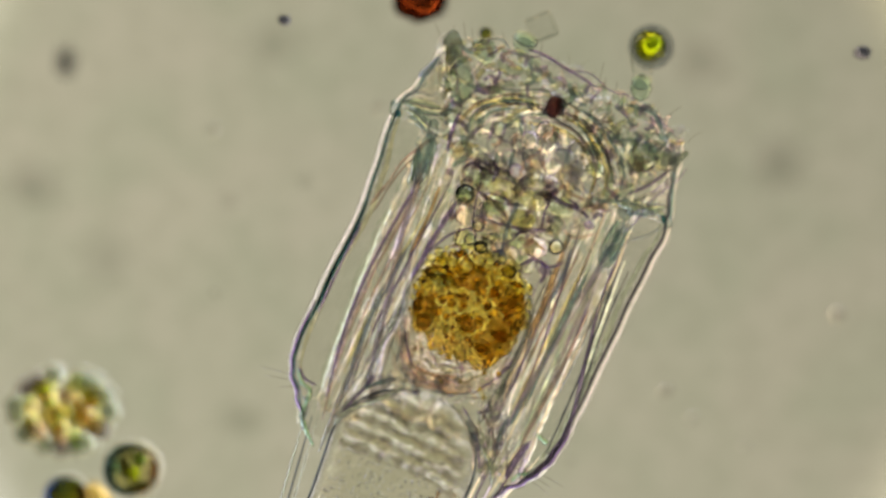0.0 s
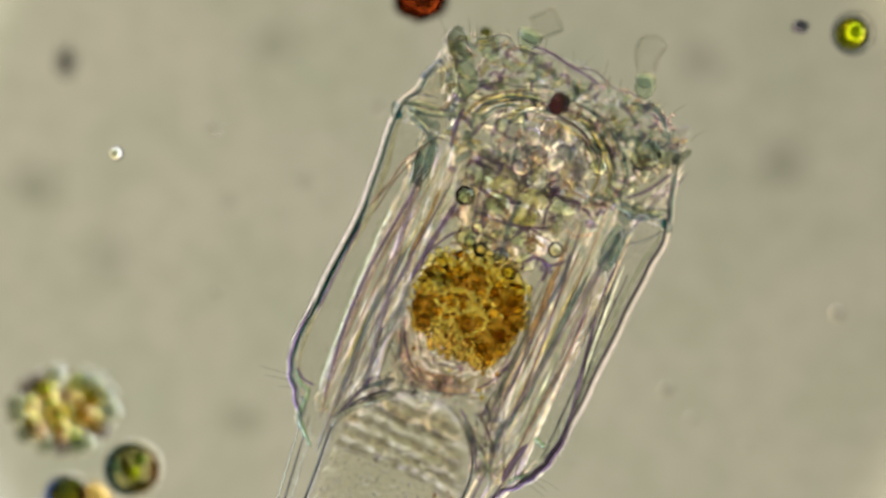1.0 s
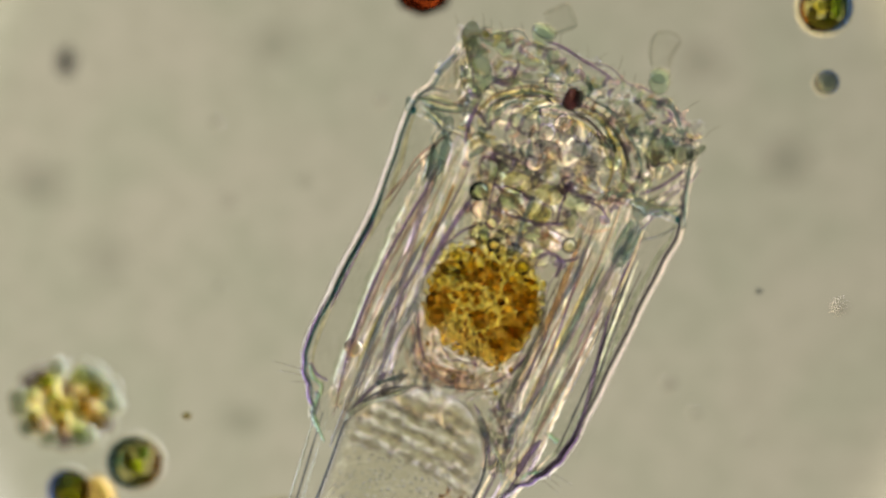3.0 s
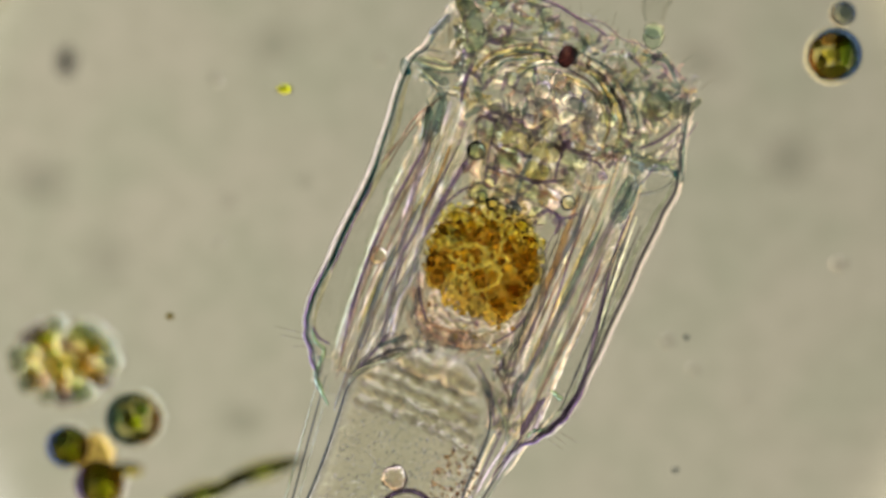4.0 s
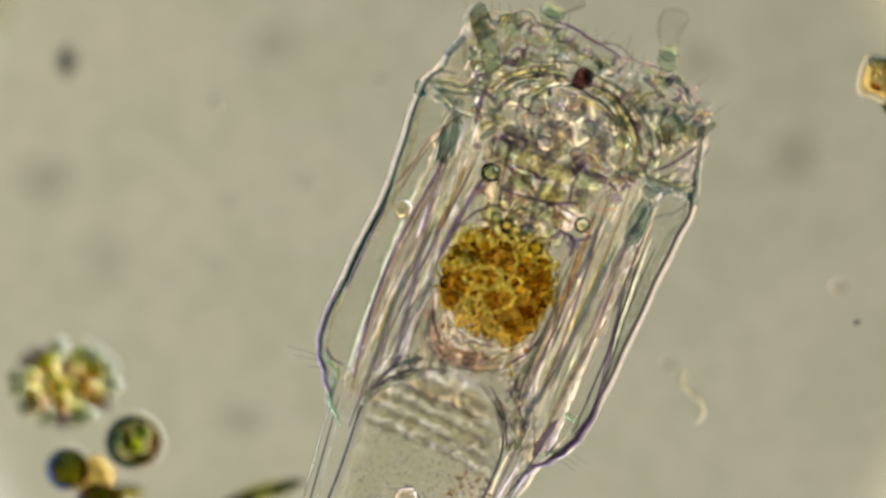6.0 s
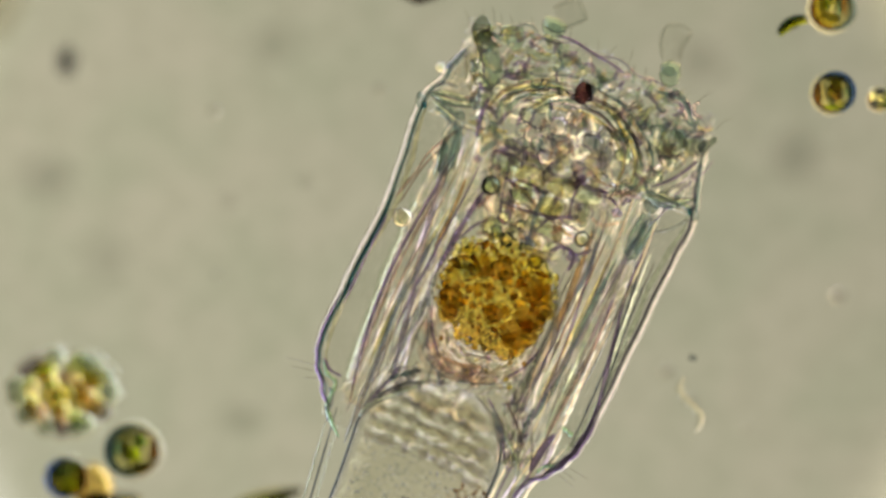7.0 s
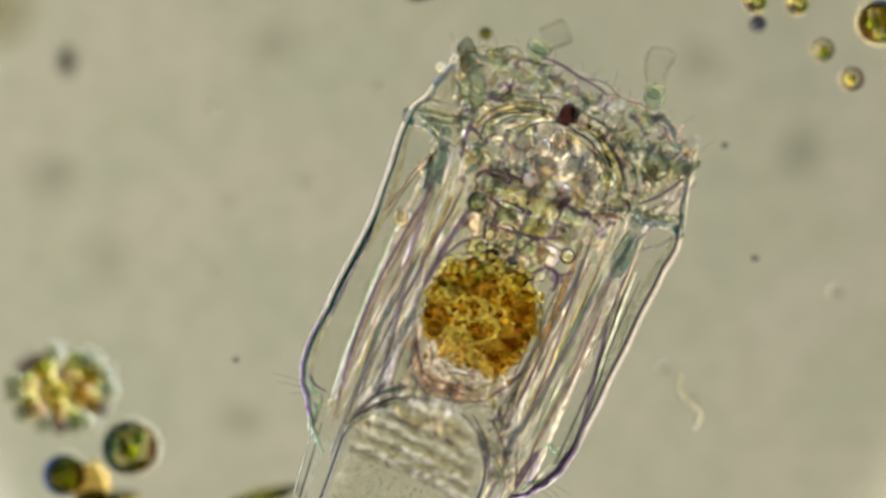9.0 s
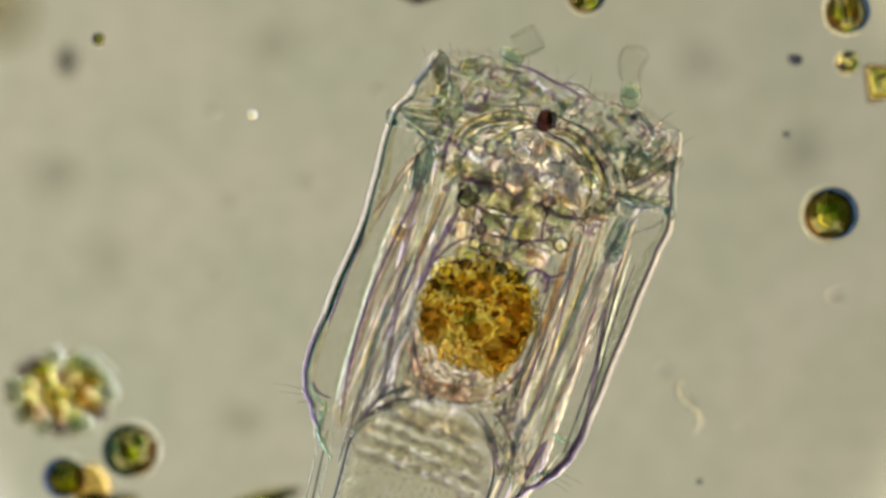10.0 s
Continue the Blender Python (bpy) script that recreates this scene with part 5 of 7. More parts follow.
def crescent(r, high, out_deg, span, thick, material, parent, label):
    """A band along a part of a round cell's rim, painting its shade and colour fringe."""
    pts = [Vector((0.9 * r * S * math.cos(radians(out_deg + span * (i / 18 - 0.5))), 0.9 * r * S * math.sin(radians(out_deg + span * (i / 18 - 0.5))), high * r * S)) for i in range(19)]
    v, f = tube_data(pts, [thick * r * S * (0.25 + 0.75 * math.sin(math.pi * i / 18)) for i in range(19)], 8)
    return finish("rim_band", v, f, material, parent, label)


def lobes(ob, r, rows, seed=0.0):
    """Chloroplasts inside a cell: place, half axes, lean in degrees, hue; lengths as shares of the radius."""
    for k, (x, y, a, b, lean, hue) in enumerate(rows):
        bm = ball(1, 0.35, 1.3, (a * r * S, b * r * S, 0.22 * r * S), 3, seed + 1.7 * k)
        c = part("chloroplast", bm, M_CHLORO[hue], ob, hue + " chloroplast")
        c.location = (x * r * S, y * r * S, (1.02 + 0.07 * (k % 5)) * r * S)
        c.rotation_euler = (0, 0, radians(lean))
    return ob


def ring(ob, r, share, thick, material, label):
    """A full band round a cell, painting the dark rim that refraction gives."""
    pts = [Vector((share * r * S * math.cos(i * math.pi / 16), share * r * S * math.sin(i * math.pi / 16), r * S)) for i in range(33)]
    v, f = tube_data(pts, [thick * r * S * (1 + 0.35 * math.sin(i * math.pi / 16 + 2)) for i in range(33)], 8)
    finish("rim_band", v, f, material, ob, label)
    return ob


def round_cell(name, px, py, r, body, label, category="alga", seed=1.0, wall=True, spots=0, spot_mat=None, lumps=0.06, rim=None, inside=(), halo=1.15):
    """A round cell; rim: the painted shade and colour fringe along its outer side, broad there and thin on the other.
    """
    ob = thing(name, px, py, r, label, category)
    bm = ball(r * S * (0.96 if wall else 1.0), lumps, 2.2, (1, 1, 1), 4, seed, (0, 0, r * S))
    part("cell_body", bm, body, ob)
    # shell larger than the body, added to imitate the bright halo round it
    if wall:
        bm = ball(r * S * halo, 0.01, 1, (1, 1, 0.9), 4, seed, (0, 0, r * S))
        part("cell_wall", bm, M_CLEARSHELL, ob, "thin clear shell imitating the bright halo")
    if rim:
        # painted fringe faces away from the view's middle, like a lens's colour error
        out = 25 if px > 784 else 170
        crescent(r, 1.25, out, 230, 0.20, rim, ob, "painted rim shade and colour fringe along the outer side")
        crescent(r, 1.2, out + 180, 170, 0.11, M_RUST, ob, "thin painted rusty fringe along the rim")
    lobes(ob, r, inside, seed)
    rng = random.Random(int(seed * 100))
    for k in range(spots):
        a, q = rng.uniform(0, 6.28), rng.uniform(0.15, 0.6) * r
        bm = ball(r * S * rng.uniform(0.14, 0.26), 0.3, 1.4, (1, 1, 0.7), 2, k + seed,
                  (q * S * math.cos(a), q * S * math.sin(a), r * S * 1.7))
        part("pigment_grain", bm, spot_mat, ob)
    return ob


def ringed(name, px, py, r, body, label, **more):
    """A clear round cell inside a violet-brown ring."""
    return ring(round_cell(name, px, py, r, body, label, **more), r, 0.86, 0.15, M_RINGLINE, "violet-brown ring")


def split_cell(name, px, py, r, label, seed=1.0, pale=False):
    """A small cell dividing in two: dark-lobed with a bright middle, or clear with a yellow half."""
    ob = thing(name, px, py, r, label, "alga")
    bm = ball(r * S * 0.94, 0.12, 1.6, (1, 1, 0.9), 4, seed, (0, 0, r * S))
    part("cell_body", bm, M_CLEARCELL if pale else M_FRUSTULE_CORE, ob)
    if pale:
        lobes(ob, r, ((0.18, -0.12, 0.5, 0.55, 30, "yellow"), (0.3, -0.3, 0.3, 0.4, 0, "lime"), (0.0, 0.05, 0.42, 0.08, 42, "green"), (0.1, -0.5, 0.5, 0.22, 10, "green"), (-0.3, 0.3, 0.3, 0.25, 0, "pale")), seed)
        ring(ob, r, 0.92, 0.12, M_RINGLINE, "thin grey-violet outline")
    else:
        lobes(ob, r, ((0.05, 0.62, 0.52, 0.26, 10, "navy"), (-0.4, -0.42, 0.36, 0.4, 30, "navy"), (0.12, 0.08, 0.42, 0.22, 25, "pale"), (0.55, -0.25, 0.26, 0.4, 0, "green"), (0.1, -0.6, 0.4, 0.2, 0, "dark")), seed)
        crescent(r, 1.0, 215, 150, 0.12, M_RUST, ob, "painted rusty fringe along the rim")
    # outer shell imitates the halo
    bm = ball(r * S * 1.15, 0.02, 1.0, (1, 1, 0.75), 3, seed, (0, 0, r * S))
    part("cell_wall", bm, M_CLEARSHELL, ob, "thin clear shell imitating the bright halo")
    return ob


def box_diatom(name, px, py, r, label):
    """A glassy frustule, four uneven walls round a yellow-green middle."""
    ob = thing(name, px, py, r, label, "diatom")
    rr = r * S
    bm = pillow(rr * 0.74, rr * 0.66, rr * 0.3, r, 7)
    for v in bm.verts:
        v.co = v.co + Vector((0, 0, rr * 0.45))
        v.co.x *= 1 + 0.22 * v.co.y / rr
    part("cell_body", bm, M_FRUSTULE_CORE, ob)
    corners = [Vector((x * rr * 0.76 * (1 + 0.22 * y * 0.7), y * rr * 0.68, rr * 0.6)) for x, y in ((1, 1), (-1, 1), (-1, -1), (1, -1))]
    for k in range(4):
        p, q = corners[k], corners[(k + 1) % 4]
        tube("frustule_wall", [p.lerp(q, i / 6) for i in range(7)], rr * 0.12, M_FRUSTULE, ob, "olive-brown glass wall", flat=1.6, taper=0.9)
        p, q = [c * 0.70 + Vector((0, 0, rr * 0.35)) for c in (p, q)]
        tube("inner_line", [p.lerp(q, i / 6) for i in range(7)], rr * 0.09, M_CHLORO["yellow"] if k < 2 else M_CHLORO["lime"], ob, "bright yellow line inside the wall", taper=0.9)
    lobes(ob, r * 0.8, ((0.05, 0.25, 0.5, 0.14, 10, "green"), (-0.1, -0.35, 0.4, 0.26, 0, "yellow"), (0.35, -0.05, 0.14, 0.4, 0, "dark")), r)
    return ob


def cube_cell(name, px, py, r, label):
    """A thick rounded square cell, bluish along two sides, with rusty bars inside."""
    ob = thing(name, px, py, r, label, "diatom")
    for kind, size, mat in (("cell_body", 0.76, M_TANCUBE), ("cell_wall", 0.94, M_CLEARSHELL)):
        bm = pillow(size * r * S, size * r * S, 0.5 * r * S, r, 4.5)
        for v in bm.verts:
            v.co = Matrix.Rotation(radians(-12), 3, "Z") @ v.co + Vector((0, 0, r * S))
        part(kind, bm, mat, ob)
    turn = Matrix.Rotation(radians(-12), 3, "Z")
    for knots, thick, mat, text in (((-0.62, 0.3, -0.55, 0.66, 0.0, 0.74, 0.6, 0.70), 0.16, M_BLUEHAZE, "bluish upper side"), ((0.66, 0.66, 0.74, 0.1, 0.62, -0.5), 0.16, M_BLUEHAZE, "bluish side"),
                                    ((-0.1, 0.46, 0.4, 0.40, 0.46, -0.05), 0.12, M_RUST, "rusty bar"), ((-0.5, -0.36, -0.2, -0.44, 0.0, -0.5), 0.12, M_RUST, "rusty bar"),
                                    ((-0.42, -0.2, -0.36, 0.2, -0.1, 0.1), 0.12, M_DROP, "pale middle")):
        pts = [turn @ Vector((knots[i] * r * S, knots[i + 1] * r * S, 1.5 * r * S)) for i in range(0, len(knots), 2)]
        tube("inner_bar", spline(pts), thick * r * S, mat, ob, text)
    return ob


def rod_cell(name, px, py, length, r, mat, label, bend=0.0):
    ob = thing(name, px, py, r, label, "alga")
    pts = [Vector(((i / 12 - 0.5) * length * S, bend * length * S * (0.25 - (i / 12 - 0.5) ** 2), r * S)) for i in range(13)]
    v, f = tube_data(pts, [r * S * math.sqrt(max(0.06, 1 - (i / 6 - 1) ** 2)) for i in range(13)], 12)
    finish("cell_body", v, f, mat, ob)
    v, f = tube_data(pts, [r * S * 0.5 * math.sqrt(max(0.06, 1 - (i / 6 - 1) ** 2)) for i in range(13)], 8)
    finish("pigment_band", [q + Vector((0, -0.45 * r * S, r * S * 0.7)) for q in v], f, M_YELLOWGREEN, ob, "yellow band along one side")
    finish("pigment_band", [q + Vector((0, 0.5 * r * S, r * S * 0.7)) for q in v], f, M_TARN, ob, "dark teal band along one side")
    return ob


def speck(name, px, py, r, mat, label, seed=1.0, squash=0.8):
    p = W(px, py, 0.001)
    bm = ball(r * S, 0.35, 1.3, (1, squash, 0.7), 3, seed, (0, 0, r * S * 0.7))
    ob = part(name, bm, mat, None)
    ob.location = (p.x, p.y, 0)
    return tagged(ob, label, "speck")


def haze(px, py, r, mat, tall=1.0, name="dust_vignette"):
    p = W(px, py, 0.0005)
    bm = ball(1, 0.12, 1.2, (0.98, 0.98, 0.98), 3, px)
    ob = part(name, bm, mat, None)
    ob.location = (p.x, p.y, 0.0003)
    ob.scale = (r * S, r * S * tall, 0.0004)
    return tagged(ob, "soft grey dust smudge lying on the slide, the tan one a painted vignette", "dust")


MOVERS = []          # (thing, rows of seconds, x, y, turn, radius)


def drift(ob, r, rows, spin=0.0, height=ZF - 0.010):
    """Rows of (seconds, x, y); held before the first and after the last."""
    MOVERS.append((ob, r, rows, spin, height))
    return ob


SLIDE_ROWS = [(0.0, -1, 1), (0.5, 1, 0), (1.0, 0, 0), (1.5, 3, 0), (2.0, 5, 0), (2.2, 5, 0), (3.3, 5, -29), (3.5, 6, -57), (4.0, 3, -87),
              (4.5, 2, -87), (4.7, 1, -85), (5.0, 0, -58), (5.5, 3, -54), (5.7, 3, -52), (6.8, 1, -34), (7.0, 0, -32), (7.5, 2, -31), (8.0, -1, -34),
              (8.5, -3, -34), (9.0, -3, -37), (9.5, 0, -34), (10.0, -3, -32)]
ON_SLIDE = []


def settled(ob):
    ON_SLIDE.append(ob)
    return ob


def colony(px, py):
    """A raft of small round cells with knobs round its rim."""
    rng = random.Random(5)
    ob = thing("cell_colony", px, py, 22, "knobbly yellow-green colony of small round cells", "algae colony")
    spots = []
    for i in range(15):
        a = 2 * math.pi * i / 15 + rng.uniform(-0.1, 0.1)
        spots.append((84 * math.cos(a) * (1 - 0.16 * max(0, -math.sin(a))), 66 * math.sin(a), rng.uniform(15, 19), 4 if i in (5, 6, 11, 14) else 2))
    for ring, count, a0 in ((58, 12, 0.3), (32, 8, 0.0), (8, 2, 0.0)):
        for i in range(count):
            a = a0 + 2 * math.pi * i / count + rng.uniform(-0.2, 0.2)
            spots.append((ring * math.cos(a) * 1.1, ring * 0.86 * math.sin(a), rng.uniform(14, 20), rng.choice((0, 0, 0, 3))))
    for i, (x, y, r, hue) in enumerate(spots):
        bm = ball(r * S * 1.1, 0.3, 1.4, (1, rng.uniform(0.75, 1), 0.9), 3, i * 1.3, (x * S, y * S, (20 + rng.uniform(-4, 18)) * S))
        part("cell", bm, M_CLUSTER[hue], ob)
        # shells round the rim cells imitate the colony's pale halo
        if hue in (2, 4):
            bm = ball(r * S * 1.35, 0.02, 1.0, (1, 1, 0.8), 3, i, (x * S, y * S, 24 * S))
            part("cell_wall", bm, M_CLEARSHELL, ob, "thin clear shell imitating the bright halo")
        elif i % 3 == 0:
            bm = ball(r * S * 0.5, 0.3, 1.2, (1.3, 0.8, 0.8), 2, i + 0.5, ((x + 4) * S, (y - 3) * S, (36 + r) * S))
            part("pigment_grain", bm, M_ORANGE if i % 2 else M_SPRING, ob)
    return ob


def spindle(px, py, turn):
    ob = thing("spindle_alga", px, py, 20, "dark green spindle-shaped alga chain lying on glass", "alga")
    for k, (cx, cy, ln) in enumerate(((0, 0, 150), (-112, -42, 130))):
        pts = [Vector(((cx + (i / 16 - 0.5) * ln) * S, (cy + 0.30 * (i / 16 - 0.5) * ln) * S, 20 * S)) for i in range(17)]
        v, f = tube_data(pts, [(3 + 16 * math.sin(math.pi * i / 16)) * S for i in range(17)], 14)
        finish("cell_body", v, f, M_CELL, ob)
        v, f = tube_data(pts, [(5 + 20 * math.sin(math.pi * i / 16)) * S for i in range(17)], 14)
        finish("cell_wall", v, f, M_CLEARSHELL, ob, "thin clear shell imitating the bright halo")
        for q, off, a, b, hue in ((0.30, 2, 34, 9, "dark"), (0.22, -5, 30, 7, "green"), (-0.24, 5, 32, 8, "dark"), (-0.22, -6, 28, 7, "navy"), (0.02, 9, 24, 5, "dark"), (0.0, -2, 12, 9, "lime"), (-0.46, 0, 9, 6, "yellow"), (0.46, 2, 8, 4, "brown")):
            bm = ball(1, 0.3, 1.3, (a * S, b * S, 6 * S), 3, q * 9 + k)
            c = part("chloroplast", bm, M_CHLORO[hue], ob, hue + " chloroplast")
            c.location = ((cx + q * ln) * S, (cy + 0.3 * q * ln + off) * S, 24 * S)
            c.rotation_euler = (0, 0, radians(16))
    ob.rotation_euler = (0, 0, radians(turn))
    return ob


settled(colony(112, 728))
# bands and the teal and brown side lobes paint rim shade and colour fringe
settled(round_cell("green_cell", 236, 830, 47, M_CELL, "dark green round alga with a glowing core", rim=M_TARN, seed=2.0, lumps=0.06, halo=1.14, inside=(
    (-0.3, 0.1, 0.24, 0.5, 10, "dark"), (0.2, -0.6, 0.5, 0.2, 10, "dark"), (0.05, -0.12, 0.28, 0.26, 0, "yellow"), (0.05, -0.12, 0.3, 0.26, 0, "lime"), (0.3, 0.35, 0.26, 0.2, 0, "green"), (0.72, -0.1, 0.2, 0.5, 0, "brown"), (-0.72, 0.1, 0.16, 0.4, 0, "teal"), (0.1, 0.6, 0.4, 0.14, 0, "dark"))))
settled(round_cell("olive_cell", 120, 878, 37, M_OLIVE, "olive round alga with a painted blue fringe", seed=3.0, rim=M_BLUEFRINGE, halo=1.14, inside=((-0.35, 0.3, 0.3, 0.4, 20, "teal"), (0.1, -0.3, 0.4, 0.3, 0, "lime"), (0.3, 0.4, 0.3, 0.25, 0, "green"), (0.6, 0.0, 0.2, 0.5, 0, "dark"), (-0.1, -0.65, 0.4, 0.15, 0, "dark"))))
settled(round_cell("brown_cell", 176, 944, 42, M_OLIVE, "olive round alga with a painted violet fringe beside a jelly lump", seed=4.0, rim=M_DUSK, halo=1.14, inside=((0.0, 0.4, 0.4, 0.3, 0, "green"), (0.15, -0.2, 0.35, 0.4, 0, "lime"), (-0.6, 0.1, 0.2, 0.5, 0, "navy"), (0.6, 0.2, 0.2, 0.4, 0, "brown"))))
settled(speck("jelly_lump", 168, 890, 34, M_ORANGE, "orange clear jelly lump between algae", 2.2, 1.1))
settled(rod_cell("orange_rod", 215, 918, 70, 12, M_ORANGE, "orange-brown jelly arm beside a round alga"))
settled(spindle(460, 922, 0))
settled(round_cell("red_grain", 746, -10, 49, M_RED, "dark red-brown round grain", seed=6.0, wall=False, spots=3, spot_mat=M_RED, lumps=0.25))


def thread(px, py):
    ob = thing("worm_thread", px, py, 8, "thin clear wavy thread drifting", "thread")
    pts = [Vector(((14 * math.sin(i / 24 * 6.5) - 0.9 * (i - 12)) * -S, (12 - i) * 4.2 * S, 8 * S)) for i in range(25)]
    tube("strand", pts, 6.5 * S, M_WORM, ob, sides=10)
    return ob


THREAD = thread(1222, 745)


def curl_cell(px, py):
    ob = thing("curled_cell", px, py, 5, "tiny pale yellow curled cell adrift", "alga")
    pts = [Vector((11 * S * math.cos(radians(110 + 200 * i / 14)), 13 * S * math.sin(radians(110 + 200 * i / 14)), 5 * S)) for i in range(15)]
    tube("strand", pts, 4.2 * S, M_DROP, ob, sides=8)
    return ob

SWIMMER = drift(lobes(ring(round_cell("yellow_cell", 1507, 60, 29, M_SWIM, "bright yellow-green round alga in a smoky ring", seed=7.0, lumps=0.1, wall=False),
                           29, 1.12, 0.28, M_SMOKE, "painted smoky blue-grey rim shade"), 29, ((0.0, 0.0, 0.5, 0.3, 10, "lime"), (0.1, 0.5, 0.5, 0.2, 0, "yellow"))), 29, [
    (0, 1150, 82), (.1, 1301, 267), (.2, 1373, 341), (.3, 1447, 336), (.4, 1505, 297), (.5, 1535, 253), (.6, 1551, 212), (.7, 1557, 165),
    (.8, 1549, 132), (.9, 1535, 88), (1, 1507, 60), (1.1, 1477, 41), (1.2, 1433, 25), (1.3, 1381, 19), (1.4, 1323, 38), (1.5, 1331, 179),
    (1.6, 1408, 283), (1.7, 1469, 253), (1.8, 1485, 190), (1.9, 1463, 126), (2, 1408, 99), (2.1, 1364, 146), (2.2, 1408, 264), (2.4, 1530, 260),
    (2.7, 1680, 160), (3.2, 1800, 0)], 1)
drift(speck("dark_cell", 1417, 47, 15, M_DARK, "small dark round cell", 3.1), 15, [
    (0, 1527, 93), (.1, 1458, 55), (.2, 1329, 160), (.3, 1389, 302), (.4, 1466, 286), (.5, 1497, 225), (.6, 1513, 181), (.7, 1516, 132),
    (.8, 1502, 93), (.9, 1472, 66), (1, 1417, 47), (1.1, 1323, 66), (1.2, 1320, 291), (1.3, 1373, 462), (1.4, 1452, 503), (1.5, 1513, 525),
    (1.6, 1562, 531), (1.9, 1680, 520)])
drift(speck("dark_cell", 1700, 300, 11, M_DARK, "small dark round cell", 4.1), 11, [
    (0, 503, 35), (.1, 380, 30), (.3, 150, -60), (.6, 0, -200)])
drift(box_diatom("box_diatom", 1494, 462, 18, "small square glassy diatom"), 18, [
    (1.7, 1250, -190), (1.8, 1250, -60), (1.9, 1238, 22), (2, 1351, 412), (2.1, 1494, 462), (2.2, 1565, 456), (2.5, 1700, 420)], 1)
drift(speck("dark_cell", 1334, 517, 11, M_DARK, "small dark speck adrift in water", 5.1), 11, [
    (1.6, 1180, -80), (1.8, 1200, 220), (1.9, 1262, 420), (2, 1333, 519), (2.1, 1419, 612), (2.2, 1475, 674), (2.6, 1700, 860)])
drift(speck("dark_cell", 1279, 564, 9, M_DARK, "small dark speck adrift in water", 5.6), 9, [
    (1.7, 1150, -60), (1.9, 1190, 250), (2, 1235, 430), (2.1, 1279, 564), (2.2, 1323, 686), (2.6, 1440, 1000)])
drift(curl_cell(1369, 584), 5, [
    (1.7, 1150, -80), (1.8, 1180, 200), (1.9, 1259, 444, 0), (2, 1369, 584, 0), (2.1, 1459, 654, 20), (2.2, 1515, 702, 40), (2.5, 1680, 860, 60)], height=ZF - 0.003)
drift(speck("dark_cell", 1193, 760, 6, M_DARK, "tiny dark speck adrift in water", 5.3), 6, [
    (1.1, 1480, -60), (1.2, 1330, 420), (1.3, 1262, 590), (1.4, 1221, 680), (1.5, 1193, 760), (1.6, 1159, 810), (1.8, 1100, 960)], height=ZF - 0.004)
drift(speck("dark_cell", 1197, 808, 5, M_DARK, "tiny dark speck adrift in water", 5.9), 5, [
    (1.1, 1300, -60), (1.2, 1210, 480), (1.3, 1190, 640), (1.4, 1189, 730), (1.5, 1197, 808), (1.6, 1203, 866), (1.8, 1215, 980)], height=ZF - 0.004)
# bands paint rim shade and fringe; the pale lobe imitates a white glint
drift(round_cell("green_ball", 1430, 181, 46, M_CELL, "large dark green round alga with mottled core", rim=M_BLUEFRINGE, seed=9.0, lumps=0.06, inside=(
    (-0.58, 0.42, 0.24, 0.2, 0, "dark"), (-0.05, 0.58, 0.5, 0.2, 0, "brown"), (-0.2, 0.0, 0.32, 0.24, 20, "yellow"), (-0.45, -0.16, 0.14, 0.2, 0, "pale"), (-0.1, -0.66, 0.6, 0.24, 8, "dark"),
    (0.16, 0.1, 0.13, 0.55, 0, "dark"), (0.48, 0.1, 0.22, 0.55, 0, "green"), (0.3, -0.42, 0.34, 0.09, 40, "lime"), (0.3, 0.5, 0.3, 0.2, 0, "green"), (-0.5, -0.3, 0.2, 0.3, 0, "dark"))), 46, [
    (2.3, 1800, -120), (2.8, 1560, -40), (3.3, 1395, 143), (3.4, 1397, 184), (3.5, 1430, 181), (3.6, 1433, 154), (3.7, 1444, 148), (3.8, 1452, 143),
    (3.9, 1472, 115), (4, 1474, 99), (4.1, 1480, 71), (4.2, 1469, 60), (4.3, 1472, 50), (4.4, 1466, 41), (4.5, 1444, 38), (4.6, 1428, 55),
    (4.7, 1563, 180), (4.8, 1572, 190), (4.9, 1574, 193), (5.2, 1680, 200)])
drift(round_cell("grey_cell", 1543, 127, 21, M_BLUE, "small bluish grey round cell", rim=M_BLUEFRINGE, seed=10.0), 21, [
    (2.6, 1650, -80), (3.1, 1440, 190), (3.3, 1485, 206), (3.4, 1524, 173), (3.5, 1543, 127), (3.6, 1535, 88), (3.7, 1516, 60), (3.8, 1499, 50),
    (3.9, 1497, 33), (4, 1491, 25), (4.1, 1480, 11), (4.2, 1450, 0), (4.3, 1406, 22), (4.4, 1386, 55), (4.5, 1384, 108), (4.6, 1414, 176),
    (4.7, 1460, 247), (4.8, 1466, 256), (4.9, 1475, 267), (5, 1521, 278), (5.1, 1562, 281), (5.3, 1660, 280)])
drift(round_cell("small_cell", 1458, 162, 14, M_GREEN, "tiny green round cell with dark rim", rim=M_BLUEFRINGE, seed=11.0), 14, [
    (3.9, 1350, -90), (4.1, 1342, 22), (4.2, 1353, 118), (4.3, 1384, 165), (4.4, 1428, 176), (4.5, 1458, 162), (4.6, 1491, 146), (4.7, 1580, 120), (5, 1700, 90)])
drift(round_cell("clear_ring", 1448, 607, 9, M_DROP, "tiny clear bright bubble", "bubble", seed=12.0, wall=False, lumps=0), 11, [
    (4.0, 1190, -40), (4.1, 1230, 250), (4.3, 1351, 473), (4.4, 1406, 553), (4.5, 1448, 607), (4.7, 1437, 732), (5, 1440, 940)])
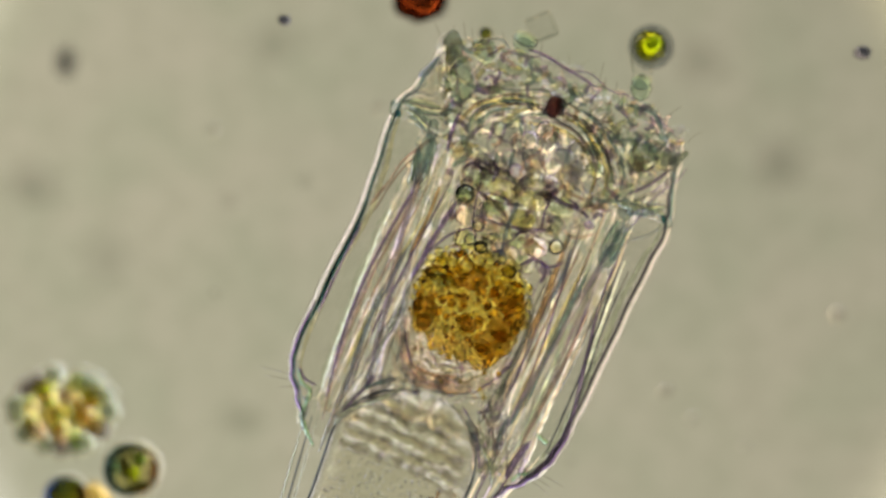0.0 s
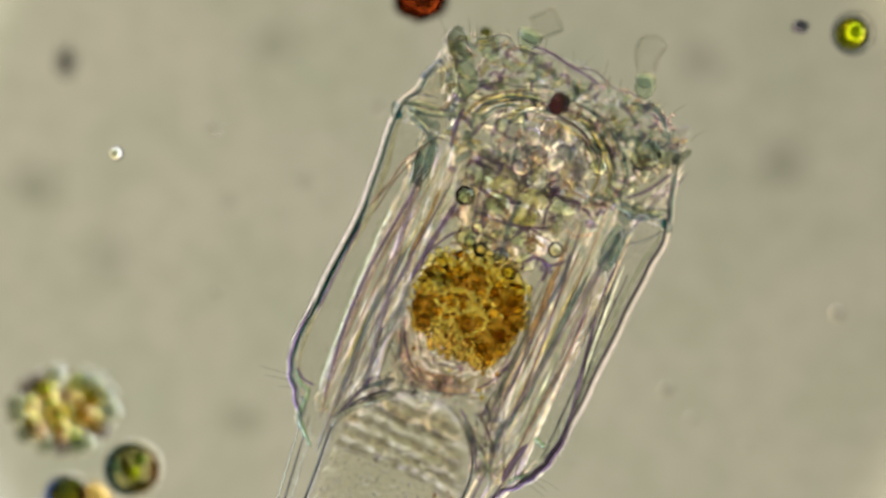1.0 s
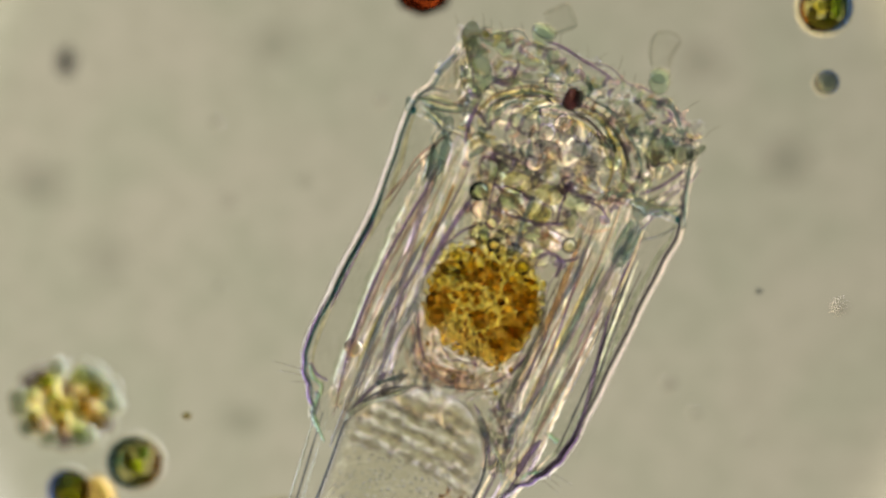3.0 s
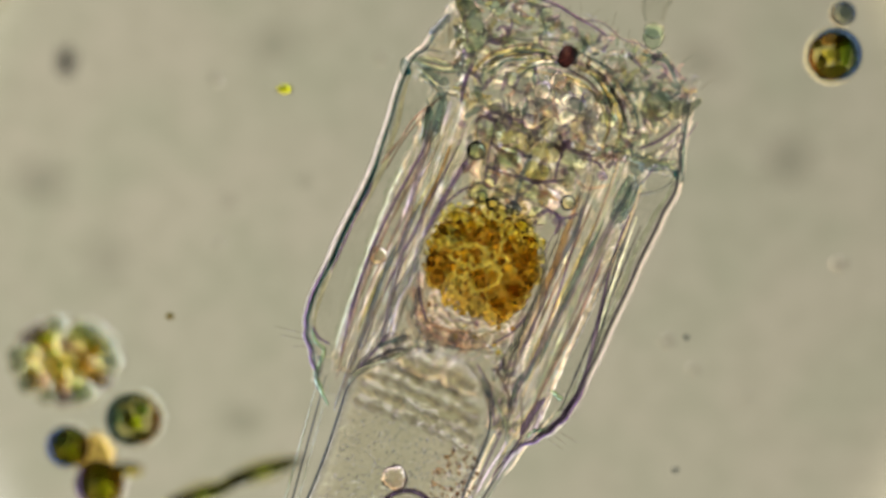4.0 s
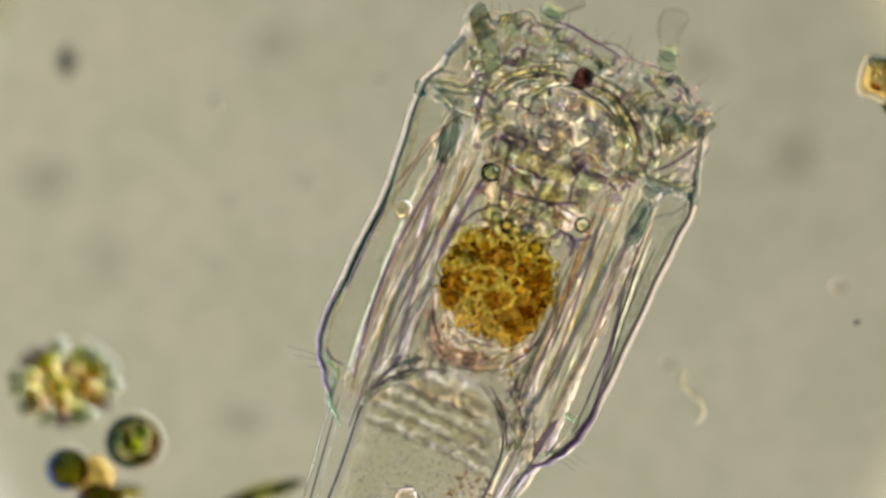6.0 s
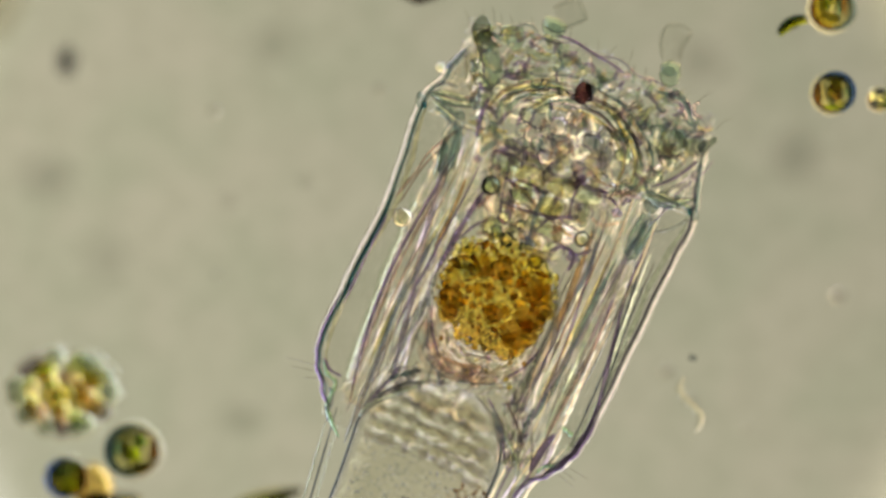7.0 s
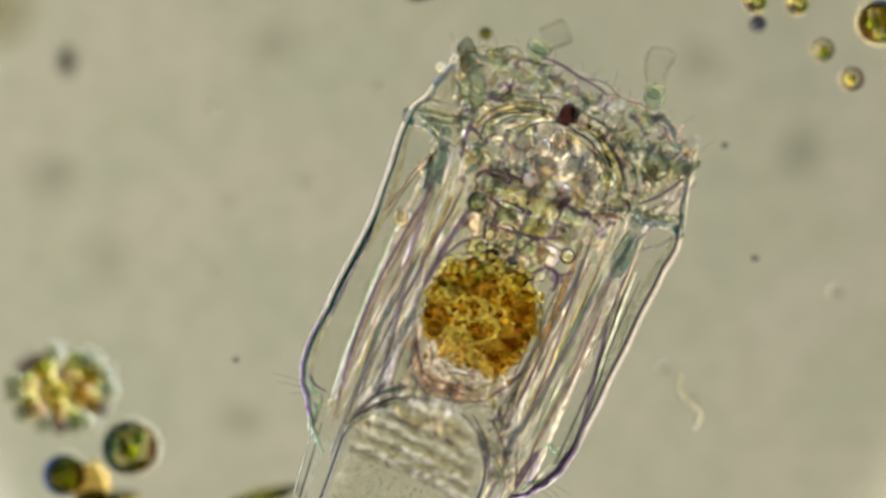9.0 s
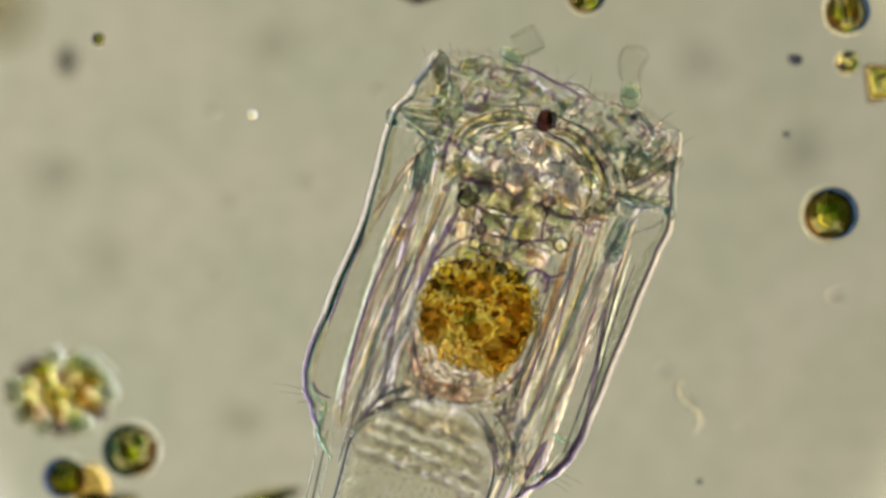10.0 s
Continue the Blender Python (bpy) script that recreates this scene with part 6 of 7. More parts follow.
drift(box_diatom("box_diatom", 1436, 258, 20, "small square glassy diatom"), 20, [
    (4.8, 1180, -150), (5, 1330, -60), (5.1, 1436, 258), (5.2, 1557, 242), (5.4, 1700, 200)], 1)
drift(cube_cell("brown_diatom", 1420, 65, 44, "brown rounded square diatom with bluish corners"), 44, [
    (5.1, 1460, -130), (5.3, 1433, 0), (5.4, 1422, 27), (5.5, 1420, 65), (5.6, 1430, 88), (5.7, 1458, 107), (6, 1560, 140), (6.3, 1700, 120)])
drift(rod_cell("rod_cell", 1352, 50, 50, 8, M_BROWN, "thin olive rod-shaped alga"), 8, [
    (5.2, 1400, -130), (5.4, 1352, -30), (5.5, 1352, 50, 0), (5.6, 1384, 154, 80), (5.7, 1447, 190, 110), (6, 1580, 200, 140), (6.2, 1680, 180, 150)])

drift(round_cell("banded_cell", 1523, 240, 37, M_CELL, "banded green-brown round alga with bright gap", rim=M_BLUEFRINGE, seed=13.0, halo=1.1, inside=(
    (-0.64, 0.0, 0.16, 0.52, 0, "brown"), (-0.42, 0.1, 0.1, 0.5, 0, "pale"), (0.1, 0.62, 0.55, 0.16, 0, "dark"), (0.05, 0.2, 0.4, 0.3, 30, "olive"), (0.2, -0.1, 0.2, 0.34, 0, "brown"), (-0.05, 0.28, 0.2, 0.12, 40, "dark"),
    (0.38, -0.58, 0.32, 0.16, 20, "yellow"), (-0.1, -0.68, 0.42, 0.16, 0, "lime"), (0.7, 0.2, 0.12, 0.42, 0, "teal"), (0.52, 0.3, 0.08, 0.36, 0, "pale"), (-0.1, -0.25, 0.14, 0.3, 30, "dark"))), 37, [
    (6.3, 1690, 120), (6.8, 1491, 176), (6.9, 1488, 165), (7, 1474, 165), (7.1, 1458, 165), (7.2, 1450, 138), (7.3, 1417, 154), (7.4, 1447, 214),
    (7.5, 1523, 240), (7.6, 1563, 216), (7.8, 1680, 210)])
drift(round_cell("brown_ball", 1408, 215, 40, M_CELL, "olive-brown round alga with a painted bluish fringe", rim=M_BLUEHAZE, seed=14.0, inside=(
    (-0.5, 0.1, 0.3, 0.65, 0, "olive"), (-0.1, -0.45, 0.5, 0.3, 0, "olive"), (0.1, 0.05, 0.14, 0.45, -20, "pale"), (0.0, 0.32, 0.22, 0.16, 0, "yellow"), (0.3, 0.1, 0.1, 0.4, 0, "teal"),
    (0.56, 0.2, 0.1, 0.5, 0, "orange"), (-0.22, 0.2, 0.2, 0.26, 0, "lime"))), 40, [
    (6.2, 1680, -60), (6.8, 1532, 12), (6.9, 1510, 11), (7, 1472, 16), (7.1, 1430, 33), (7.2, 1430, 8), (7.3, 1392, 33), (7.4, 1367, 121),
    (7.5, 1408, 215), (7.6, 1458, 220), (7.7, 1502, 206), (7.8, 1529, 192), (7.9, 1549, 181), (8, 1553, 176), (8.1, 1570, 170), (8.4, 1680, 160)])
drift(ringed("clear_cell", 1430, 78, 21, M_CLEARCELL, "small clear cell with a yellow core", seed=15.0, inside=((-0.1, -0.02, 0.42, 0.5, 0, "yellow"), (0.1, 0.0, 0.4, 0.45, 0, "pale"), (0.08, 0.05, 0.16, 0.22, 30, "green"))), 21, [
    (7.1, 1480, -160), (7.3, 1400, -60), (7.4, 1392, 38), (7.5, 1430, 78), (7.6, 1417, 115), (7.7, 1425, 151), (7.8, 1430, 170), (7.9, 1452, 203),
    (8, 1477, 234), (8.1, 1518, 239), (8.2, 1546, 225), (8.3, 1549, 203), (8.5, 1554, 179), (8.6, 1540, 165), (8.7, 1538, 168), (8.8, 1518, 170),
    (8.9, 1516, 162), (9, 1507, 140), (9.1, 1518, 154), (9.2, 1560, 190), (9.4, 1680, 190)])
drift(split_cell("dividing_cell", 1473, 103, 20, "small green cell dividing in two", 16.0, True), 20, [
    (7.1, 1600, -60), (7.3, 1524, 38), (7.4, 1483, 66), (7.5, 1473, 103), (7.6, 1474, 113), (7.7, 1472, 107), (7.8, 1463, 110), (7.9, 1458, 126),
    (8, 1461, 162), (8.1, 1483, 173), (8.2, 1502, 173), (8.3, 1510, 165), (8.5, 1499, 135), (8.6, 1482, 118), (8.7, 1480, 113), (8.8, 1480, 105),
    (8.9, 1474, 96), (9, 1455, 88), (9.1, 1455, 149), (9.2, 1490, 240), (9.4, 1680, 300)])
drift(split_cell("dividing_cell", 1555, 150, 21, "small dark green cell dividing in two", 17.0), 21, [
    (6.5, 1700, 260), (7, 1557, 176), (7.1, 1549, 165), (7.2, 1540, 148), (7.3, 1516, 135), (7.4, 1529, 148), (7.5, 1557, 151), (7.7, 1660, 150)])
drift(round_cell("tiny_green_cell", 1380, 110, 14, M_SPRING, "tiny green cell with a tail", seed=18.0, wall=False), 13, [
    (7.1, 1450, -150), (7.3, 1390, -60), (7.4, 1385, 20), (7.5, 1380, 112), (7.6, 1389, 187), (7.7, 1428, 209), (7.8, 1463, 214), (7.9, 1499, 223),
    (8, 1532, 234), (8.1, 1580, 236), (8.4, 1690, 230)])
drift(speck("grey_speck", 1386, 156, 13, M_BLUE, "small grey-green speck adrift", 6.2), 13, [
    (7.1, 1450, -110), (7.3, 1400, -20), (7.4, 1385, 70), (7.5, 1386, 156), (7.6, 1405, 196), (7.7, 1450, 205), (7.8, 1490, 195), (8, 1600, 190), (8.3, 1690, 190)])
drift(speck("grey_speck", 1502, 203, 17, M_BLUE, "small grey speck beside a round alga", 6.6), 17, [
    (6.5, 1700, 100), (7, 1590, 190), (7.2, 1530, 160), (7.4, 1455, 190), (7.5, 1503, 204), (7.6, 1560, 190), (7.8, 1680, 180)])
drift(rod_cell("curved_cell", 1420, 350, 56, 11, M_GREEN, "dark green curved sickle-shaped alga", 0.5), 11, [
    (6.6, 1640, -60), (7.1, 1375, 60, 40), (7.2, 1381, 25, 60), (7.3, 1329, 99, 90), (7.4, 1359, 283, 50), (7.5, 1426, 352, 28), (7.6, 1518, 352, 35), (7.7, 1610, 340, 50)])
drift(speck("dark_cell", 1469, 308, 12, M_DARK, "small dark speck adrift in water", 7.1), 12, [(6.2, 1330, -60), (6.5, 1340, 200), (6.8, 1469, 308), (6.9, 1516, 302), (7.0, 1590, 300), (7.2, 1700, 290)])
drift(ringed("pale_ring", 1543, 286, 17, M_CLEARCELL, "small clear ringed cell", seed=19.0, inside=((0, 0, 0.4, 0.45, 0, "yellow"),)), 17, [(6.0, 1250, -60), (6.4, 1330, 300), (6.8, 1543, 286), (6.9, 1590, 270), (7.1, 1700, 250)])
drift(speck("green_oval", 1050, 85, 23, M_OVAL, "dark green oval alga caught at the wheel organ", 8.2, 0.6), 21, [
    (7.1, 1260, -150), (7.3, 1150, -30), (7.4, 1095, 30), (7.5, 1050, 85, 110), (7.6, 1005, 50, 150), (7.7, 930, 35, 170), (7.8, 850, 80, 210), (7.9, 803, 162, 240), (8, 781, 209, 250), (8.2, 800, 250, 255), (8.5, 870, 330, 255), (9.0, 850, 480, 255),
    (10.0, 830, 560, 255)], height=ZF - 0.006)
drift(round_cell("brown_grain", 720, -10, 46, M_TANBALL, "red-brown round grain adrift in water", seed=20.0, lumps=0.08, rim=M_RUST, spots=4, spot_mat=M_NUT), 46, [
    (7.2, 960, -180), (7.4, 840, -70), (7.6, 720, -22), (7.7, 672, -8), (7.8, 620, 4), (7.9, 565, 16), (8, 500, 20), (8.2, 380, -90), (8.5, 250, -220)])
drift(speck("dark_cell", 1395, 110, 15, M_DARK, "small dark round cell", 9.1, 1.0), 15, [
    (7.7, 1440, -50), (7.8, 1412, 2), (7.9, 1380, 46), (8, 1370, 102), (8.1, 1381, 137), (8.2, 1389, 146), (8.3, 1395, 151), (8.5, 1395, 110), (8.6, 1383, 80), (8.7, 1381, 77),
    (8.8, 1384, 82), (8.9, 1375, 55), (9, 1342, 42), (9.1, 1345, 190), (9.2, 1417, 350), (9.3, 1516, 374), (9.5, 1620, 340)])
drift(split_cell("dividing_cell", 1370, 47, 21, "small dark green cell dividing in two", 21.0), 21, [
    (7.8, 1560, -100), (8.1, 1422, 16), (8.2, 1392, 44), (8.3, 1370, 72), (8.5, 1370, 47), (8.6, 1363, 25), (8.7, 1378, 25), (8.8, 1378, 22),
    (8.9, 1375, 5), (9, 1338, 2), (9.1, 1367, 140), (9.2, 1417, 330), (9.3, 1510, 365), (9.4, 1580, 340), (9.6, 1700, 320)])
drift(split_cell("dividing_cell", 1437, 32, 21, "small dark green cell dividing in two", 22.0), 21, [
    (7.5, 1660, 0), (7.9, 1529, 41), (8, 1499, 60), (8.1, 1485, 66), (8.2, 1472, 74), (8.3, 1458, 85), (8.5, 1441, 47), (8.6, 1437, 32), (8.7, 1450, 25),
    (8.8, 1447, 22), (8.9, 1455, 5), (9, 1412, 6), (9.1, 1380, 80), (9.2, 1403, 184), (9.3, 1455, 209), (9.4, 1499, 195), (9.5, 1512, 162),
    (9.6, 1524, 143), (9.7, 1524, 132), (9.8, 1518, 118), (9.9, 1510, 121), (10, 1500, 110)])
drift(box_diatom("box_diatom", 1560, 82, 36, "square glassy yellow diatom"), 36, [
    (7.6, 1680, 200), (8, 1560, 82), (8.1, 1551, 60), (8.2, 1529, 38), (8.3, 1488, 33), (8.5, 1461, 8), (8.6, 1460, -4), (8.7, 1456, -10), (8.8, 1455, -14),
    (9, 1420, -40), (9.1, 1362, 69), (9.2, 1417, 275), (9.3, 1505, 286), (9.4, 1546, 261), (9.5, 1557, 220), (9.6, 1570, 200), (9.8, 1575, 170), (10, 1563, 145)], 1)
drift(round_cell("segmented_cell", 1498, 22, 38, M_CELL, "round olive alga cut into segments", rim=M_BLUEFRINGE, seed=23.0, inside=(
    (-0.62, 0.15, 0.18, 0.45, -10, "dark"), (-0.36, -0.1, 0.16, 0.38, 15, "lime"), (-0.12, 0.0, 0.08, 0.6, 15, "dark"), (0.22, 0.2, 0.3, 0.5, 0, "olive"), (0.02, 0.1, 0.08, 0.34, 10, "pale"),
    (-0.5, -0.5, 0.32, 0.26, 30, "brown"), (0.46, -0.1, 0.13, 0.5, 5, "brown"), (0.1, -0.74, 0.36, 0.1, 0, "lime"), (-0.2, 0.7, 0.4, 0.17, 0, "brown"), (0.25, -0.35, 0.08, 0.3, 0, "dark"))), 38, [
    (8, 1660, 150), (8.3, 1585, 100), (8.5, 1560, 69), (8.6, 1567, 70), (8.7, 1564, 69), (8.8, 1562, 77), (8.9, 1565, 69), (9, 1555, 40), (9.1, 1505, 50),
    (9.2, 1480, 132), (9.3, 1505, 137), (9.4, 1535, 110), (9.5, 1538, 72), (9.6, 1538, 50), (9.7, 1524, 41), (9.8, 1510, 28), (9.9, 1499, 25), (10, 1498, 22)])
drift(round_cell("green_ball", 1468, 380, 46, M_CELL, "large dark green round alga with olive core", rim=M_BLUEFRINGE, seed=24.0, inside=(
    (0.0, 0.62, 0.75, 0.28, 0, "dark"), (0.58, -0.1, 0.26, 0.6, 0, "dark"), (-0.1, 0.25, 0.4, 0.24, 20, "green"), (-0.2, -0.2, 0.34, 0.3, 0, "yellow"), (0.2, 0.1, 0.24, 0.4, 0, "green"), (-0.6, 0.2, 0.16, 0.4, 0, "dark"), (0.1, -0.72, 0.5, 0.16, 0, "dark"))), 46, [
    (9, 1340, -200), (9.2, 1322, -80), (9.3, 1326, 22), (9.4, 1331, 162), (9.5, 1381, 311), (9.6, 1419, 363), (9.7, 1458, 379), (9.8, 1472, 379),
    (9.9, 1466, 379), (10, 1468, 380)])
drift(speck("dark_cell", 1407, 106, 13, M_DARK, "small dark speck adrift in water", 10.1), 13, [
    (9, 1300, -120), (9.2, 1345, 50), (9.3, 1381, 121), (9.4, 1414, 132), (9.5, 1400, 107), (9.6, 1400, 94), (9.7, 1395, 130), (9.8, 1397, 124),
    (9.9, 1392, 113), (10, 1407, 106)])
drift(round_cell("ripe_cell", 1035, -5, 32, M_CELL, "round olive alga at the wheel organ", rim=M_BLUEFRINGE, seed=25.0, inside=((-0.3, -0.4, 0.3, 0.3, 0, "dark"), (0.3, -0.4, 0.25, 0.35, 0, "lime"), (0.0, 0.1, 0.2, 0.4, 0, "yellow"), (0.5, 0.2, 0.2, 0.4, 0, "brown"))), 32, [
    (9.5, 1160, -160), (9.8, 1060, -60), (9.9, 1035, -22), (10, 1037, -8)])
drift(ringed("pale_ring", 1418, 307, 22, M_CLEARCELL, "pale clear ringed cell adrift", seed=33.0, inside=((0.1, 0, 0.4, 0.3, 0, "pale"),)), 22, [
    (7.6, 1300, -240), (7.9, 1290, -60), (8.0, 1323, 99), (8.1, 1418, 307), (8.2, 1513, 341), (8.3, 1600, 330), (8.5, 1700, 320)])
drift(round_cell("yellow_bubble", 205, 272, 12, M_OIL, "tiny bright yellowish bubble", "bubble", seed=26.0, wall=False, lumps=0), 12, [
    (0.6, 560, -60), (.7, 430, 190), (.8, 340, 262), (.9, 268, 268), (1, 206, 272), (1.2, 104, 256), (1.4, 0, 240), (1.6, -110, 230)])
drift(round_cell("clear_ring", 468, 35, 17, M_CLEARSHELL, "faint clear ringed bubble", "bubble", seed=31.0, wall=False, lumps=0.05), 17, [
    (0, 900, -220), (.3, 700, -60), (.4, 590, 0), (.5, 468, 35), (.6, 340, 30), (.9, -60, -20)])
drift(speck("yellow_flake", 658, 96, 18, M_YELLOWGREEN, "small yellow-green flake adrift in water", 11.3, 0.6), 18, [
    (0, 1000, -260), (.2, 860, -60), (.4, 658, 96), (.5, 487, 94), (.6, 368, 70), (.8, 120, 20), (1, -80, -20)])
drift(speck("blue_green_cell", 128, 243, 21, M_CHLORO["teal"], "small blue-green oval cell", 12.3, 0.85), 21, [
    (7.1, 500, -60), (7.4, 220, 172), (7.5, 128, 243), (7.6, 60, 324), (7.8, -100, 460)])
drift(speck("green_flake", 138, 172, 14, M_YELLOWGREEN, "small yellow-green flake adrift in water", 13.3, 0.6), 14, [
    (3.6, 860, -60), (3.9, 616, 116), (4.2, 316, 176), (4.4, 190, 176), (4.5, 138, 172), (4.6, 95, 152), (4.7, 60, 114), (4.8, 62, 107), (4.9, 55, 92), (5, 35, 82), (5.1, -10, 50), (5.3, -90, 0)])
drift(round_cell("tiny_green_cell", 175, 70, 11, M_GREEN, "tiny blue-green round cell", rim=M_BLUEFRINGE, seed=27.0), 11, [
    (9.2, 860, 60), (9.4, 640, 150), (9.6, 436, 148), (9.8, 240, 108), (10, 175, 70)])
drift(round_cell("clear_ring", 448, 204, 9, M_OIL, "tiny clear bright bubble", "bubble", seed=28.0, wall=False, lumps=0), 9, [
    (9.4, 780, 120), (9.8, 560, 190), (10, 448, 204)])
def lit_drop(ob, r):
    """A slanting prism added inside a clear drop to brighten its middle."""
    pts = [Vector((-0.3 * r * S * (i / 4 - 1), 0.75 * r * S * (i / 4 - 1), r * S)) for i in range(9)]
    v, f = tube_data(pts, [r * S * 0.55 * math.sin(math.pi * (0.12 + 0.76 * i / 8)) for i in range(9)], 3)
    finish("bright_core", v, f, M_RIM, ob, "prism added to brighten the drop", False)
    return ob


drift(lit_drop(round_cell("pale_drop", 713, 360, 17, M_DROP, "pale yellow clear drop stuck to the flank", "drop", seed=29.0, wall=False, lumps=0.15), 17), 17, [
    (0, 380, 960), (2.3, 480, 940), (3.3, 668, 492), (3.5, 673, 476), (4.0, 668, 452), (4.5, 668, 448), (4.6, 668, 446), (4.7, 607, 222), (4.8, 713, 338), (4.9, 713, 352),
    (5, 713, 357), (5.5, 713, 366), (7, 712, 385), (7.5, 710, 391), (8, 712, 387), (8.6, 704, 383), (9, 712, 384), (9.5, 712, 386), (10, 707, 410)], height=ZF - 0.002)
drift(speck("dark_cell", 1227, 630, 8, M_SMOKE, "tiny grey speck adrift in water", 14.3), 8, [(5.9, 1700, 900), (6.8, 1226, 640), (7.5, 1226, 630), (8.5, 1250, 560), (9.5, 1405, 340), (10, 1392, 238)])
drift(speck("brown_speck", 335, 637, 8, M_BROWN, "tiny red-brown speck adrift in water", 15.3), 8, [(2.3, 330, 960), (3.3, 330, 650), (3.5, 336, 638), (4.0, 300, 560), (4.5, 180, 430), (5.2, -60, 300)])

for rows in ([(2.4, 1700, 480), (3.3, 1216, 545), (3.5, 1215, 562), (4.5, 1213, 637), (5.5, 1190, 800), (6.2, 1180, 950)],
             [(3.4, 1700, 640), (4.5, 1525, 772), (5.5, 1480, 880), (6.0, 1470, 960)],
             [(3.0, 1240, 960), (4.5, 1180, 732), (5.5, 1290, 600), (6.6, 1700, 560)],
             [(7.6, 560, -60), (8.6, 466, 463), (9.2, 400, 700), (10, 380, 930)],
             [(7.8, 1200, -60), (8.6, 1085, 78), (8.8, 1110, 60), (9.2, 1180, -80)],
             [(8.2, 1700, 120), (8.6, 1428, 168), (9.4, 1260, 420), (10, 1238, 853)]):
    drift(speck("dark_cell", rows[1][1], rows[1][2], 7, M_SMOKE, "tiny grey speck adrift in water", rows[1][1] * 0.01), 7, rows)

GROUPS = {"dividing_cell": "dividing green cells", "dark_cell": "small dark cells", "box_diatom": "square diatoms", "dust_vignette": "dust smudges",
          "crumb": "crumbs on the slide", "green_ball": "large green algae", "clear_ring": "tiny bubbles", "grey_speck": "grey specks"}

# dust on the optics, a tan smudge painting the corner vignette, and still crumbs
DUST = [(haze(116, 110, 30, M_DUST, 1.35), 116, 110, 118, 108), (haze(1382, 292, 72, M_HAZE, 1.0), 1380, 290, 1422, 268),
        (haze(75, 330, 78, M_HAZE, 0.8), 58, 330, 96, 308), (haze(-40, 10, 110, M_TAN, 1.0), -120, -60, -14, 16)]
for x, y, r, sq in ((482, 80, 80, 0.8), (1240, 110, 70, 1.0), (190, 460, 70, 1.0), (405, 355, 26, 1.0), (540, 320, 20, 1.0), (425, 745, 60, 0.8)):
    ob = haze(x, y, r, dust_material("faint_dust", (0.6, 0.6, 0.58), 1.3, 0.3), sq)
for x, y, r in ((1482, 556, 12), (382, 518, 6), (378, 228, 9), (671, 190, 9), (1180, 690, 11), (1225, 742, 8), (1010, 812, 5), (1320, 790, 5), (575, 622, 5)):
    settled(speck("crumb", x, y, r, M_HAIR, "tiny grey crumb lying on the slide", x * 0.1))


for ob in list(scene.objects):
    kind = ob.name.split(".")[0]
    if ob.parent is None and kind in GROUPS:
        tagged(ob, group=GROUPS[kind])


# ---- what moves ----
def at(px, py, r, turn=0.0, height=None):
    """On the slide, or adrift with its middle at that height."""
    z = r * S if height is None else max(height, r * S)
    p = W(px, py, z)
    return pose(p.x, p.y, z - r * S, 0, 0, turn)


# seconds, shift right, shift down, turn clockwise, roll about its own length
BODY = [(0.0, 1.7, -4.1, -0.7, 0), (0.2, 3, -3, 0.2, 0), (0.5, 4.7, -1.2, 0.55, 0), (1.0, 0, 0, 0, 0), (1.5, 11.6, 0.8, 1.0, 0), (2.0, 14.2, 1.7, 0.84, 0),
        (2.2, 15, 1, 0.8, 0), (3.3, 29, -22, -0.1, 0), (3.5, 31, -49.3, -0.23, 0), (4.0, 24, -80.2, -1.44, 0), (4.5, 26, -80.5, -1.08, 0), (4.6, 25.5, -79.7, -1.27, 0),
        (4.7, 12, -162, -17, 10), (4.8, 29, -137, -11.3, 5), (4.9, 46, -95, -5.5, 2), (5.0, 49.3, -75.5, -3.37, 0), (5.5, 49.4, -53.3, -1.84, 0),
        (5.7, 49, -50, -1.5, 0), (6.8, 48, -22, -0.6, 0), (7.0, 47, -18.4, -0.47, 0), (7.1, 38, -10, -1.2, 0), (7.2, 36, -12, -1.8, 0), (7.5, 37.3, -13.6, -1.94, 0),
        (8.0, 42.9, -18.8, -0.97, 0), (8.4, 38, -12, -1.4, 0), (8.5, 28.2, -0.7, -1.82, 0), (8.6, 22, 4, -1.5, 0), (8.8, 20, 8, -1.0, 0), (9.0, 21.5, 10.8, -0.15, 0),
        (9.2, 32, -10, -1.0, 0), (9.5, 38.5, -22.8, -1.38, 0), (9.8, 36, -18, -1.6, 0), (9.9, 25, -8, -3.0, 0), (10.0, 15.5, 1.2, -4.33, 0)]
# seconds, how far the head is drawn in
DRAWN = [(0.0, 12), (0.1, 2), (0.3, 0), (7.0, 0), (7.1, 62), (7.2, 18), (7.3, 6), (7.5, 0), (8.4, 0), (8.5, 14), (8.6, 82), (8.7, 70), (8.8, 55), (8.9, 28), (9.0, 10),
         (9.1, 0), (9.8, 0), (9.9, 58), (10.0, 40)]


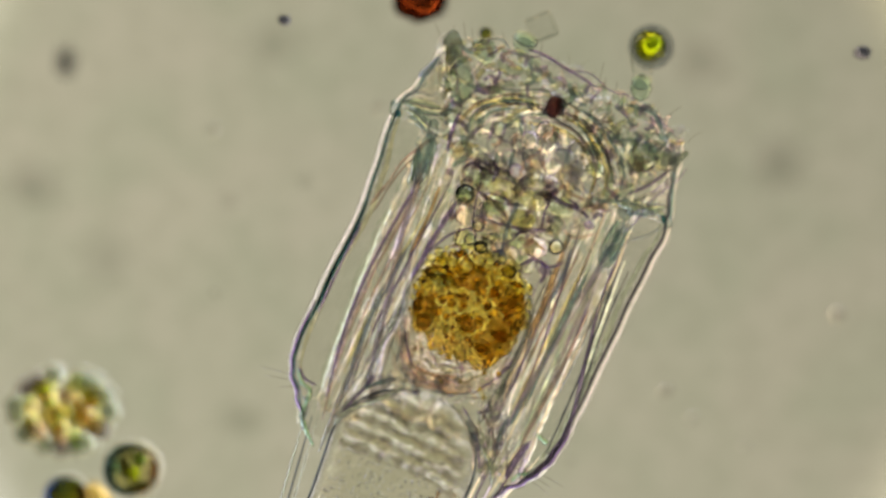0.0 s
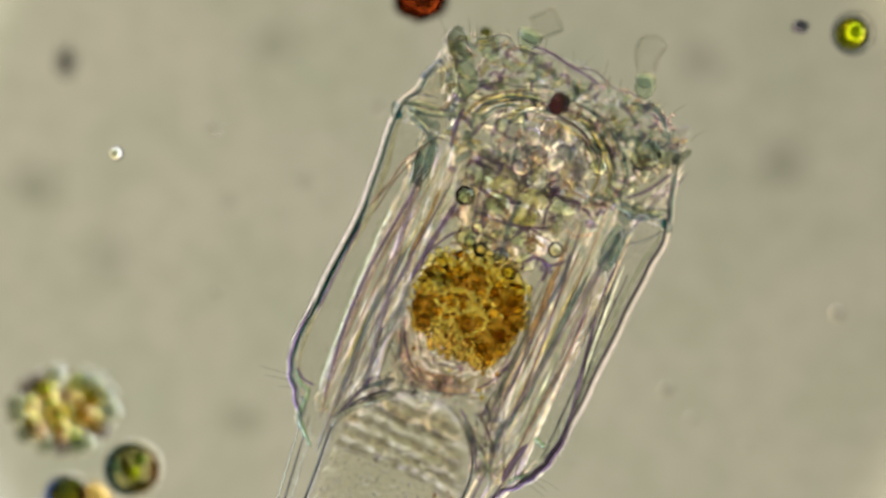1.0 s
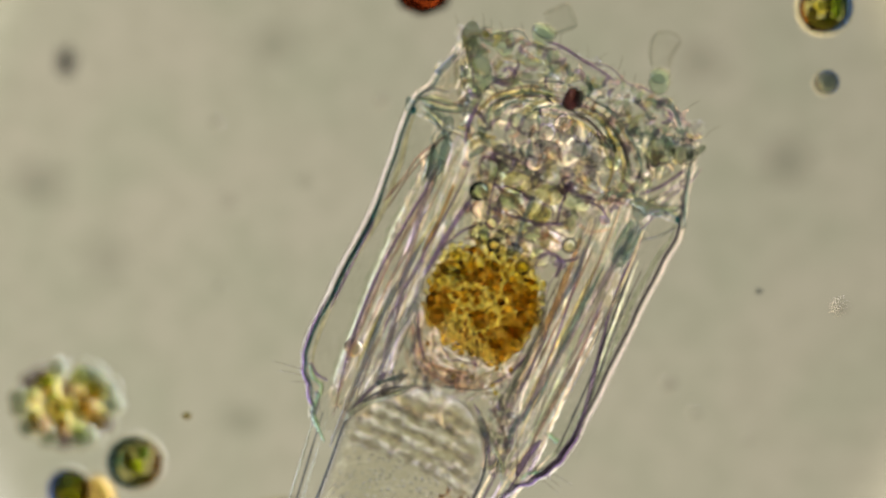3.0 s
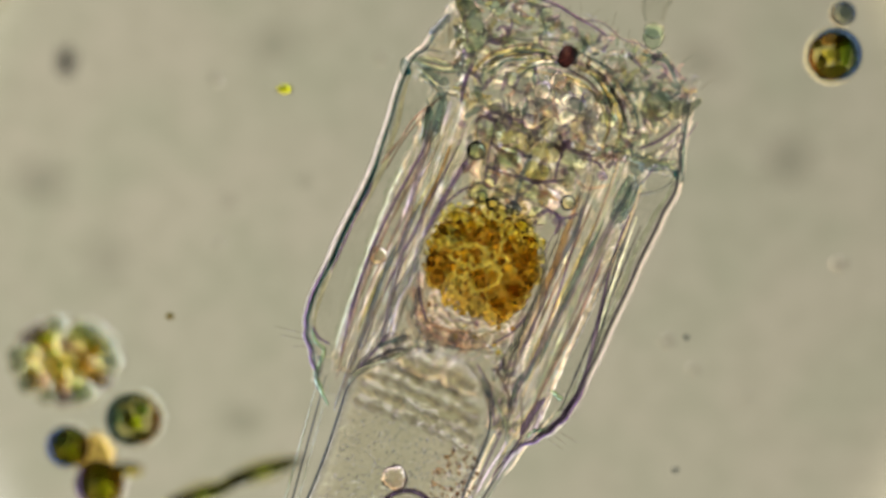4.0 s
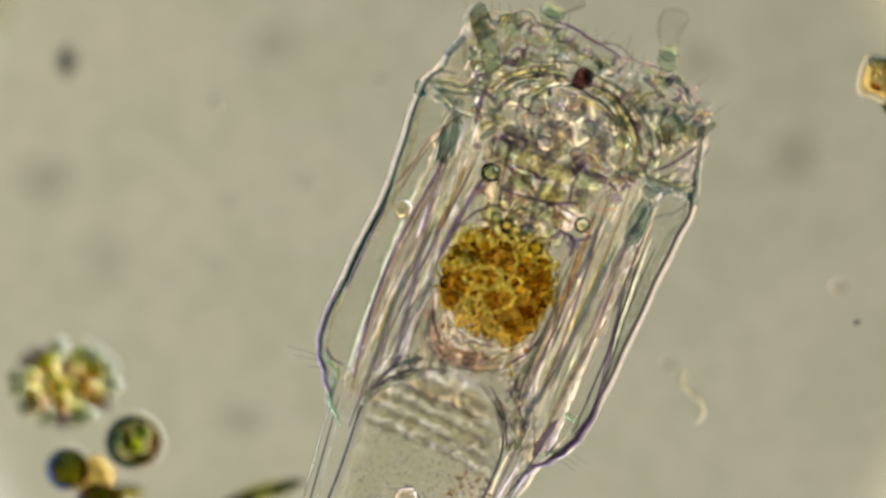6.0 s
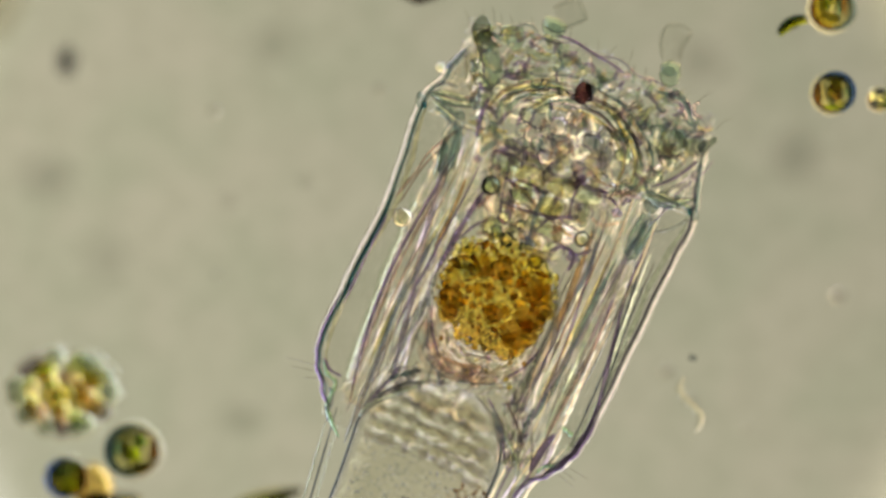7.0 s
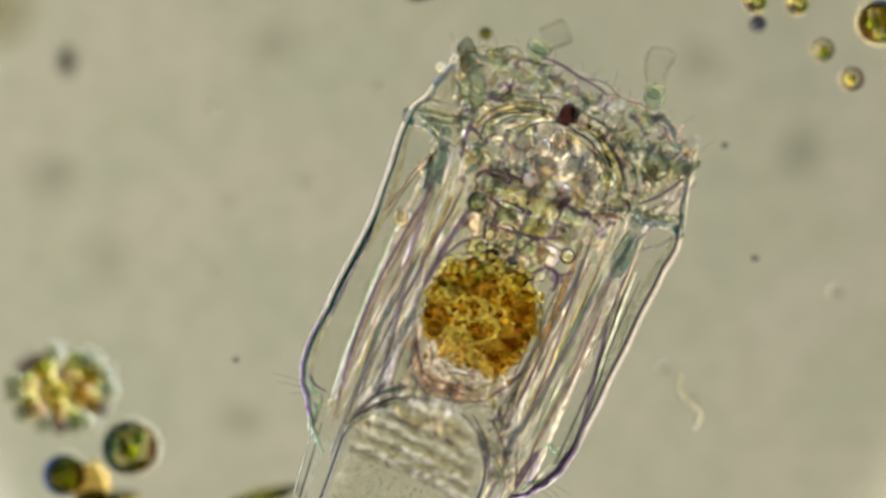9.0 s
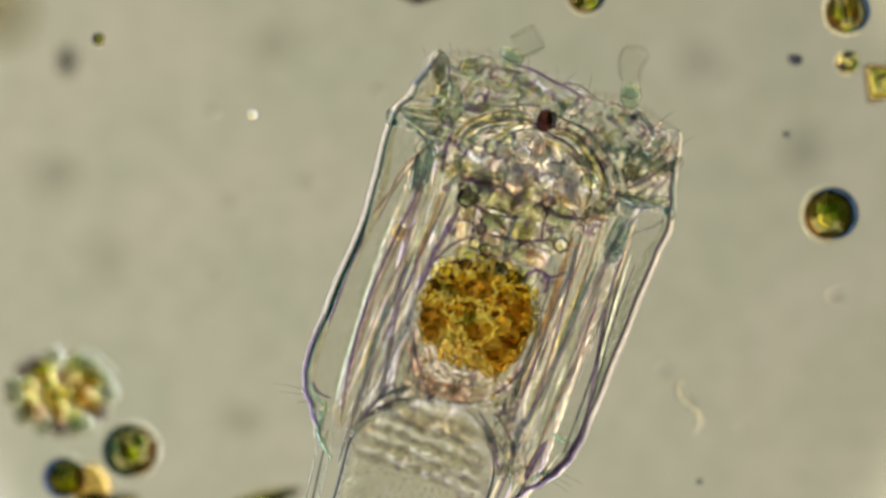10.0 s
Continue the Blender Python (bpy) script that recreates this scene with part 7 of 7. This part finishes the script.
def motions():
    roll_axis = AXIS_W.normalized()
    rows = []
    for t, dx, dy, turn, roll in BODY:
        place = Matrix.Translation(ROOT + Vector((dx * S, -dy * S, 0)))
        lift = Matrix.Translation((0, 0, abs(roll) * 0.0006))
        rows.append((t, place @ lift @ Matrix.Rotation(radians(-turn), 4, "Z") @ Matrix.Rotation(radians(roll), 4, roll_axis)))
    walk(ROTIFER, rows)
    for ob, share in ((HEAD, 1.0), (MASTAX, 0.75), (STOMACH, 0.3)):
        home = ob.location.copy()
        rot = Matrix.Rotation(ob.rotation_euler.z, 4, "Z")
        walk(ob, [(t, Matrix.Translation(home - AXIS_W * (share * d * S)) @ rot) for t, d in DRAWN])
    for ob in ON_SLIDE:
        home, rz = ob.location.copy(), ob.rotation_euler.z
        walk(ob, [(t, Matrix.Translation(home + Vector((dx * S, -dy * S, 0)) * ((F + ZF) / F)) @ Matrix.Rotation(rz, 4, "Z")) for t, dx, dy in SLIDE_ROWS])
    for ob, r, rows, spin, height in MOVERS:
        keys = []
        for row in rows:
            turn = row[3] if len(row) > 3 else spin * 40 * (row[0] - rows[0][0])
            keys.append((row[0], at(row[1], row[2], r, turn, height)))
        if keys[0][0] > 0:
            keys.insert(0, (0.0, keys[0][1]))
        if keys[-1][0] < 10:
            keys.append((10.0, keys[-1][1]))
        walk(ob, keys)
    for ob, x0, y0, x1, y1 in DUST:
        size = ob.scale.copy()
        walk(ob, [(0.0, at(x0, y0, 1)), (10.0, at(x1, y1, 1))])
        ob.scale = size
    ride = [(0.0, 1060, 560, -25), (2.0, 1070, 560, -25), (3.5, 1090, 510, -25), (4.6, 1085, 480, -25), (4.7, 1240, 485, 50), (4.8, 1262, 560, 30), (4.9, 1230, 640, 10), (5.0, 1210, 675, 0)]
    rows = [(t, at(x, y, 8, a, 0.010 if t < 4.65 else 0.019)) for t, x, y, a in ride]
    for t, dx, dy in SLIDE_ROWS:
        if t > 5.2:
            rows.append((t, at(1222 + dx, 750 + dy, 8, 0, 0.019)))
    walk(THREAD, rows)


motions()
